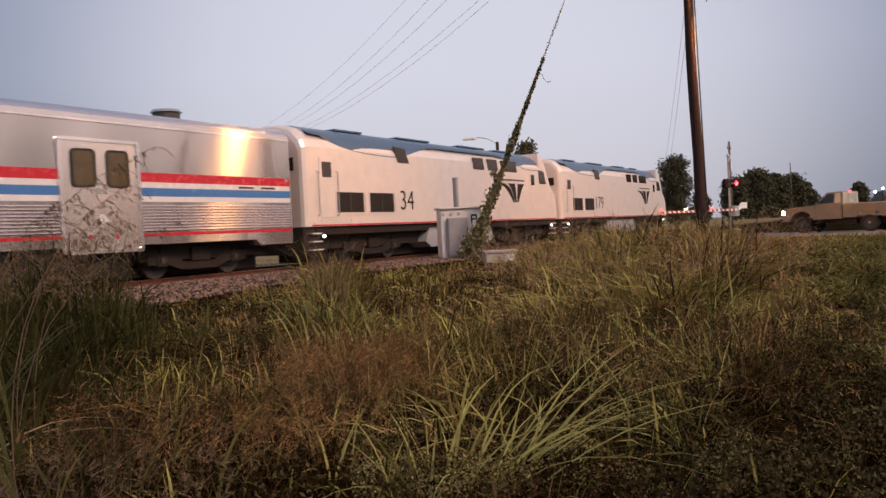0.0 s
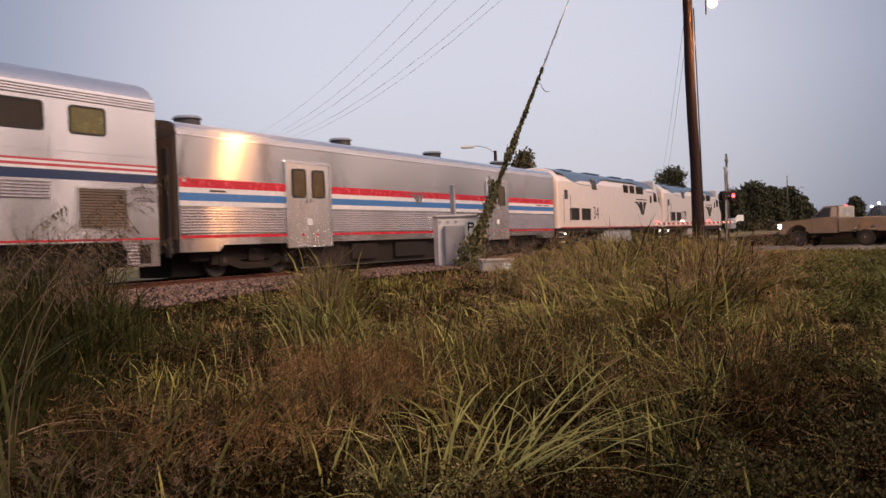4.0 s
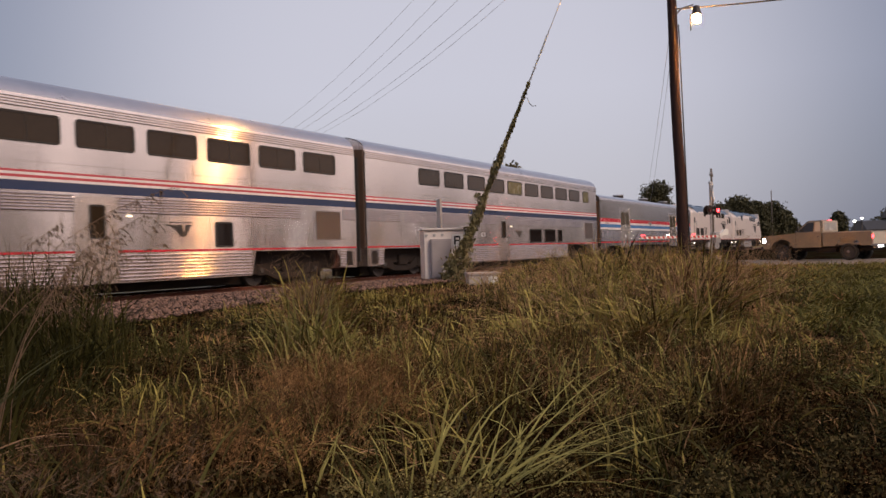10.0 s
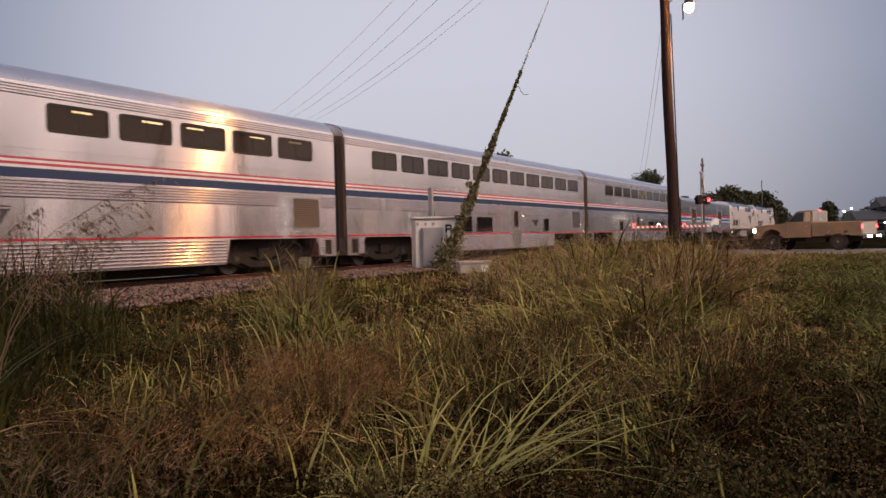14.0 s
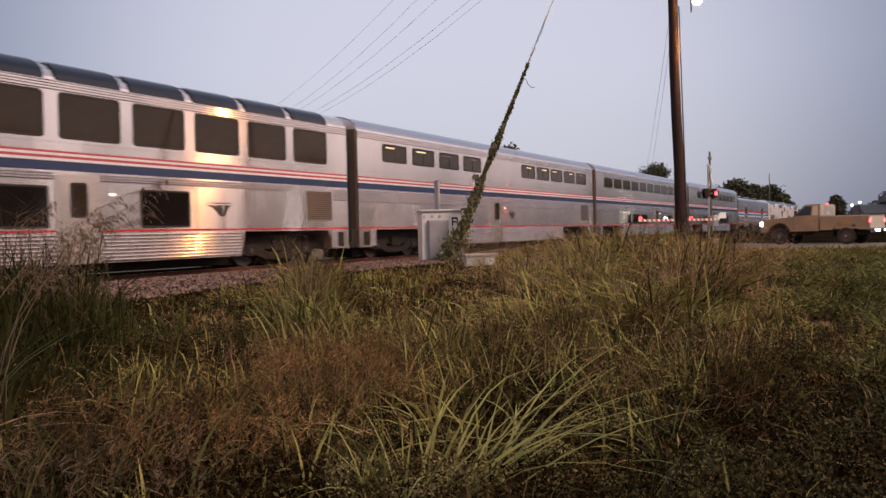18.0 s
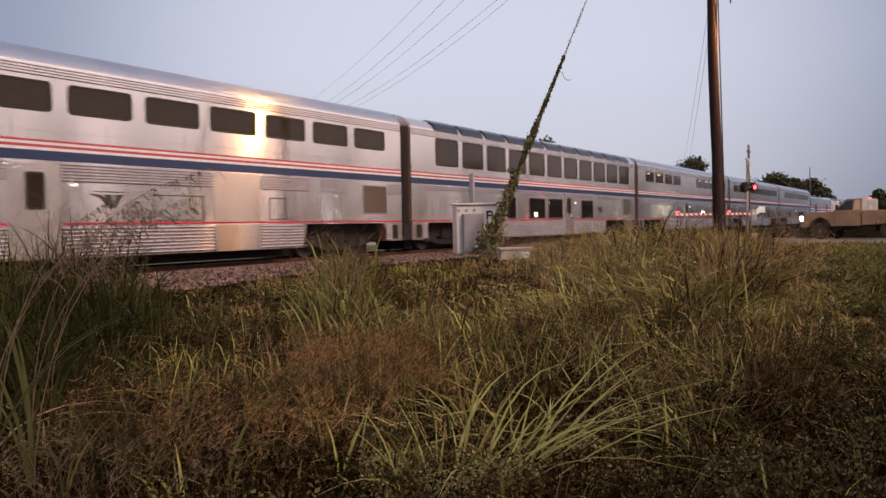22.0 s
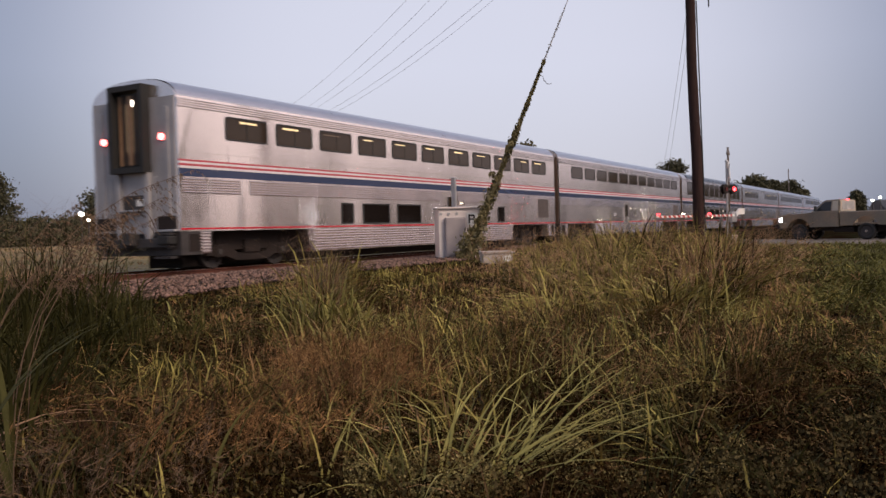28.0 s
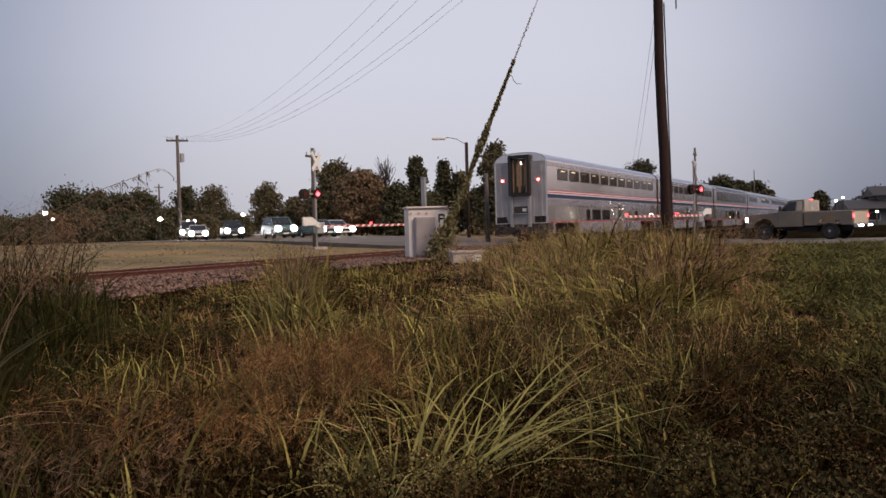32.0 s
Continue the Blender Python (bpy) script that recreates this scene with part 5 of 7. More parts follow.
rng = np.random.default_rng(3)
NAMES = ("green_grass", "dry_grass", "red_grass", "dark_grass")
LABELS = ("tangled green roadside grass in tussocks", "dry straw-coloured grass among the green", "reddish-brown dry seed grass", "dark green grass in tussocks, in part imitating shade")
for r0, r1, power, tufts, per, width in ((3.0, 9.5, 0.35, 2000, 18, 0.0165), (8.5, 19, 0.4, 3200, 21, 0.029), (17, 36, 0.2, 2100, 22, 0.032)):
    az, r = spread(tufts, r0, r1, rng, power)
    thin = rng.random(len(az)) < np.where(r < 4.2, 0.55, np.where(r < 5.6, np.where(az < 58, 0.6, 0.4), 0.0))
    thin |= (abs(az - 69) < 4.5) & (abs(r - 6.6) < 1.5) & (rng.random(len(az)) < 0.9)
    az, r = az[~thin], r[~thin]
    bare = (az > 79) & (r < 6) & (rng.random(len(az)) < 0.4)
    az, r = az[~bare], r[~bare]
    gap = patchy(az, r, 1.5, 15.0) + 0.5 * patchy(az, r, 3.4, 17.0) < np.where(r < 12, -0.06, -0.14)
    az, r = az[~gap], r[~gap]
    pick = patchy(az, r, 0.55, 2.0) + 0.30 * rng.normal(size=len(az))
    red = patchy(az, r, 0.42, 9.0) + 0.25 * rng.normal(size=len(az))
    kind = np.where((red > 0.30) & (az < 68), 2, np.where(pick > 0.16, 1, 0))
    H = tall(az, r) * (0.75 + 0.55 * rng.random(len(az))) * (0.62 + 0.75 * np.clip(1.3 * patchy(az, r, 1.5, 5.0) + 0.42, 0, 1.3))
    H *= np.clip((r - 2.2) / 2.4, 0.35, 1.0)
    wide = 0.045 + 0.0125 * r * (0.6 + 0.8 * rng.random(len(az)))
    wind = rng.normal(size=len(az)) * 0.9 + 0.3
    # darker blades at the view's sides and in a hollow imitate shade there
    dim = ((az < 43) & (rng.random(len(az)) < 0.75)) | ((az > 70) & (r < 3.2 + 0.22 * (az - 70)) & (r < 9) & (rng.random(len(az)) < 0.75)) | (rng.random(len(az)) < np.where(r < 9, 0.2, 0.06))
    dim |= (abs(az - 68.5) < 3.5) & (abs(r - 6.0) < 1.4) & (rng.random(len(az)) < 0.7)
    kind = np.where((r < 5.6) & (az > 66), 0, kind)
    for k in range(4):
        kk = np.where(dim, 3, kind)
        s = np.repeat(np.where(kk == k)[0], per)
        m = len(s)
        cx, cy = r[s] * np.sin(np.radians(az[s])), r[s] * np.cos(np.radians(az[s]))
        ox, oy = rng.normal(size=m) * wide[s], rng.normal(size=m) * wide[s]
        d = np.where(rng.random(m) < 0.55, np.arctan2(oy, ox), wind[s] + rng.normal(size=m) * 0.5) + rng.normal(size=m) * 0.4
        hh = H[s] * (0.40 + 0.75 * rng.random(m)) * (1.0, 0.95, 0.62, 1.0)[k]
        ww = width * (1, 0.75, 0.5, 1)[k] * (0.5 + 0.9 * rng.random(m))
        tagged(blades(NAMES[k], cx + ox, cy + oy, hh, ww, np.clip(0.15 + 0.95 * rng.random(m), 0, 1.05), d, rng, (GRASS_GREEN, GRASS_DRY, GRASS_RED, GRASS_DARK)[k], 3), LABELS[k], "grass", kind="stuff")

# shorter grass all round the lookout
n = 1900
az, r = rng.random(n) * 360, 0.9 + 15 * rng.random(n) ** 0.8
out = ((az < 31) | (az > 93) | (r < 3.0)) & (r * np.cos(np.radians(az)) < TRACK_Y - 4.5)
az, r = az[out], r[out]
for k in (0, 1, 3):
    s = np.repeat(np.where(np.arange(len(az)) % 4 % 3 == (k if k < 3 else 2))[0], 16)
    m = len(s)
    x, y = r[s] * np.sin(np.radians(az[s])) + rng.normal(size=m) * 0.16, r[s] * np.cos(np.radians(az[s])) + rng.normal(size=m) * 0.16
    tagged(blades(NAMES[k], x, y, 0.10 + 0.14 * rng.random(m), np.full(m, 0.014), 0.2 + 0.8 * rng.random(m), rng.random(m) * 6.283, rng, (GRASS_GREEN, GRASS_DRY, GRASS_RED, GRASS_DARK)[k], 3), LABELS[k], "grass", kind="stuff")

# rough mown grass of the field beyond the track
n = 26000
az, r = 30 + 34 * rng.random(n), 25 + 45 * rng.random(n) ** 1.4
x, y = r * np.sin(np.radians(az)), r * np.cos(np.radians(az))
keep = (y > TRACK_Y + 3.2) & (np.array([road_side(a, b) for a, b in zip(x, y)]) < -1.0) & (patchy(az, r, 0.35, 71.0) > -0.15)
x, y = x[keep], y[keep]
m = len(x)
for k, sel in ((0, np.arange(m) % 3 == 0), (1, np.arange(m) % 3 != 0)):
    q = int(sel.sum())
    tagged(blades("field_grass", x[sel], y[sel], 0.05 + 0.12 * rng.random(q) ** 2, np.full(q, 0.04), 0.4 + 0.6 * rng.random(q), rng.random(q) * 6.283, rng, (GRASS_GREEN, GRASS_TAN)[k], 2), "short rough grass of the mown field", "grass", kind="stuff")

# soft olive grass running out to the road
n = 30000
az, r = 77 + 16 * rng.random(n), 6.5 + 20 * rng.random(n) ** 1.2
x, y = r * np.sin(np.radians(az)), r * np.cos(np.radians(az))
keep = (np.array([road_side(a, b) for a, b in zip(x, y)]) < -1.2) & (patchy(az, r, 1.1, 81.0) > -0.30) & (az + 3 * rng.normal(size=n) > 79.5)
az, r, x, y = az[keep], r[keep], x[keep], y[keep]
wind = 2.2 * patchy(az, r, 0.7, 83.0) - 0.5
tone = patchy(az, r, 0.8, 85.0) + 0.2 * rng.normal(size=len(x))
# darker colour towards the right edge imitates the light falling off
edge = az + 2.0 * rng.normal(size=len(x)) > 84.5
for k, sel in ((0, (tone > -0.16) & ~edge), (1, (tone <= -0.16) & ~edge), (2, edge)):
    q = int(sel.sum())
    tagged(blades("soft_grass", x[sel], y[sel], (0.16 + 0.20 * rng.random(q)) * np.clip(r[sel] / 11, 0.6, 1.25), 0.010 + 0.0009 * r[sel], 0.4 + 0.7 * rng.random(q), wind[sel] + 1.3 * rng.normal(size=q), rng, (GRASS_GREEN, GRASS_DRY, GRASS_MID)[k], 4), ("soft olive grass bent over in swathes", "soft straw-coloured grass bent over in swathes", "soft grass bent over in swathes, darkened to imitate shade")[k], "grass", kind="stuff")

# dead thatch between the tussocks, near-black to imitate the shade in the gaps
SHADED_THATCH = mat("dead_thatch", (0.020, 0.011, 0.004), spec=0.0, rough=0.95, vary=0.2, island=0.5, bump=0)
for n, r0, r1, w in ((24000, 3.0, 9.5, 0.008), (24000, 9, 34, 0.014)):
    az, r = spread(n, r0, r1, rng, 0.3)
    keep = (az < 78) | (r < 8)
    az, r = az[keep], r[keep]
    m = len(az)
    tagged(blades("thatch", r * np.sin(np.radians(az)), r * np.cos(np.radians(az)), (0.12 + 0.22 * rng.random(m)) * np.clip(tall(az, r) / 0.35, 0.6, 1.8), np.full(m, w), 0.5 + 0.5 * rng.random(m), rng.random(m) * 6.283, rng, SHADED_THATCH, 2), "dead thatch under the grass, darkened to imitate shade", "grass", kind="stuff")

# low leafy ground cover close by
n = 80000
az, r = spread(n, 3.0, 13, rng, 0.3)
keep = (az < 79) | (r < 7)
az, r = az[keep], r[keep]
x, y = r * np.sin(np.radians(az)), r * np.cos(np.radians(az))
cover = 0.02 + 0.24 * rng.random(len(az)) ** 1.4 * (0.7 + patchy(az, r, 0.9, 7.0))
z = np.array([ground_z(a, b) for a, b in zip(x, y)]) + np.maximum(cover, 0.01)
WEED = mat("weed_leaves", (0.075, 0.060, 0.028), spec=0.0, rough=0.8, vary=0.2, island=0.85, bump=0, tint=(0.034, 0.017, 0.008), tintscale=1.8)
tagged(leaves_mesh("ground_cover", np.stack([x, y, z], 1), 0.028, rng, WEED), "low small-leaved weeds covering the soil", "weeds", kind="stuff")

# single light blades that stand out of the tangle
for k, n, h0, h1, w in ((0, 1500, 0.25, 0.62, 0.016), (1, 700, 0.25, 0.60, 0.012)):
    az, r = spread(n, 4.6, 13, rng, 0.3)
    keep = (patchy(az, r, 1.2, 60.0 + k) > -0.05) & (az < 80) & ~((abs(az - 69) < 4.5) & (abs(r - 6.8) < 1.4)) & ((az > 53) | (rng.random(len(az)) < 0.2))
    az, r = az[keep], r[keep]
    m = len(az)
    hh = (h0 + (h1 - h0) * rng.random(m)) * np.clip(tall(az, r) / 0.45, 0.7, 1.6)
    tagged(blades("light_grass", r * np.sin(np.radians(az)), r * np.cos(np.radians(az)), hh, w * (0.6 + 0.8 * rng.random(m)) * (r / 7) ** 0.5, 0.3 + 0.9 * rng.random(m), rng.random(m) * 6.283, rng, (GRASS_PALE, GRASS_TAN)[k], 6), ("light green bent blades over the tangle", "dry tan bent blades over the tangle")[k], "grass", kind="stuff")

# a tangle of thin bent stems through it
for k, n, h0, h1, w in ((1, 6500, 0.10, 0.42, 0.010), (2, 4200, 0.10, 0.36, 0.009), (0, 4800, 0.12, 0.45, 0.012)):
    az, r = spread(n, 3.9, 13, rng, 0.35)
    keep = (patchy(az, r, 0.8, 40.0 + k) > -0.22) & ~((abs(az - 69) < 4.0) & (abs(r - 6.4) < 1.0) & (rng.random(len(az)) < 0.7)) & ~((az < 54) & (r < 6.5) & (rng.random(len(az)) < 0.45))
    az, r = az[keep], r[keep]
    m = len(az)
    hh = (h0 + (h1 - h0) * rng.random(m) ** 1.3) * np.clip(tall(az, r) / 0.42, 0.6, 1.5)
    tagged(blades(NAMES[k], r * np.sin(np.radians(az)), r * np.cos(np.radians(az)), hh, w * (0.6 + 0.8 * rng.random(m)), 0.5 + 0.9 * rng.random(m), rng.random(m) * 6.283, rng, (GRASS_GREEN, GRASS_DRY, GRASS_RED)[k], 5), LABELS[k], "grass", kind="stuff")

# taller leafy weeds in the open corner
n = 62000
az, r = 64 + 28 * rng.random(n), 3.0 + 6.5 * rng.random(n)
keep = patchy(az, r, 1.3, 31.0) > -0.25
az, r = az[keep], r[keep]
x, y = r * np.sin(np.radians(az)), r * np.cos(np.radians(az))
z = np.array([ground_z(a, b) for a, b in zip(x, y)]) + 0.03 + 0.30 * rng.random(len(az)) ** 0.9 * np.clip(0.55 + 1.2 * patchy(az, r, 2.2, 8.0), 0.08, 1.3)
tagged(leaves_mesh("leafy_weeds", np.stack([x, y, z], 1), 0.022, rng, WEED), "dark small-leaved weeds in low mounds", "weeds", kind="stuff")

PALE_WEED = mat("pale_weed_leaves", (0.27, 0.225, 0.095), spec=0.0, rough=0.8, vary=0.2, island=0.6, bump=0, tint=(0.06, 0.036, 0.014), tintscale=2.6)
# paler leafy weeds at the foot of the broad clumps
n = 46000
az, r = 54 + 26 * rng.random(n), 3.1 + 2.0 * rng.random(n)
keep = patchy(az, r, 1.6, 51.0) > -0.12
az, r = az[keep], r[keep]
x, y = r * np.sin(np.radians(az)), r * np.cos(np.radians(az))
z = np.array([ground_z(a, b) for a, b in zip(x, y)]) + 0.03 + 0.24 * rng.random(len(az)) ** 0.9 * np.clip(0.6 + patchy(az, r, 2.2, 53.0), 0.1, 1.2)
tagged(leaves_mesh("leafy_weeds", np.stack([x, y, z], 1), 0.016, rng, PALE_WEED), "paler small-leaved weeds at the foot of the grass", "weeds", kind="stuff")

# fine reddish panicles over the dry patches
def panicles(n, az0, az1, r0, r1, h0, h1, seed, material, label, name):
    g = np.random.default_rng(seed)
    az, r = az0 + (az1 - az0) * g.random(n), r0 + (r1 - r0) * g.random(n)
    x, y = r * np.sin(np.radians(az)), r * np.cos(np.radians(az))
    z = np.array([ground_z(a, b) for a, b in zip(x, y)])
    h = h0 + (h1 - h0) * g.random(n)
    vs, fs = [], []
    for i in range(n):
        lean = g.normal(size=2) * 0.14
        top = np.array((x[i] + lean[0], y[i] + lean[1], z[i] + h[i]))
        b = np.array((x[i], y[i], z[i]))
        rows = [(b, b + np.array((0.003, 0, 0)), top)]
        for k in range(13):
            t = 0.55 + 0.45 * g.random()
            p = b + (top - b) * t
            q = p + np.array((g.normal() * 0.07, g.normal() * 0.07, 0.05 + 0.05 * g.random())) * h[i] * 1.3
            rows.append((p, p + np.array((0.0, 0.002, 0.003)), q))
            rows.append((q, q + np.array((0.008, 0.006, -0.010)), q + np.array((-0.004, 0.005, 0.018))))
        for tri in rows:
            fs.append((len(vs), len(vs) + 1, len(vs) + 2))
            vs.extend(tri)
    return tagged(raw(name, np.array(vs), np.array(fs), material), label, "grass", kind="stuff")


panicles(46, 33.0, 39.5, 9.0, 10.4, 1.15, 1.6, 26, PLUME, "brown airy seed heads over the dark tuft", "seed_heads")
panicles(520, 50.5, 60.5, 5.6, 7.8, 0.28, 0.46, 21, GRASS_RED, "reddish airy seed heads", "seed_heads")
panicles(480, 36, 56, 4.4, 6.6, 0.25, 0.42, 22, GRASS_RED, "reddish airy seed heads", "seed_heads")
panicles(70, 33.5, 46, 3.5, 4.7, 0.26, 0.46, 27, PLUME, "brown airy seed heads low over the weeds", "seed_heads")
panicles(420, 50, 82, 5.0, 9.0, 0.35, 0.60, 23, GRASS_DRY, "straw-coloured airy seed heads", "seed_heads")
panicles(420, 63, 84, 9.0, 18.0, 0.55, 1.02, 24, GRASS_TAN, "straw-coloured tall seed heads", "seed_heads")
panicles(45, 51.6, 54.6, 8.9, 9.9, 0.85, 1.28, 25, PLUME, "tall straw-coloured seed heads", "seed_heads")


# single clumps of broad pale blades
def clump(az, r, n, h, spreadw, seed, material, label, width=0.022, lean=(0.25, 0.8), name="grass_clump", group="clumps of broad grass", toward=None, fan=0.9, bend=1.7):
    """One tussock: broad arching blades from one foot; toward: the bearing to which most of them lean; bend: 1 straight, more: arching."""
    g = np.random.default_rng(seed)
    x, y = polar(az, r)
    ob = thing(name, pose(x, y, ground_z(x, y)), label, "grass", group)
    for k in range(n):
        a = g.random() * 6.283 if toward is None else radians(90 - toward) + g.normal() * fan
        L = h * (0.40 + 0.75 * g.random())
        le = lean[0] + (lean[1] - lean[0]) * g.random()
        w = width * (0.6 + 0.6 * g.random())
        bx, by = g.normal() * spreadw, g.normal() * spreadw
        f = a + 1.57 + g.normal() * 0.4
        bm = bmesh.new()
        prev = None
        S = 7
        for i in range(S + 1):
            t = i / S
            out, up = le * L * t ** bend, L * (t - (0.55 if bend > 1.5 else 0.30) * le * t ** 2.6) * (1.0 if bend > 1.5 else 0.88)
            ww = w * min(1.0, 4 * t + 0.35) * (1 - t ** 2.2) * 0.5 + 0.0005
            c = Vector((bx + math.cos(a) * out, by + math.sin(a) * out, up - 0.02))
            d = Vector((math.cos(f), math.sin(f), 0)) * ww
            row = (bm.verts.new(c - d), bm.verts.new(c + Vector((0, 0, -ww * 0.5))), bm.verts.new(c + d))
            if prev:
                bm.faces.new((prev[0], prev[1], row[1], row[0])), bm.faces.new((prev[1], prev[2], row[2], row[1]))
            prev = row
        part("blade", bm, material, ob, flat=False)
    return ob


PALE = "clump of pale green broad arching blades"
# bearing, distance, blades, length, leans to, least and most lean
for i, (az, r, n, h, to, l0, l1) in enumerate((
        (58.0, 4.1, 7, 0.72, -30, 0.15, 0.5), (58.9, 4.3, 6, 0.62, -20, 0.2, 0.7), (57.4, 4.0, 4, 0.42, 150, 0.7, 1.1),
        (61.0, 4.0, 6, 0.60, 150, 0.5, 0.9), (60.2, 4.2, 6, 0.66, 40, 0.15, 0.5), (61.8, 3.9, 6, 0.80, 150, 0.7, 1.0),
        (62.6, 4.1, 8, 1.00, 150, 0.7, 1.0), (63.4, 4.0, 8, 1.00, 156, 0.8, 1.1), (64.4, 4.2, 7, 0.90, 148, 0.7, 1.0), (62.0, 3.8, 6, 0.75, 160, 0.8, 1.15), (65.4, 4.1, 6, 0.66, 160, 0.8, 1.15), (66.2, 4.6, 5, 0.60, 140, 0.5, 1.0), (63.6, 4.6, 6, 0.62, 90, 0.2, 0.6),
        (52.4, 4.5, 5, 0.42, 140, 0.4, 1.1), (53.6, 4.7, 3, 0.44, 120, 0.2, 0.6), (56.0, 4.1, 3, 0.46, 160, 0.8, 1.2), (68.4, 3.9, 3, 0.46, 158, 1.0, 1.3), (70.4, 4.4, 3, 0.44, 150, 0.9, 1.2),
        (72.8, 6.4, 6, 0.60, 140, 0.3, 0.9), (70.0, 6.0, 7, 0.66, 20, 0.3, 0.9), (64.2, 6.6, 6, 0.56, 20, 0.2, 0.7), (59.4, 6.4, 5, 0.56, 60, 0.2, 0.7))):
    clump(az, r, n, h * 1.05, 0.09, 300 + i, GRASS_PALE, PALE, 0.017, (l0 - 0.15, l1 + 0.25), toward=to, fan=0.75 if h > 0.7 else 0.9, bend=1.25 if i % 3 else 1.7)
GREEN_STALK = "few long green blades standing over brown weeds"
for i, (az, r, n, h, to) in enumerate(((47.2, 4.5, 2, 1.05, 120), (45.0, 4.2, 2, 0.9, 125), (50.6, 4.8, 2, 0.95, 120), (43.4, 4.9, 3, 0.72, 110), (40.6, 4.3, 3, 0.9, 115), (37.6, 4.6, 4, 0.66, 100), (35.4, 4.4, 3, 0.62, 110), (53.4, 5.2, 2, 0.8, 110), (55.8, 5.4, 3, 0.66, 105))):
    clump(az, r, n, h, 0.05, 340 + i, GRASS_MID if i % 3 else GRASS_GREEN, GREEN_STALK, 0.019, (0.35, 0.7), toward=to, fan=0.35)
# wide tan leaves that droop into the view, and the dark tuft behind them
for i, (az, r, n, h, to) in enumerate(((32.6, 5.6, 2, 0.72, 120), (34.0, 6.0, 3, 0.66, 125), (35.4, 6.6, 2, 0.6, 125))):
    clump(az, r, n, h, 0.08, 360 + i, GRASS_TAN, "wide dry tan leaves drooping over the weeds", 0.034, (1.1, 1.5), toward=to, fan=0.3)
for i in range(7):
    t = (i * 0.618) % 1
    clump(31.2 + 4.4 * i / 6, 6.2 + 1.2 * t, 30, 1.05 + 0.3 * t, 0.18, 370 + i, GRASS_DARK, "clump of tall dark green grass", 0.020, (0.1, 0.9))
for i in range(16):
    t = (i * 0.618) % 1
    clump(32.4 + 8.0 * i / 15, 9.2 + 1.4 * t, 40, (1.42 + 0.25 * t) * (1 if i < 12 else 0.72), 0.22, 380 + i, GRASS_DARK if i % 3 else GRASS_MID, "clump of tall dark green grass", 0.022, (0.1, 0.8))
for i, (az, r, n, h, l0, l1) in enumerate(((53.1, 9.3, 46, 1.08, 0.1, 1.0), (52.3, 9.5, 40, 0.92, 0.15, 1.1), (53.9, 9.5, 40, 0.86, 0.15, 1.1), (52.8, 8.9, 34, 0.7, 0.3, 1.3), (54.8, 9.4, 30, 0.6, 0.3, 1.2), (44.3, 10.3, 30, 0.62, 0.15, 1.0), (43.4, 10.4, 26, 0.58, 0.15, 1.0), (45.2, 10.6, 20, 0.42, 0.25, 1.2))):
    clump(az, r, n, h, 0.2, 410 + i, TUFT_GREEN if az > 50 else GRASS_MID, "clump of tall green grass beside the gravel", 0.032 if az > 50 else 0.020, (l0, l1))


# broad tussocks through the middle distance
mg = np.random.default_rng(61)
for i in range(64):
    az, r = 46 + 38 * (i + mg.random()) / 64, 5.8 + 6.5 * mg.random()
    if r * math.cos(radians(az)) > 10.0 and az < 61.5:
        r = 6.0 + 3.0 * mg.random()
    hh = float(tall(np.array([az]), np.array([r]))[0])
    clump(az, r, 17, hh * (1.0 + 0.4 * mg.random()), 0.10 + 0.08 * mg.random(), 1000 + i, (GRASS_PALE, GRASS_GREEN, TUFT_GREEN)[i % 3] if az > 53 else GRASS_MID, "tussock of arching green grass", 0.015 + 0.006 * mg.random(), (0.15, 1.2))
for i in range(14):
    clump(54.6 + 7.2 * (i + mg.random()) / 14, 7.0 + 1.8 * mg.random(), 22, 0.46 + 0.16 * mg.random(), 0.16, 1100 + i, (GRASS_GREEN, GRASS_PALE, TUFT_GREEN, GRASS_GREEN)[i % 4], "tussock of straw-green grass before the gravel", 0.014 + 0.006 * mg.random(), (0.15, 1.0))


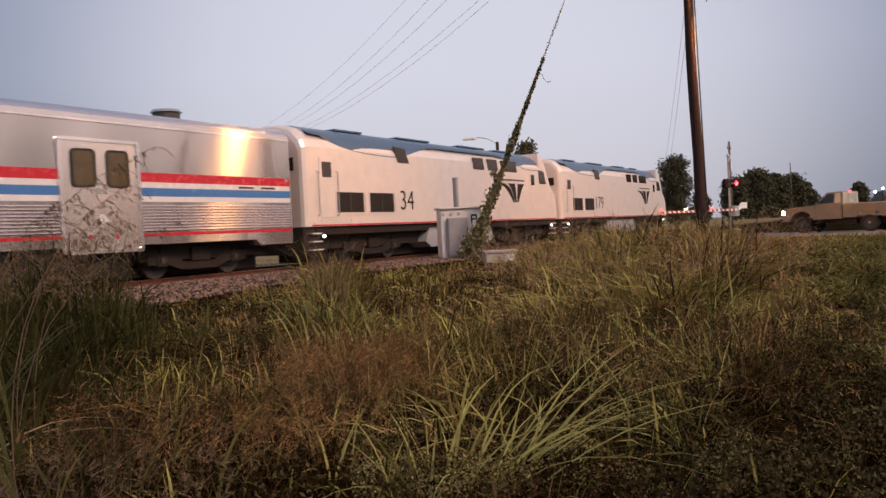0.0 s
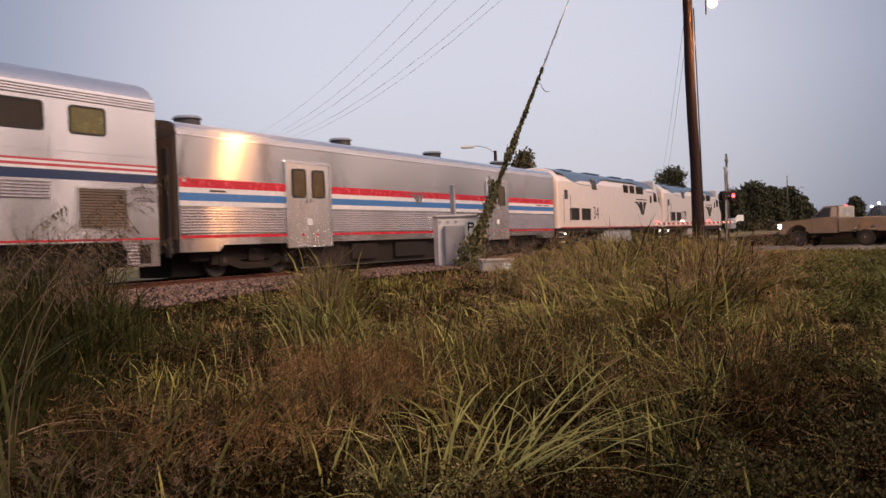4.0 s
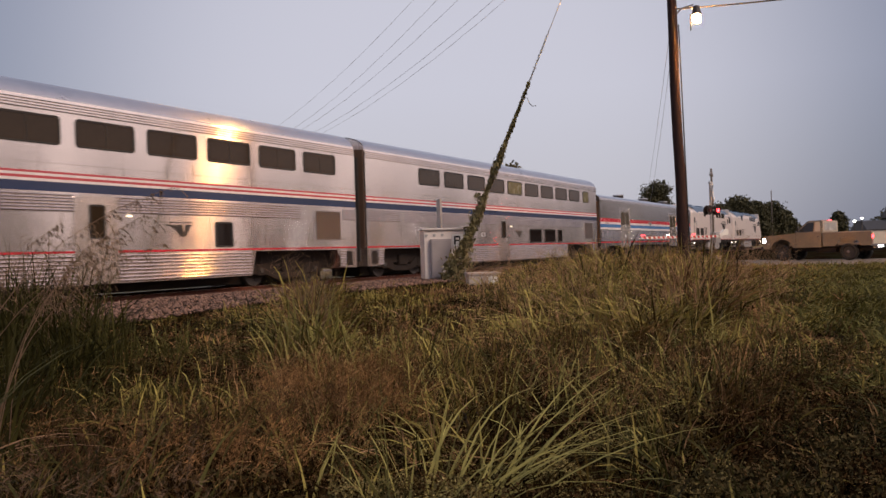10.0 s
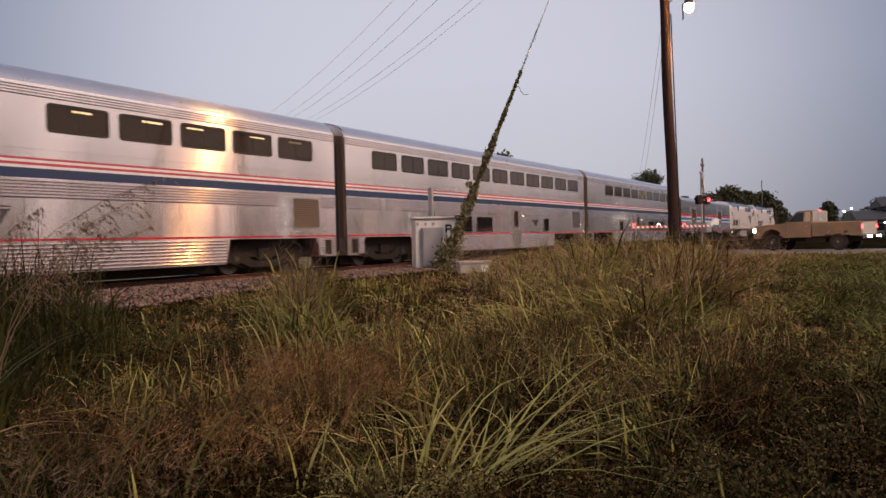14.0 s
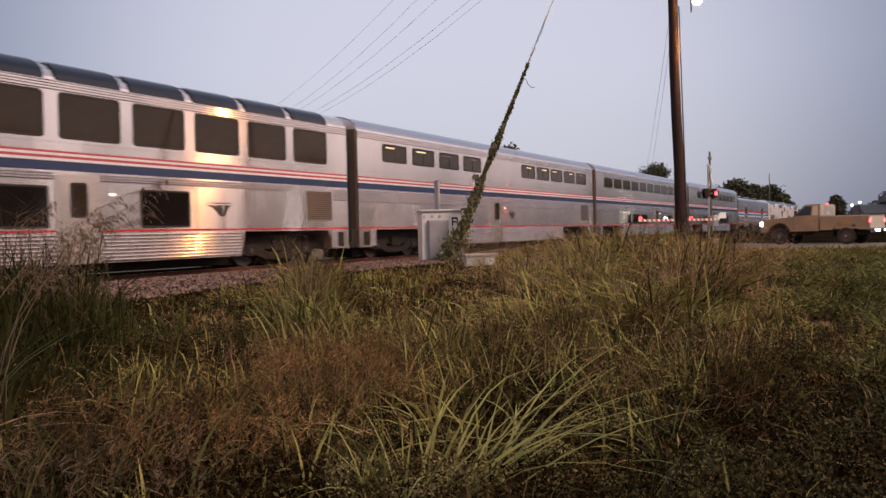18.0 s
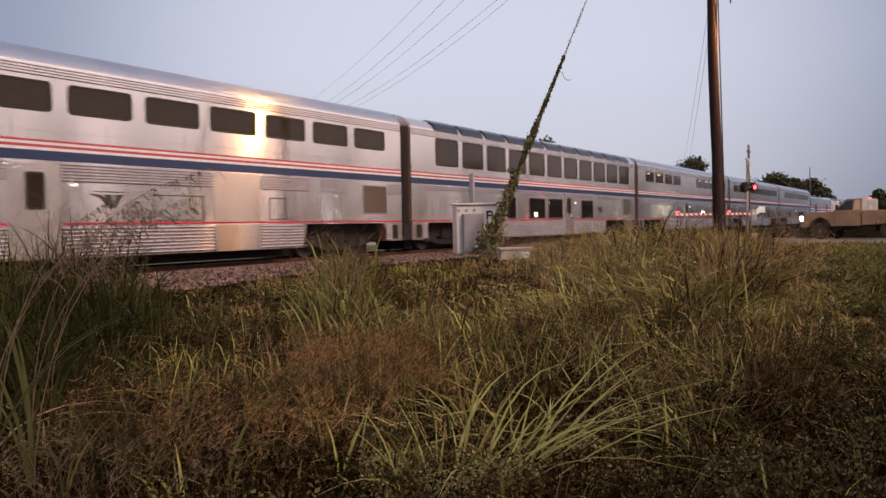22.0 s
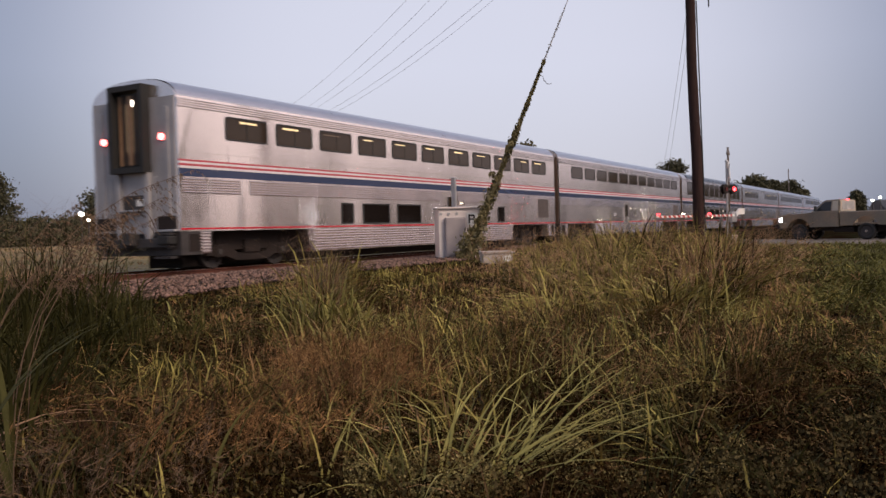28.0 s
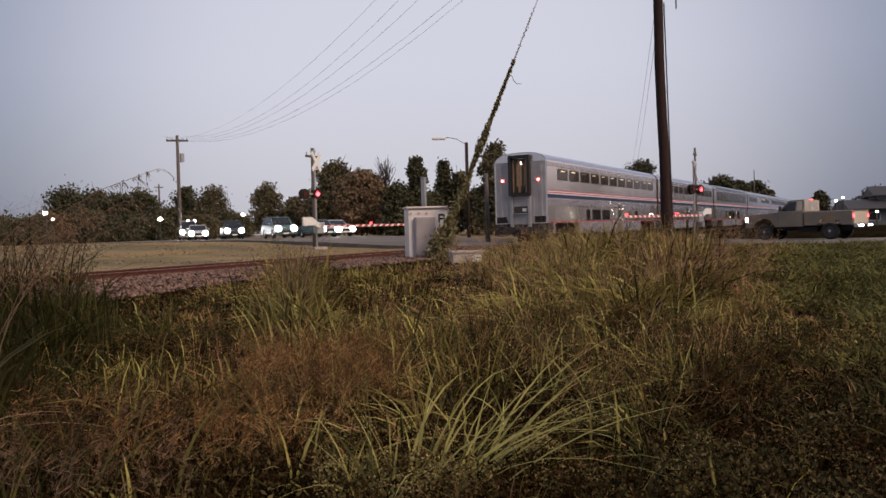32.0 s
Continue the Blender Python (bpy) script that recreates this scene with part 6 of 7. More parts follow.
# tall seed-headed grass close on the left
def plume(az, r, h, tilt, seed, curve=0.5):
    g = np.random.default_rng(seed)
    x, y = polar(az, r)
    ob = thing("seed_grass", pose(x, y, ground_z(x, y)), "tall dry grass stalk with a drooping brown seed plume", "grass", "tall seed grass")
    d = Vector((math.sin(radians(tilt)), math.cos(radians(tilt)), 0))
    pts = [d * (curve * h * t ** 2.2) + Vector((0, 0, h * (t - 0.22 * t ** 3))) for t in np.linspace(0, 1, 9)]
    part("stalk", path_tube(pts, [0.0035 - 0.00028 * k for k in range(9)], 5), PLUME, ob)
    vs, fs = [], []
    # drooping side branches set with hanging spikelets
    for k in range(22):
        t = 0.60 + 0.40 * k / 21
        i = min(7, int(t * 8))
        p = pts[i].lerp(pts[i + 1], t * 8 - i)
        L = (0.13 + 0.20 * (1 - t)) * (0.7 + 0.6 * g.random())
        a = g.random() * 6.283
        o = Vector((math.cos(a), math.sin(a), 0.5)) * 0.55 + d * 0.6
        prev = p
        for j in range(1, 7):
            u = j / 6
            q = p + o * L * u + Vector((0, 0, 0.25 * L * u - 0.9 * L * u * u))
            e = Vector((g.normal(), g.normal(), g.normal())).normalized() * 0.0028
            tris = [(prev - e, prev + e, q)]
            for m in range(3):
                f0 = prev.lerp(q, g.random())
                hang = Vector((g.normal() * 0.008, g.normal() * 0.008, -0.010 - 0.014 * g.random())) + d * 0.012
                w0 = Vector((g.normal(), g.normal(), 0)).normalized() * 0.0042
                tris.append((f0 - w0 * 0.5, f0 + w0 + hang * 0.5, f0 + hang))
            for tri in tris:
                fs.append((len(vs), len(vs) + 1, len(vs) + 2))
                vs.extend([tuple(c) for c in tri])
            prev = q
    raw("plume", np.array(vs), np.array(fs), PLUME, ob)
    for k in range(3):
        bm = bmesh.new()
        a = g.random() * 6.283
        prev = None
        for i in range(7):
            t = i / 6
            c = Vector((math.cos(a) * 0.35 * h * t ** 1.5, math.sin(a) * 0.35 * h * t ** 1.5, h * (0.75 * t - 0.32 * t * t)))
            e = Vector((-math.sin(a), math.cos(a), 0)) * (0.011 * (1 - t ** 2) + 0.0006)
            row = (bm.verts.new(c - e), bm.verts.new(c + e))
            if prev:
                bm.faces.new((prev[0], prev[1], row[1], row[0]))
            prev = row
        part("leaf_blade", bm, GRASS_DARK, ob, flat=False)
    return ob


pg = np.random.default_rng(77)
PLUMES = []
for i in range(7):
    az = 30.6 + 4.6 * pg.random()
    r = 4.4 + 2.0 * pg.random()
    h = 2.15 * (0.82 + 0.22 * pg.random())
    PLUMES.append(plume(az, r, h, 100 + 40 * pg.random(), 500 + i, 0.25 + 0.35 * pg.random()))


# ---------------- the train ----------------
# The body's coordinates: x forward, y to its left, z from the rail head; the side at y = -1.55 faces the lookout.
HALF = 1.55
WHEEL_R = 0.457


def bogie(parent, x, name="bogie"):
    """A four-wheeled truck: side frames, bolster, springs, axles and wheels."""
    bm = bmesh.new()
    for s in (-1, 1):
        y = s * 1.02
        prism([(-1.75, 0.36), (-1.75, 0.62), (-0.95, 0.66), (-0.55, 0.40), (0.55, 0.40), (0.95, 0.66), (1.75, 0.62), (1.75, 0.36), (1.05, 0.34), (0.62, 0.20), (-0.62, 0.20), (-1.05, 0.34)], "y", y - 0.07 * s, y + 0.07 * s, bm)
        box(-0.32, 0.32, y - 0.12, y + 0.12, 0.40, 0.78, 0.03, bm)
        for ax in (-1.3, 1.3):
            box(ax - 0.17, ax + 0.17, y - 0.10, y + 0.16, 0.30, 0.64, 0.03, bm)
            tube((ax - 0.0, y, 0.62), (ax, y, 0.86), 0.09, seg=8, bm=bm)
    box(-0.25, 0.25, -1.0, 1.0, 0.42, 0.72, 0.03, bm)
    b = part(name, bm, DARK, parent)
    b.location = (x, 0, 0)
    for ax in (-1.3, 1.3):
        bm = bmesh.new()
        for s in (-1, 1):
            tube((0, s * 0.70, 0), (0, s * 0.83, 0), WHEEL_R, WHEEL_R - 0.012, 24, bm)
            for k in range(5):
                a = k * 1.2566
                tube((0.26 * math.cos(a), s * 0.82, 0.26 * math.sin(a)), (0.26 * math.cos(a), s * 0.845, 0.26 * math.sin(a)), 0.045, seg=8, bm=bm)
        tube((0, -1.15, 0), (0, 1.15, 0), 0.08, seg=10, bm=bm)
        part("wheelset", bm, DARK_METAL, b, "worn steel wheels on an axle").location = (ax, 0, WHEEL_R)
    return b


def flute(z0, z1, x0, x1, parent, material, n, name="fluted_panel", proud=0.05, y=-HALF):
    """Corrugated side sheet: n rounded ribs between two heights, closed by its back and ends."""
    prof, h = [], (z1 - z0) / n
    for i in range(n):
        z = z0 + i * h
        for k, d in ((0.0, 0.004), (0.16, 0.004), (0.30, proud * 0.8), (0.55, proud), (0.80, proud * 0.8), (0.92, 0.004)):
            prof.append((y - d, z + k * h))
    prof.append((y - 0.004, z1))
    bm = sheet(prof, x0, x1)
    for x in (x0, x1):
        vs = [bm.verts.new((x, a, z)) for a, z in prof] + [bm.verts.new((x, y, z1)), bm.verts.new((x, y, z0))]
        bm.faces.new(vs)
    return part(name, bm, material, parent, flat=True)


def band(z0, z1, x0, x1, parent, material, name, proud=0.006, y=-HALF):
    """A painted strip that stands a little proud of the side."""
    return part(name, box(x0, x1, y - proud, y + 0.004, z0, z1), material, parent)


WINDOW_MESH = {}


def window(x, z, w, h, parent, pane=None, r=0.10, y=-HALF, split=False, frame_mat=None, name="window", proud=0.02, lit=False):
    """A car window: gasket with rounded corners and a dark pane set back in it."""
    key = (round(w, 3), round(h, 3), r, frame_mat.name if frame_mat else "", proud)
    o, i = rounded(w, h, r), rounded(w - 0.09, h - 0.09, max(0.02, r - 0.045))
    if key not in WINDOW_MESH:
        f = part("window_frame", ring(o, i, "y", -proud, 0.02), frame_mat or RUBBER, parent)
        p = part("pane", prism(rounded(w - 0.06, h - 0.06, max(0.02, r - 0.03)), "y", -0.006, 0.01), TINTED, f)
        WINDOW_MESH[key] = (f.data, p.data)
        f.location = (x, y, z)
    else:
        f = bpy.data.objects.new("window_frame", WINDOW_MESH[key][0])
        p = bpy.data.objects.new("pane", WINDOW_MESH[key][1])
        for o_ in (f, p):
            scene.collection.objects.link(o_)
        f.parent, p.parent, f.location = parent, f, (x, y, z)
    if pane:
        p.data = p.data.copy()
        p.data.materials.clear()
        p.data.materials.append(pane)
        p["label"] = "window pane in a tone of its own"
    if lit:
        # glowing strips on the pane's face imitate lamps along the cabin ceiling
        g = random.Random(round(x * 10))
        c = w * (g.random() - 0.5) * 0.35
        part("ceiling_light", box(c - w * (0.16 + 0.14 * g.random()), c + w * (0.10 + 0.12 * g.random()), -0.010, -0.004, h * 0.27, h * (0.31 + 0.05 * g.random()), 0.004), STRIP_GLOW if g.random() < 0.7 else CABIN_GLOW, f, "glowing strip on the pane, for the lit cabin ceiling")
    if split:
        part("mullion", box(-0.018, 0.018, -0.012, 0.0, -h / 2 + 0.04, h / 2 - 0.04), RUBBER, f)
    return f


def arrow_logo(x, z, size, parent, material, y=-HALF - 0.012, wide=1.3):
    """Three curved bands that sweep down from a flat top to the front foot, a plain shape."""
    for x0, f, bend in ((-1.05, -0.02, 0.50), (-0.36, 0.11, 0.62), (0.33, 0.24, 0.85)):
        left, right = [], []
        for i in range(6):
            t = i / 5
            c = x0 + (f - x0) * t ** bend
            left.append((x + c * size * wide, z + (0.45 - 1.0 * t) * size))
            right.append((x + (c + 0.47 - 0.38 * t ** 0.7) * size * wide, z + (0.45 - 1.0 * t) * size))
        part("emblem_bar", prism(left + right[::-1], "y", y, y + 0.008), material, parent)
    part("emblem_bar", box(x - 0.75 * size * wide, x + 0.80 * size * wide, y, y + 0.008, z + 0.60 * size, z + 0.67 * size), material, parent)


def louvre(x0, x1, z0, z1, parent, n=12, y=-HALF):
    """A dark louvred grille: a frame and its blades."""
    g = part("louvre_frame", ring([(x0, z0), (x1, z0), (x1, z1), (x0, z1)], [(x0 + .04, z0 + .04), (x1 - .04, z0 + .04), (x1 - .04, z1 - .04), (x0 + .04, z1 - .04)], "y", y - 0.03, y + 0.01), STEEL_FLUTED, parent)
    part("louvre_back", box(x0 + .03, x1 - .03, y - 0.006, y + 0.004, z0 + .03, z1 - .03), DARK, g)
    h = (z1 - z0 - 0.08) / n
    for i in range(n):
        z = z0 + 0.04 + i * h
        part("blade", prism([(y - 0.028, z), (y - 0.022, z), (y - 0.006, z + h * 0.75), (y - 0.012, z + h * 0.75)], "x", x0 + .04, x1 - .04), LOUVRE, g)
    return g


def body_outline(crown, shoulder, half=HALF, z0=0.95, bow=0.0, n=14):
    """Half-round roofed section of a car as a closed (y, z) outline; a superellipse makes the roof's shoulders."""
    pts = [(half, z0), (half, shoulder)]
    for i in range(1, n):
        a = math.pi * i / n
        c, s = math.cos(a), math.sin(a)
        pts.append((half * math.copysign(abs(c) ** 0.75, c), shoulder + (crown - shoulder) * abs(s) ** 0.75))
    pts += [(-half, shoulder), (-half, z0)]
    return pts


def end_wall_detail(ob, x, s, top, tail=False):
    """What shows on a car's end: door frame with diaphragm, steps and coupler. s: +1 at the front, -1 at the back."""
    y0 = 0.62 if top > 4.5 else 0.55
    base = 2.55 if top > 4.5 else 1.15
    hi = (4.78 if tail else 4.62) if top > 4.5 else 3.75
    o = [(-y0, base), (y0, base), (y0, hi), (-y0, hi)]
    i = [(-y0 + .14, base + .14), (y0 - .14, base + .14), (y0 - .14, hi - .14), (-y0 + .14, hi - .14)]
    part("diaphragm", ring(o, i, "x", min(x, x + s * 0.28), max(x, x + s * 0.28)), RUBBER if tail else DIAPHRAGM, ob, "black rubber diaphragm" if tail else "brown dusty diaphragm")
    part("end_sheet", box(min(x, x + s * .02), max(x, x + s * .02), -1.46, 1.46, 1.05, top - 0.5), END_GREY if tail else DIAPHRAGM, ob)
    d = part("end_door", box(min(x, x + s * .05), max(x, x + s * .05), -0.42, 0.42, base + .14, hi - .18, 0.01), DARK_METAL, ob)
    part("door_window", box(min(x + s * .045, x + s * .07), max(x + s * .045, x + s * .07), -0.27, 0.27, hi - (1.7 if tail else 1.05), hi - 0.45, 0.01), CABIN_GLOW if tail else TINTED, d)
    if tail:
        part("vestibule_lamp", box(x + s * .06, x + s * .09, -0.12, -0.02, hi - .52, hi - .36) if s > 0 else box(x - .09, x - .06, -0.12, -0.02, hi - .52, hi - .36), PEARL, d, "lit lamp in the end door")
    c = bmesh.new()
    box(min(x, x + s * 0.32), max(x, x + s * 0.32), -0.13, 0.13, 0.72, 0.98, 0.03, c)
    box(min(x + s * .2, x + s * 0.38), max(x + s * .2, x + s * 0.38), -0.2, 0.2, 0.68, 1.02, 0.04, c)
    part("coupler", c, DARK_METAL, ob)
    for y in (-0.9, 0.9):
        part("hose", path_tube([(x, y * .6, 1.0), (x + s * .15, y * .58, 0.7), (x + s * .22, y * .5, 0.55), (x + s * .3, y * .42, 0.62)], 0.03, 6), RUBBER, ob)
    if tail:
        lo, hi_ = min(x, x + s * .06), max(x, x + s * .06)
        for y in (-1.05, 1.05):
            r = part("tail_lamp", tube((x, y, 3.42), (x + s * 0.09, y, 3.42), 0.085, seg=14), TAIL_GLOW, ob, "lit red marker lamp")
            part("lamp_bezel", tube((x, y, 3.42), (x + s * 0.05, y, 3.42), 0.12, seg=16), DARK_METAL, r)
        # two upright posts carry the diaphragm, with a plate and a tread between them
        for y in (-0.52, 0.52):
            part("collision_post", box(min(x, x + s * .14), max(x, x + s * .14), y - 0.09, y + 0.09, 0.75, base + 0.05, 0.02), END_GREY, ob)
        part("tread_plate", box(min(x, x + s * .24), max(x, x + s * .24), -0.40, 0.40, 1.56, 1.60, 0.008), GALV, ob)
        part("kick_panel", box(lo, hi_, -0.40, 0.40, 1.62, 1.98, 0.01), DARK_METAL, ob)
        part("lower_panel", box(lo, hi_, -0.40, 0.40, 0.98, 1.54, 0.01), END_GREY, ob)
        part("number_plate", box(min(x + s * .05, x + s * .08), max(x + s * .05, x + s * .08), -0.34, -0.10, 1.70, 1.88), SIGN_WHITE, ob)
        # inside the diaphragm: folding panels and door jambs, dull brown and tan
        for y, w, m in ((-0.36, 0.09, CORRIDOR_TAN), (-0.18, 0.12, CORRIDOR_BROWN), (0.02, 0.16, CORRIDOR_TAN), (0.24, 0.10, CORRIDOR_BROWN), (0.38, 0.08, CORRIDOR_TAN)):
            part("corridor_panel", box(min(x + s * .06, x + s * .10), max(x + s * .06, x + s * .10), y - w / 2, y + w / 2, base + 0.20, hi - 0.24, 0.01), m, d)
        for y in (-0.80, 0.80):
            part("grab_rail", path_tube([(x, y, 1.2), (x + s * .1, y, 1.25), (x + s * .1, y, 2.4), (x, y, 2.45)], 0.016, 6), GALV, ob)
        part("bumper_beam", box(min(x, x + s * .2), max(x, x + s * .2), -1.35, 1.35, 0.62, 0.86, 0.02), DARK_METAL, ob)
        for y in (-1.12, 1.12):
            w = part("step_well", box(lo, hi_, y - 0.32, y + 0.32, 1.08, 1.42, 0.01), DARK, ob, "dark corner step opening")
            part("step_lip", box(min(x, x + s * .16), max(x, x + s * .16), y - 0.34, y + 0.34, 1.02, 1.08, 0.01), GALV, w)
            for z in (0.35, 0.95):
                part("step", box(min(x, x + s * .22), max(x, x + s * .22), y - 0.28, y + 0.28, z, z + 0.05), DARK_METAL, ob)
            part("buffer_pad", box(min(x, x + s * .30), max(x, x + s * .30), y - 0.30, y + 0.10, 0.70, 0.92, 0.03), RUBBER, ob)
    # posts between cars are darker, imitating the shade in the gap
    for y in (-1.18, 1.18):
        part("corner_post", box(min(x, x + s * .05), max(x, x + s * .05), y - .09, y + .09, 0.6, top - 0.75, 0.02), END_GREY if tail else DARK_METAL, ob)


SL_LEN = 25.25


def superliner(label, uppers, lowers, door, logo, louvre_at=(0.92, 2.32), lounge=False, tail=False, extras=(), split=False, lit=False, blank=None):
    """A two-storey stainless car. Places along it are metres back from its front end; blank: a smooth stretch without fluting."""
    ob = thing("passenger_car", pose(0, 0, 0), label, "railway car", "cars of the train")
    L = SL_LEN / 2
    at = lambda d: L - d
    body = part("body", prism(body_outline(4.93, 4.20, z0=1.02), "x", -L, L), STEEL, ob, flat=True)
    # belly between the bogies, sloped at its ends
    part("belly", prism([(-L + 5.1, 1.03), (-L + 5.3, 0.34), (L - 5.3, 0.34), (L - 5.1, 1.03)], "y", -HALF + 0.01, HALF - 0.01), STEEL_FLUTED, ob)
    for s in (-1, 1):
        # the tail's rear skirt is dark in place of an open, shaded gap
        part("end_skirt", prism([(s * L, 1.03), (s * L, 0.42), (s * (L - 0.75), 0.42), (s * (L - 1.15), 1.03)], "y", -HALF + 0.005, HALF - 0.005), DARK_METAL if tail and s < 0 else STEEL_FLUTED, ob)
        part("step_well", box(min(s * (L - .28), s * (L - .62)), max(s * (L - .28), s * (L - .62)), -HALF - 0.006, -HALF + 0.02, 0.5, 0.95), DARK, ob)
        bogie(ob, s * (L - 3.1))
        # added dark box that hides the bright field behind the bogie
        part("brake_rigging", box(s * (L - 3.1) - 2.2, s * (L - 3.1) + 2.3, -0.62, 0.62, 0.06, 0.80, 0.03), DARK, ob)
        part("underframe", box(min(s * (L - 5.2), s * (L - 0.9)), max(s * (L - 5.2), s * (L - 0.9)), -1.05, 1.05, 0.50, 1.02), DARK, ob)
    # added dark box in place of the shade under the floor
    part("underfloor_gear", box(-L + 5.2, L - 5.2, -0.9, 0.9, 0.10, 0.36, 0.02), DARK, ob)
    # roof sheet over the crown, with the fluted gutter under it
    roof_pts = [p for p in body_outline(4.95, 4.26, half=HALF - 0.02, z0=4.26)][1:-1]
    if not lounge:
        part("roof", sheet([(a, b) for a, b in roof_pts], -L + 0.05, L - 0.05), STEEL_ROOF, ob, flat=False)
    flute(4.14, 4.38, -L + 0.02, L - 0.02, ob, STEEL, 4, "gutter_ribs", 0.03)
    # stripes
    band(2.79, 2.84, -L + .01, L - .01, ob, SALMON, "stripe")
    band(2.735, 2.79, -L + .01, L - .01, ob, WHITE, "stripe")
    band(2.675, 2.735, -L + .01, L - .01, ob, SALMON, "stripe")
    band(2.615, 2.675, -L + .01, L - .01, ob, WHITE, "stripe")
    band(2.41, 2.615, -L + .01, L - .01, ob, NAVY, "stripe")
    # fluting under the stripes, interrupted by the door, and along the belly
    d0, d1 = door - 0.62, door + 0.62
    lo = 2.20 if lounge else 1.97
    if blank:
        for p0, p1 in ((d0, blank[1] + 0.08), (blank[0] - 0.08, 5.0), (4.4, 3.2)):
            flute(lo, 2.37, at(p0), at(p1), ob, STEEL_FLUTED, 6)
        mid, wide = at((blank[0] + blank[1]) / 2), blank[1] - blank[0]
        f = part("service_door", prism(rounded(wide, 1.28, 0.03), "y", -0.022, 0.0), DOOR_STEEL, ob, "smooth steel service door")
        f.location = (mid, -HALF, 1.74)
        f = part("lower_panel", prism(rounded(wide, 0.68, 0.02), "y", -0.058, 0.0), BAG_STEEL, ob, "dull smooth panel under the service door")
        f.location = (mid, -HALF, 0.69)
    else:
        flute(lo, 2.37, at(d0), L - 3.0, ob, STEEL_FLUTED, 3 if lounge else 6)
    if lounge:
        flute(lo, 2.37, -L + 0.9, at(d1), ob, STEEL_FLUTED, 3)
    else:
        for p0, p1 in ((-L + 0.06, -L + 0.95), (-L + 1.1, -L + 2.2), (-L + 2.6, at(d1))):
            flute(lo, 2.37, p0, p1, ob, STEEL_FLUTED, 6)
    flute(1.97, 2.33, L - 0.75, L - 0.05, ob, STEEL_FLUTED, 6)
    for x0, x1 in ((at(d0), L - 5.35), (-L + 5.35, at(d1))):
        flute(0.36, 1.02, x0, x1, ob, STEEL_FLUTED, 8)
        band(1.06, 1.105, x0, x1, ob, RED, "stripe", 0.008)
    for x0, x1 in ((L - 5.3, L - 0.02), (-L + 0.02, -L + 5.3)):
        band(1.06, 1.105, x0, x1, ob, RED, "stripe", 0.008)
    for s in (-1, 1):
        a, b = sorted((s * (L - 0.66), s * (L - 1.0)))
        flute(0.45, 1.0, a, b, ob, STEEL_FLUTED, 7)
    # windows
    for d in uppers:
        d, w, pane = d if isinstance(d, tuple) else (d, 1.68, None)
        zc, h = (3.62, 1.02) if lounge else (3.74, 0.64)
        window(at(d), zc, w, h, ob, pane, 0.10, split=split and w > 1.2, lit=lit)
    for d, w in lowers:
        window(at(d), 1.61 if lounge else 1.49, w, 0.92 if lounge else 0.68, ob, LOWER_PANE, 0.06)
    if lounge:
        # glowing patches on the lower pane stand in for lamps inside
        part("cabin_lamp", box(at(14.62) - 0.16, at(14.62) + 0.16, -HALF - 0.012, -HALF - 0.006, 1.24, 1.42, 0.002), WINDOW_LAMP, ob, "warm lamp seen in the lower window")
        part("cabin_lamp", box(at(13.05) - 0.05, at(13.05) + 0.05, -HALF - 0.012, -HALF - 0.006, 1.86, 1.92, 0.002), WINDOW_LAMP, ob, "warm lamp seen in the lower window")
    # side door with its own small window
    dr = part("side_door", prism(rounded(1.22, 1.98, 0.07), "y", -0.02, 0.02), DOOR_STEEL, ob)
    dr.location = (at(door), -HALF, 1.35)
    part("door_leaf", prism(rounded(0.86, 1.80, 0.05), "y", -0.032, -0.018), DOOR_STEEL, dr)
    window(0, 0.42, 0.44, 0.78, dr, None, 0.07, y=-0.032)
    part("door_handle", box(0.28, 0.32, -0.06, -0.03, -0.12, 0.02, 0.006), GALV, dr)
    m = part("door_marker", box(-0.05, 0.05, -0.03, 0.02, -0.022, 0.022), STEP_GLOW, ob, "small lit step light")
    m.location = (at(door - 0.95), -HALF, 1.92)
    arrow_logo(at(logo), 1.60, 0.30, ob, DARK_METAL, wide=1.7)
    louvre(at(louvre_at[1]), at(louvre_at[0]), 1.30, 2.27, ob, 14)
    for d, w, z, h in extras:
        f = part("hatch", ring(rounded(w, h, 0.03), rounded(w - .05, h - .05, 0.02), "y", -0.012, 0.0), LOUVRE if h > 0.3 else WHITE, ob)
        f.location = (at(d), -HALF, z)
    # joints between the side sheets
    for k in range(10):
        d = 2.4 + 2.28 * k
        if abs(d - door) > 0.8:
            part("panel_seam", box(at(d) - 0.006, at(d) + 0.006, -HALF - 0.003, -HALF + 0.01, 1.12, lo), LOUVRE, ob)
        part("panel_seam", box(at(d + 0.55) - 0.005, at(d + 0.55) + 0.005, -HALF - 0.003, -HALF + 0.01, 2.84, 3.28 if not lounge else 3.05), LOUVRE, ob)
    part("panel_seam", box(-L + 0.01, L - 0.01, -HALF - 0.004, -HALF + 0.01, 3.02, 3.03), BAG_STEEL, ob)
    # skylights of the lounge
    if lounge:
        sky = [(-(HALF + 0.0) * c, z) for c, z in ((1.0, 4.36), (0.985, 4.48), (0.94, 4.60), (0.85, 4.73), (0.70, 4.83), (0.5, 4.90))]
        for k in range(11):
            x = at(1.98 + 2.07 * k)
            part("skylight", sheet([(a - 0.012, z + 0.012) for a, z in sky], x - 0.88, x + 0.88), SKY_GLASS, ob, "dark curved roof window", flat=False)
        rest = [(a, b) for a, b in roof_pts if a > -0.4]
        part("roof", sheet(rest, -L + 0.05, L - 0.05), STEEL_ROOF, ob, flat=False)
    end_wall_detail(ob, -L, -1, 4.93, tail)
    end_wall_detail(ob, L, 1, 4.93)
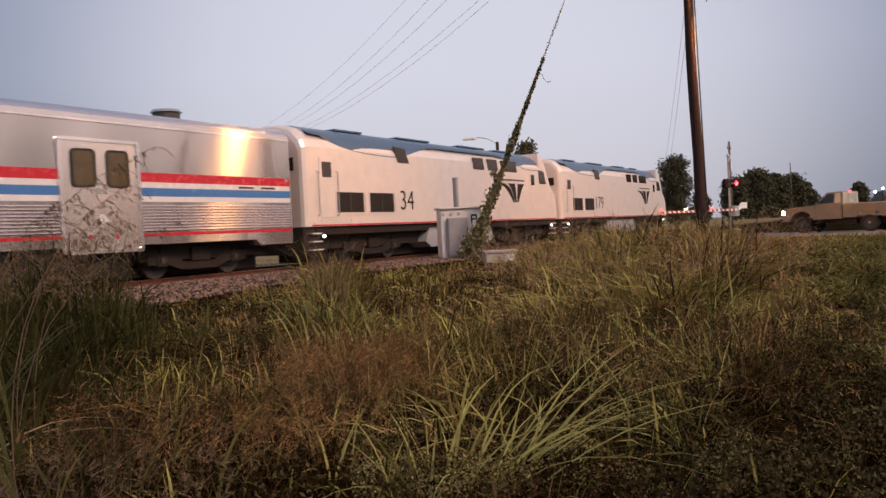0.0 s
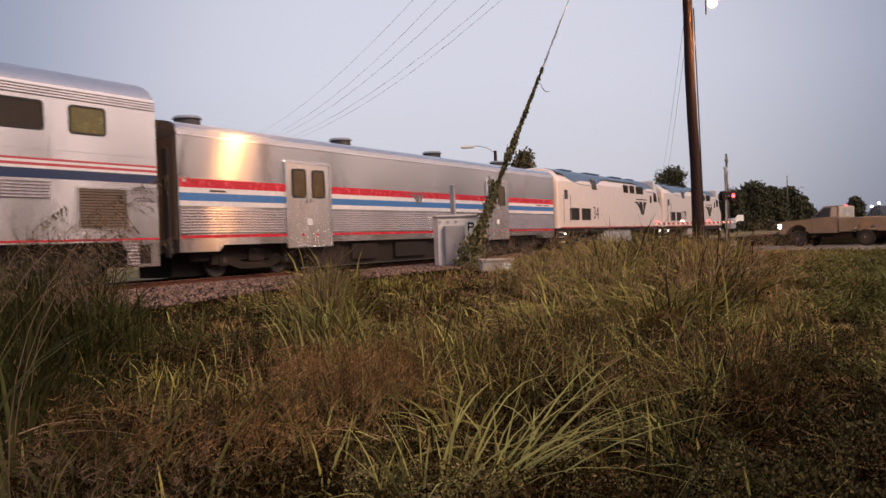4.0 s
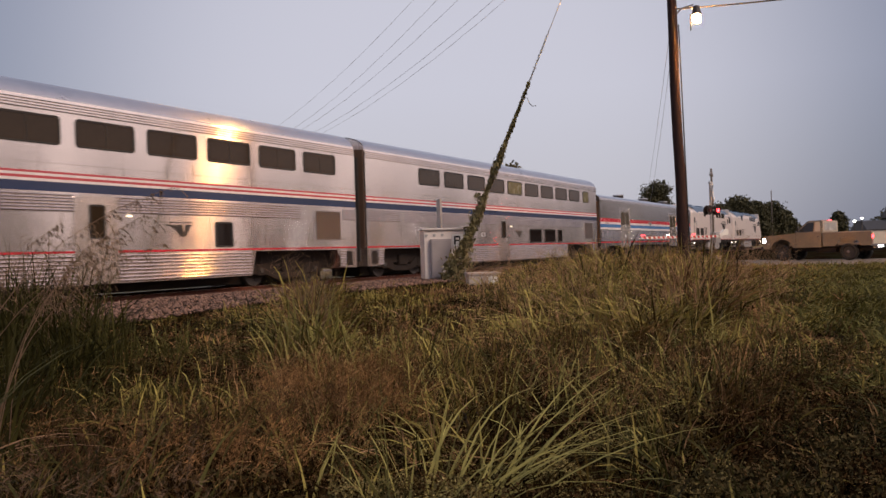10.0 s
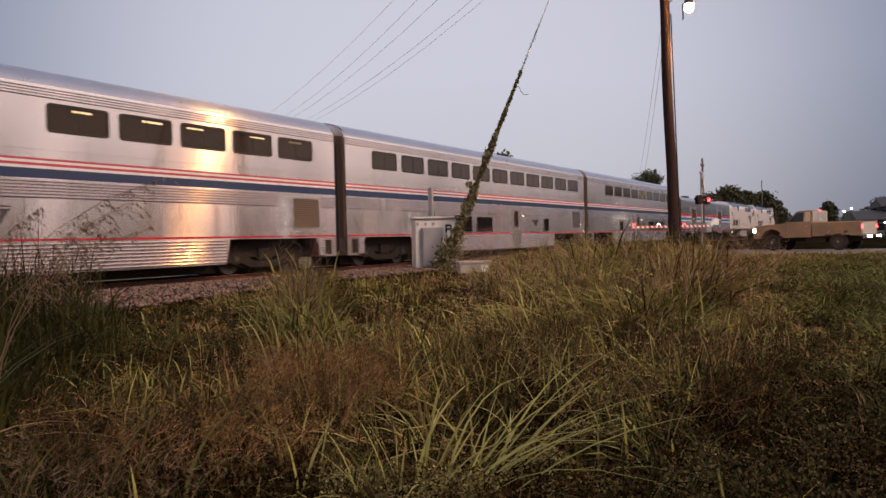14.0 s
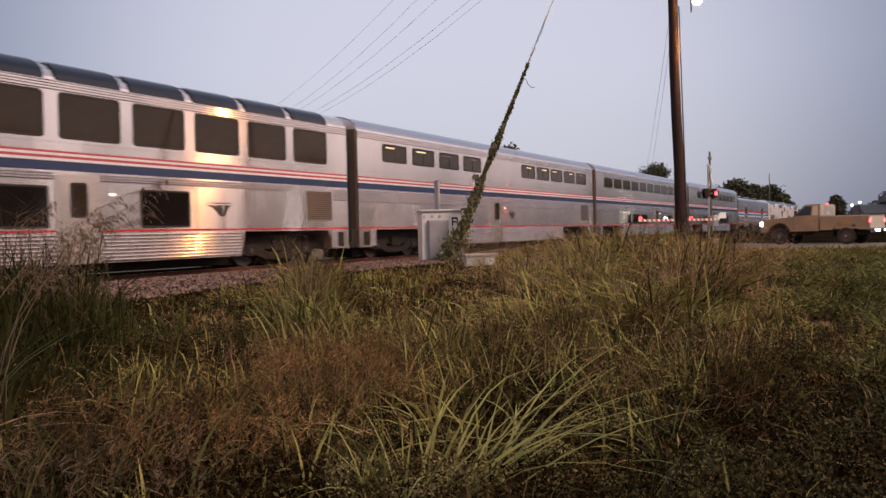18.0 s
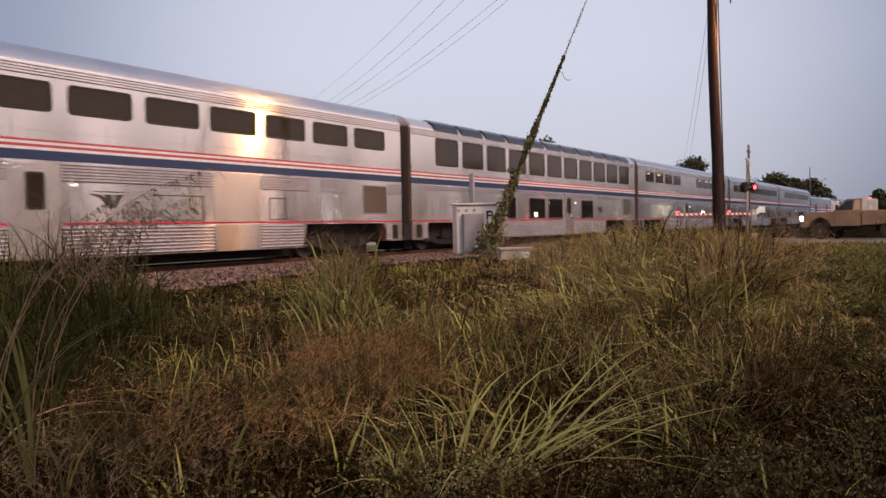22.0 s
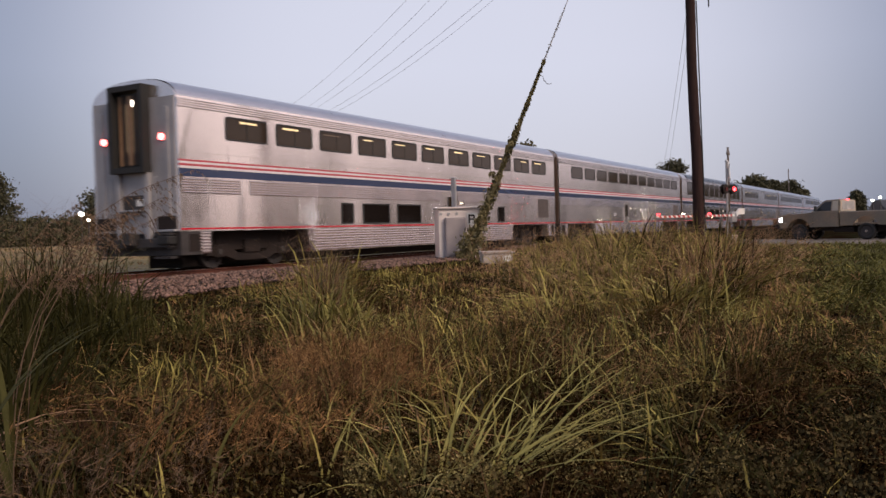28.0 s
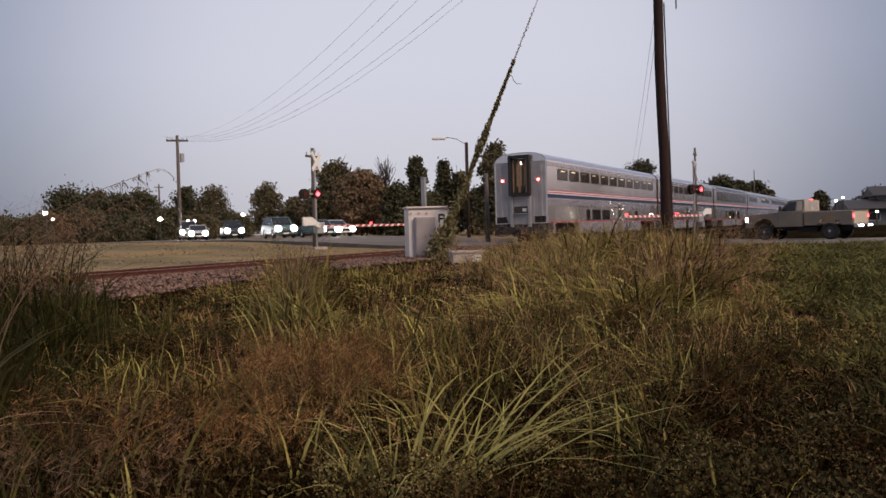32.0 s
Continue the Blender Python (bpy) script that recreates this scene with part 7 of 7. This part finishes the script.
    for x in np.linspace(-L + 3, L - 3, 6):
        part("roof_hatch", box(x - 0.35, x + 0.35, -0.3, 0.3, 4.93, 4.965, 0.01), STEEL_ROOF, ob)
    return ob


def baggage_car():
    ob = thing("baggage_car", pose(0, 0, 0), "stainless baggage car with red, white and blue side stripes", "railway car", "cars of the train")
    L = SL_LEN / 2
    at = lambda d: L - d
    part("body", prism(body_outline(4.12, 3.72, z0=0.88), "x", -L, L), BAG_STEEL, ob)
    roof_pts = [p for p in body_outline(4.14, 3.78, half=HALF - 0.02, z0=3.78)][1:-1]
    part("roof", sheet(roof_pts, -L + 0.05, L - 0.05), STEEL_ROOF, ob, flat=False)
    band(3.68, 3.73, -L + .02, L - .02, ob, STEEL, "gutter", 0.03)
    doors = (6.7, 20.0)
    edges = [0.05]
    for d in doors:
        edges += [d - 1.12, d + 1.12]
    edges += [SL_LEN - 0.05]
    for d0, d1 in zip(edges[::2], edges[1::2]):
        a, b = at(d1), at(d0)
        for z0, z1, m in ((2.37, 2.60, RED), (2.235, 2.37, WHITE), (2.03, 2.235, BLUE), (1.90, 2.03, WHITE)):
            band(z0, z1, a, b, ob, m, "stripe")
        flute(1.17, 1.82, a, b, ob, STEEL_FLUTED, 9)
        band(1.075, 1.15, a, b, ob, RED, "stripe", 0.01)
    for d in doors:
        dr = part("loading_door", prism(rounded(2.14, 2.50, 0.06), "y", -0.03, 0.02), DOOR_STEEL, ob)
        dr.location = (at(d), -HALF, 2.02)
        part("door_frame", ring(rounded(2.22, 2.58, 0.08), rounded(2.06, 2.42, 0.05), "y", -0.06, 0.0), STEEL, dr)
        for x in (-0.46, 0.46):
            part("door_leaf", prism(rounded(0.86, 2.3, 0.05), "y", -0.045, -0.028), DOOR_STEEL, dr)["label"] = "polished steel door leaf"
            window(x, 0.62, 0.64, 0.86, dr, BROWN_PANE, 0.12, y=-0.045, frame_mat=RUBBER)
        for x in (-0.09, 0.09):
            part("door_handle", box(x - 0.04, x + 0.04, -0.08, -0.04, 0.05, 0.20, 0.01), GALV, dr)
        for x in (-0.36, 0.36):
            part("reflector", tube((x, -0.03, -0.92), (x, -0.055, -0.92), 0.05, seg=10), RED, dr)
        part("door_label", box(-0.12, 0.12, -0.05, -0.04, -0.62, -0.42), WHITE, dr)
    for d in (3.15, 9.55, 16.05, 23.3):
        bm = tube((at(d), 0, 4.0), (at(d), 0, 4.40), 0.36, 0.36, 18)
        v = part("roof_vent", bm, DARK_METAL, ob, "round dark roof ventilator")
        part("vent_cap", tube((at(d), 0, 4.40), (at(d), 0, 4.47), 0.42, 0.36, 18), GALV, v)
    for s in (-1, 1):
        bogie(ob, s * (L - 3.3))
        # added dark box, again hiding the field behind the bogie
        part("brake_rigging", box(s * (L - 3.3) - 2.7, s * (L - 3.3) + 2.7, -0.62, 0.62, 0.06, 0.80, 0.03), DARK, ob)
        part("underframe", box(min(s * (L - 5.3), s * (L - 0.8)), max(s * (L - 5.3), s * (L - 0.8)), -1.05, 1.05, 0.46, 0.9), DARK, ob)
        part("end_skirt", prism([(s * L, .9), (s * L, .72), (s * (L - 1.4), .72), (s * (L - 1.6), .9)], "y", -HALF + .004, HALF - .004), BAG_STEEL, ob)
    part("belly", prism([(-L + 5.6, .9), (-L + 5.9, .12), (L - 5.9, .12), (L - 5.6, .9)], "y", -1.3, 1.3), DARK, ob)
    for x, w in ((-4.2, 1.5), (-1.2, 2.2), (2.0, 1.1), (4.6, 1.6)):
        part("equipment_box", box(x - w / 2, x + w / 2, -1.42, -1.28, 0.26, 0.8, 0.02), DARK, ob)
    for d in (0.2, SL_LEN - 0.2):
        part("marker_light", box(at(d) - .05, at(d) + .05, -HALF - .03, -HALF, 2.5, 2.58), GALV, ob)
    arrow_logo(at(13.5), 2.35, 0.34, ob, BACK_GREY, wide=1.9)
    for d in (1.0, 1.9, SL_LEN - 1.4):
        part("lettering_bar", box(at(d) - .3, at(d) + .3, -HALF - .012, -HALF, 2.27, 2.325), DARK_METAL, ob)
    end_wall_detail(ob, -L, -1, 4.12)
    end_wall_detail(ob, L, 1, 4.12)
    return ob


LOCO_LEN = 20.3


def locomotive():
    """A smooth-sided passenger diesel with a sloped nose, silver with a blue wave on the roof."""
    ob = thing("locomotive", pose(0, 0, 0), "silver diesel locomotive with a blue wave along its roofline", "locomotive", "locomotives of the train")
    L = LOCO_LEN / 2
    half = 1.53
    y = -half
    out = [(half, 1.18), (half, 3.62), (half - 0.10, 3.86), (half - 0.42, 4.18), (half - 0.9, 4.34), (0, 4.38), (-half + 0.9, 4.34), (-half + 0.42, 4.18), (-half + 0.10, 3.86), (-half, 3.62), (-half, 1.18)]
    part("body", prism(out, "x", -L + 0.35, L - 2.2), SILVER, ob)
    # rounded tail end
    bm = bmesh.new()
    rings = []
    for x, k in ((-L + 0.35, 1.0), (-L + 0.15, 0.985), (-L + 0.04, 0.95), (-L, 0.88)):
        rings.append([bm.verts.new((x, a * k, 1.18 + (z - 1.18) * (0.5 + 0.5 * k))) for a, z in out])
    for r0, r1 in zip(rings, rings[1:]):
        for i in range(len(out)):
            bm.faces.new((r0[i], r0[(i + 1) % len(out)], r1[(i + 1) % len(out)], r1[i]))
    bm.faces.new(rings[-1])
    part("rear_end", bm, SILVER, ob, flat=True)
    part("rear_door", box(-L - 0.03, -L + 0.02, -0.4, 0.4, 1.4, 3.4, 0.01), DARK_METAL, ob)
    for yy in (-1.0, 1.0):
        part("rear_window", box(-L - 0.02, -L + 0.06, yy - 0.16, yy + 0.16, 2.9, 3.3, 0.01), TINTED, ob)
    # sloped nose
    nose = [(L - 2.2, 1.18), (L - 0.05, 1.18), (L, 1.5), (L - 0.18, 2.35), (L - 0.75, 2.75), (L - 1.55, 4.05), (L - 2.2, 4.36)]
    part("nose", prism(nose, "y", -half + 0.0, half - 0.0), SILVER, ob)
    part("windscreen", prism([(L - 0.80, 2.86), (L - 0.74, 2.86), (L - 1.40, 3.90), (L - 1.46, 3.90)], "y", -1.2, 1.2), TINTED, ob)
    # blue roof wave
    n = 40
    lowpts = []
    for i in range(n + 1):
        t = i / n
        x = -L + 0.5 + t * (LOCO_LEN - 2.0)
        z = 3.50 + 0.75 * math.exp(-(t / 0.065) ** 1.2) + 0.50 * smooth(0.24, 0.42, t) - 0.50 * smooth(0.70, 0.90, t)
        lowpts.append((x, min(z, 4.03)))
    wave = bmesh.new()
    a = [wave.verts.new((x, y - 0.008 if z < 3.62 else y - 0.008 + (z - 3.62) * 0.42, z)) for x, z in lowpts]
    m = [wave.verts.new((x, y + 0.10 - 0.012, 3.87) if z < 3.86 else (x, y + 0.12, 4.02)) for x, z in lowpts]
    b = [wave.verts.new((x, y + 0.42 - 0.01, 4.19)) for x, z in lowpts]
    c = [wave.verts.new((x, y + 0.9, 4.352)) for x, z in lowpts]
    d = [wave.verts.new((x, 0.9, 4.40)) for x, z in lowpts]
    for r0, r1 in ((a, m), (m, b), (b, c), (c, d)):
        for i in range(n):
            wave.faces.new((r0[i], r0[i + 1], r1[i + 1], r1[i]))
    part("roof_paint", wave, LOCO_BLUE, ob, "blue painted roof wave", flat=False)
    band(1.19, 1.235, -L + 0.3, L - 0.2, ob, RED, "stripe", 0.008, y)
    at = lambda s: -L + s
    # cab-end and engine-room openings; distances forward from the tail
    for s0, s1, z0, z1 in ((1.55, 3.15, 1.55, 2.30), (3.4, 5.0, 1.55, 2.30)):
        g = part("vent_grille", ring([(at(s0), z0), (at(s1), z0), (at(s1), z1), (at(s0), z1)], [(at(s0) + .05, z0 + .05), (at(s1) - .05, z0 + .05), (at(s1) - .05, z1 - .05), (at(s0) + .05, z1 - .05)], "y", y - .025, y + .01), SILVER, ob)
        part("grille_mesh", box(at(s0) + .04, at(s1) - .04, y - .01, y + .01, z0 + .04, z1 - .04), DARK, g)
        for k in range(1, 3):
            x = at(s0) + (s1 - s0) * k / 2
            part("grille_bar", box(x - .025, x + .025, y - .02, y, z0 + .04, z1 - .04), DARK_METAL, g)
    for s in (1.12,):
        dr = part("crew_door", box(at(s) - .36, at(s) + .36, y - .02, y + .01, 1.45, 3.30, 0.01), SILVER, ob)
        part("door_window", box(at(s) - .24, at(s) + .24, y - .03, y, 2.7, 3.18, 0.01), DARK_METAL, dr)
        for dx in (-.5, .5):
            part("grab_rail", path_tube([(at(s) + dx, y, 1.5), (at(s) + dx, y - .08, 1.55), (at(s) + dx, y - .08, 2.85), (at(s) + dx, y, 2.9)], 0.018, 6), GALV, dr)
    for s0, s1 in ((5.05, 5.85),):
        part("side_window", prism([(at(s0), 3.90), (at(s1), 3.84), (at(s1) + .25, 3.34), (at(s0) + .3, 3.34)], "y", y - .022, y + .01), TINTED, ob)
    for s0, w in ((11.15, 0.95), (12.5, 0.95), (13.85, 1.6)):
        part("side_window", prism([(at(s0), 3.82), (at(s0 + w), 3.82), (at(s0 + w + .1), 3.34), (at(s0 + .1), 3.34)], "y", y - .022, y + .01), TINTED, ob)
    part("cab_window", prism([(at(18.1), 3.55), (at(18.75), 3.45), (at(18.95), 2.9), (at(18.15), 2.9)], "y", y - .022, y + .01), TINTED, ob)
    cd = part("cab_door", box(at(17.0), at(17.65), y - .02, y + .01, 1.45, 3.45, 0.01), SILVER, ob)
    part("door_window", box(at(17.12), at(17.52), y - .03, y, 2.8, 3.3, 0.01), TINTED, cd)
    arrow_logo(at(15.1), 2.45, 0.84, ob, DARK, y - .012, 1.85)
    for x, w in ((-6.5, 1.6), (-2.2, 2.4), (2.4, 1.8), (5.6, 1.2)):
        part("roof_fan", box(x - w / 2, x + w / 2, -0.7, 0.7, 4.36, 4.43, 0.02), LOCO_BLUE, ob)
    part("exhaust", box(3.8, 4.6, -0.35, 0.35, 4.36, 4.50, 0.03), DARK_METAL, ob)
    for xb in (-L + 4.2, L - 4.4):
        bogie(ob, xb)
    part("underframe", box(-L + 0.6, L - 0.6, -1.05, 1.05, 0.48, 1.18), DARK, ob)
    # added dark box that stands in for the shade under the locomotive
    part("brake_gear", box(-L + 1.2, L - 1.2, -0.62, 0.62, 0.06, 0.52, 0.03), DARK, ob)
    part("side_sill", box(-L + 0.6, L - 0.6, -1.42, 1.42, 0.92, 1.18), DARK, ob)
    part("fuel_tank", prism([(-2.6, 1.0), (-2.9, 0.5), (-2.5, 0.28), (2.5, 0.28), (2.9, 0.5), (2.6, 1.0)], "y", -1.42, 1.42), END_GREY, ob)
    for s in (-1, 1):
        part("pilot", prism([(s * L, 1.18), (s * (L - .9), 1.18), (s * (L - .7), .35), (s * (L + .02), .35)], "y", -1.4, 1.4), DARK, ob)
        for k in range(3):
            part("step", box(min(s * (L - .75), s * (L - .25)), max(s * (L - .75), s * (L - .25)), y - .02, y + .2, .45 + k * .25, .49 + k * .25), SILVER, ob)
        c = bmesh.new()
        box(min(s * L, s * (L + .28)), max(s * L, s * (L + .28)), -.14, .14, .72, .98, .03, c)
        part("coupler", c, DARK_METAL, ob)
        lamp = part("ditch_lamp", tube((s * (L - 0.85), y - 0.04, 0.88), (s * (L - 0.85), y + .02, 0.88), 0.042, seg=12), PEARL, ob, "lit white step lamp")
    return ob


LOUNGE_UP = [1.98 + 2.07 * k for k in range(11)]
COACH_UP = [1.96 + 2.075 * k for k in range(11)]
CAR1_UP = [(1.95, 0.98, LIT_PANE)] + [(3.9 + 2.1 * k, 1.68, LIT_PANE if k == 4 else None) for k in range(9)]
CAR3_UP = [2.05 + 1.995 * k for k in range(5)] + [16.35 + 2.15 * k for k in range(4)]
CAR5_UP = [1.82 + 2.075 * k for k in range(11)]
COACH_LOW = [(14.2, 1.65), (16.35, 1.65), (18.05, 0.68), (6.4, 0.68)]

train = [
    ("loco", locomotive(), 25.91 + 21.0 + 10.5),
    ("loco", None, 25.91 + 10.5),
    ("bag", baggage_car(), 12.955),
    ("car", superliner("stainless double-deck dormitory car with dark windows and two lit ones", CAR1_UP, [(9.85, 1.55), (7.85, 1.5), (6.35, 0.62), (18.0, 0.74)], 13.8, 12.0, extras=[(15.95, .38, 1.54, .16)]), -12.955),
    ("car", superliner("stainless double-deck coach with a full row of dark windows", COACH_UP, COACH_LOW, 10.6, 8.0, split=True), -12.955 - 25.91),
    ("car", superliner("stainless double-deck dining car with blank panels amidships", CAR3_UP, [], 13.95, 12.2, split=True, lit=True), -12.955 - 2 * 25.91),
    ("car", superliner("stainless lounge car with tall windows and curved dark skylights", LOUNGE_UP, [(8.05, 1.64), (12.28, 1.70), (14.45, 1.72), (17.15, 0.80)], 10.66, 6.1, lounge=True), -12.955 - 3 * 25.91),
    ("car", superliner("stainless double-deck coach with blank lower panels", CAR5_UP, [], 13.9, 12.05, extras=[(10.0, 1.6, 1.45, .62), (6.4, .72, 1.45, .62), (16.15, .42, 1.53, .16)], blank=(7.15, 8.85)), -12.955 - 4 * 25.91),
    ("car", superliner("stainless double-deck rear coach with two lit red marker lamps", COACH_UP, COACH_LOW, 11.1, 8.3, tail=True, split=True, lit=True), -12.955 - 5 * 25.91),
]
train[1] = ("loco", copy_thing(train[0][1], pose(0, 0, 0)), train[1][2])


def lettering(text, size, material, parent, m, name="lettering", thick=0.004):
    """Raised characters in the built-in font, as a mesh."""
    cu = bpy.data.curves.new("lettering", "FONT")
    cu.body, cu.size, cu.extrude, cu.align_x, cu.offset = text, size, thick, "CENTER", -0.012 * size
    tmp = new("tmp", cu)
    bpy.context.view_layer.update()
    me = bpy.data.meshes.new_from_object(tmp.evaluated_get(bpy.context.evaluated_depsgraph_get()))
    bpy.data.objects.remove(tmp)
    me.materials.clear()
    me.materials.append(material)
    ob = new(name, me)
    ob.parent, ob.matrix_basis = parent, m
    return ob


for _, unit, off in train[:2]:
    lettering("34" if off < 40 else "179", 1.0, DARK, unit, pose(-LOCO_LEN / 2 + 5.85, -1.545, 1.68, 90, 0, 0), "unit_number")


# ---------------- what moves ----------------
def train_at(t):
    """Station of the coupling between the baggage car and the first passenger car."""
    return ((1.61362e-05 * t - 1.6378e-03) * t + 0.0819202) * t * t + 4.937304 * t - 5.52442


def motions():
    times = [0, 1, 2, 3, 4, 6, 8, 10, 12, 14, 16, 18, 20, 22, 24, 26, 28, 30, 31, 32]
    for _, unit, off in train:
        walk(unit, [(t, pose(train_at(t) + off, TRACK_Y, RAIL_Z)) for t in times])
        # its wheels roll without slip
        for axle in [o for o in unit.children_recursive if o.name.startswith("wheelset")]:
            at_axle = axle.location.copy()
            walk(axle, [(k / 15, pose(*at_axle, 0, math.degrees(train_at(k / 15) / WHEEL_R), 0)) for k in range(481)])
    # before the last car passes, sliding the bulb into its housing imitates switching off
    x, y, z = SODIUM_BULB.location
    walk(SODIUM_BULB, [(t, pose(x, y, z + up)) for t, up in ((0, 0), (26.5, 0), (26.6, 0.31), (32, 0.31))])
    # the tall seed grass sways in the wind, one gust at the start
    for k, stalk in enumerate(PLUMES):
        rest = stalk.matrix_basis.copy()
        rows = []
        for i in range(65):
            t = i * 0.5
            a = 2.2 * math.sin(1.9 * t + k * 0.7) + 1.4 * math.sin(3.3 * t + k) - 5.0 * math.exp(-t * 1.2)
            b = 1.5 * math.sin(1.4 * t + k * 1.1)
            rows.append((t, rest @ pose(0, 0, 0, b, a, 0)))
        walk(stalk, rows)


motions()
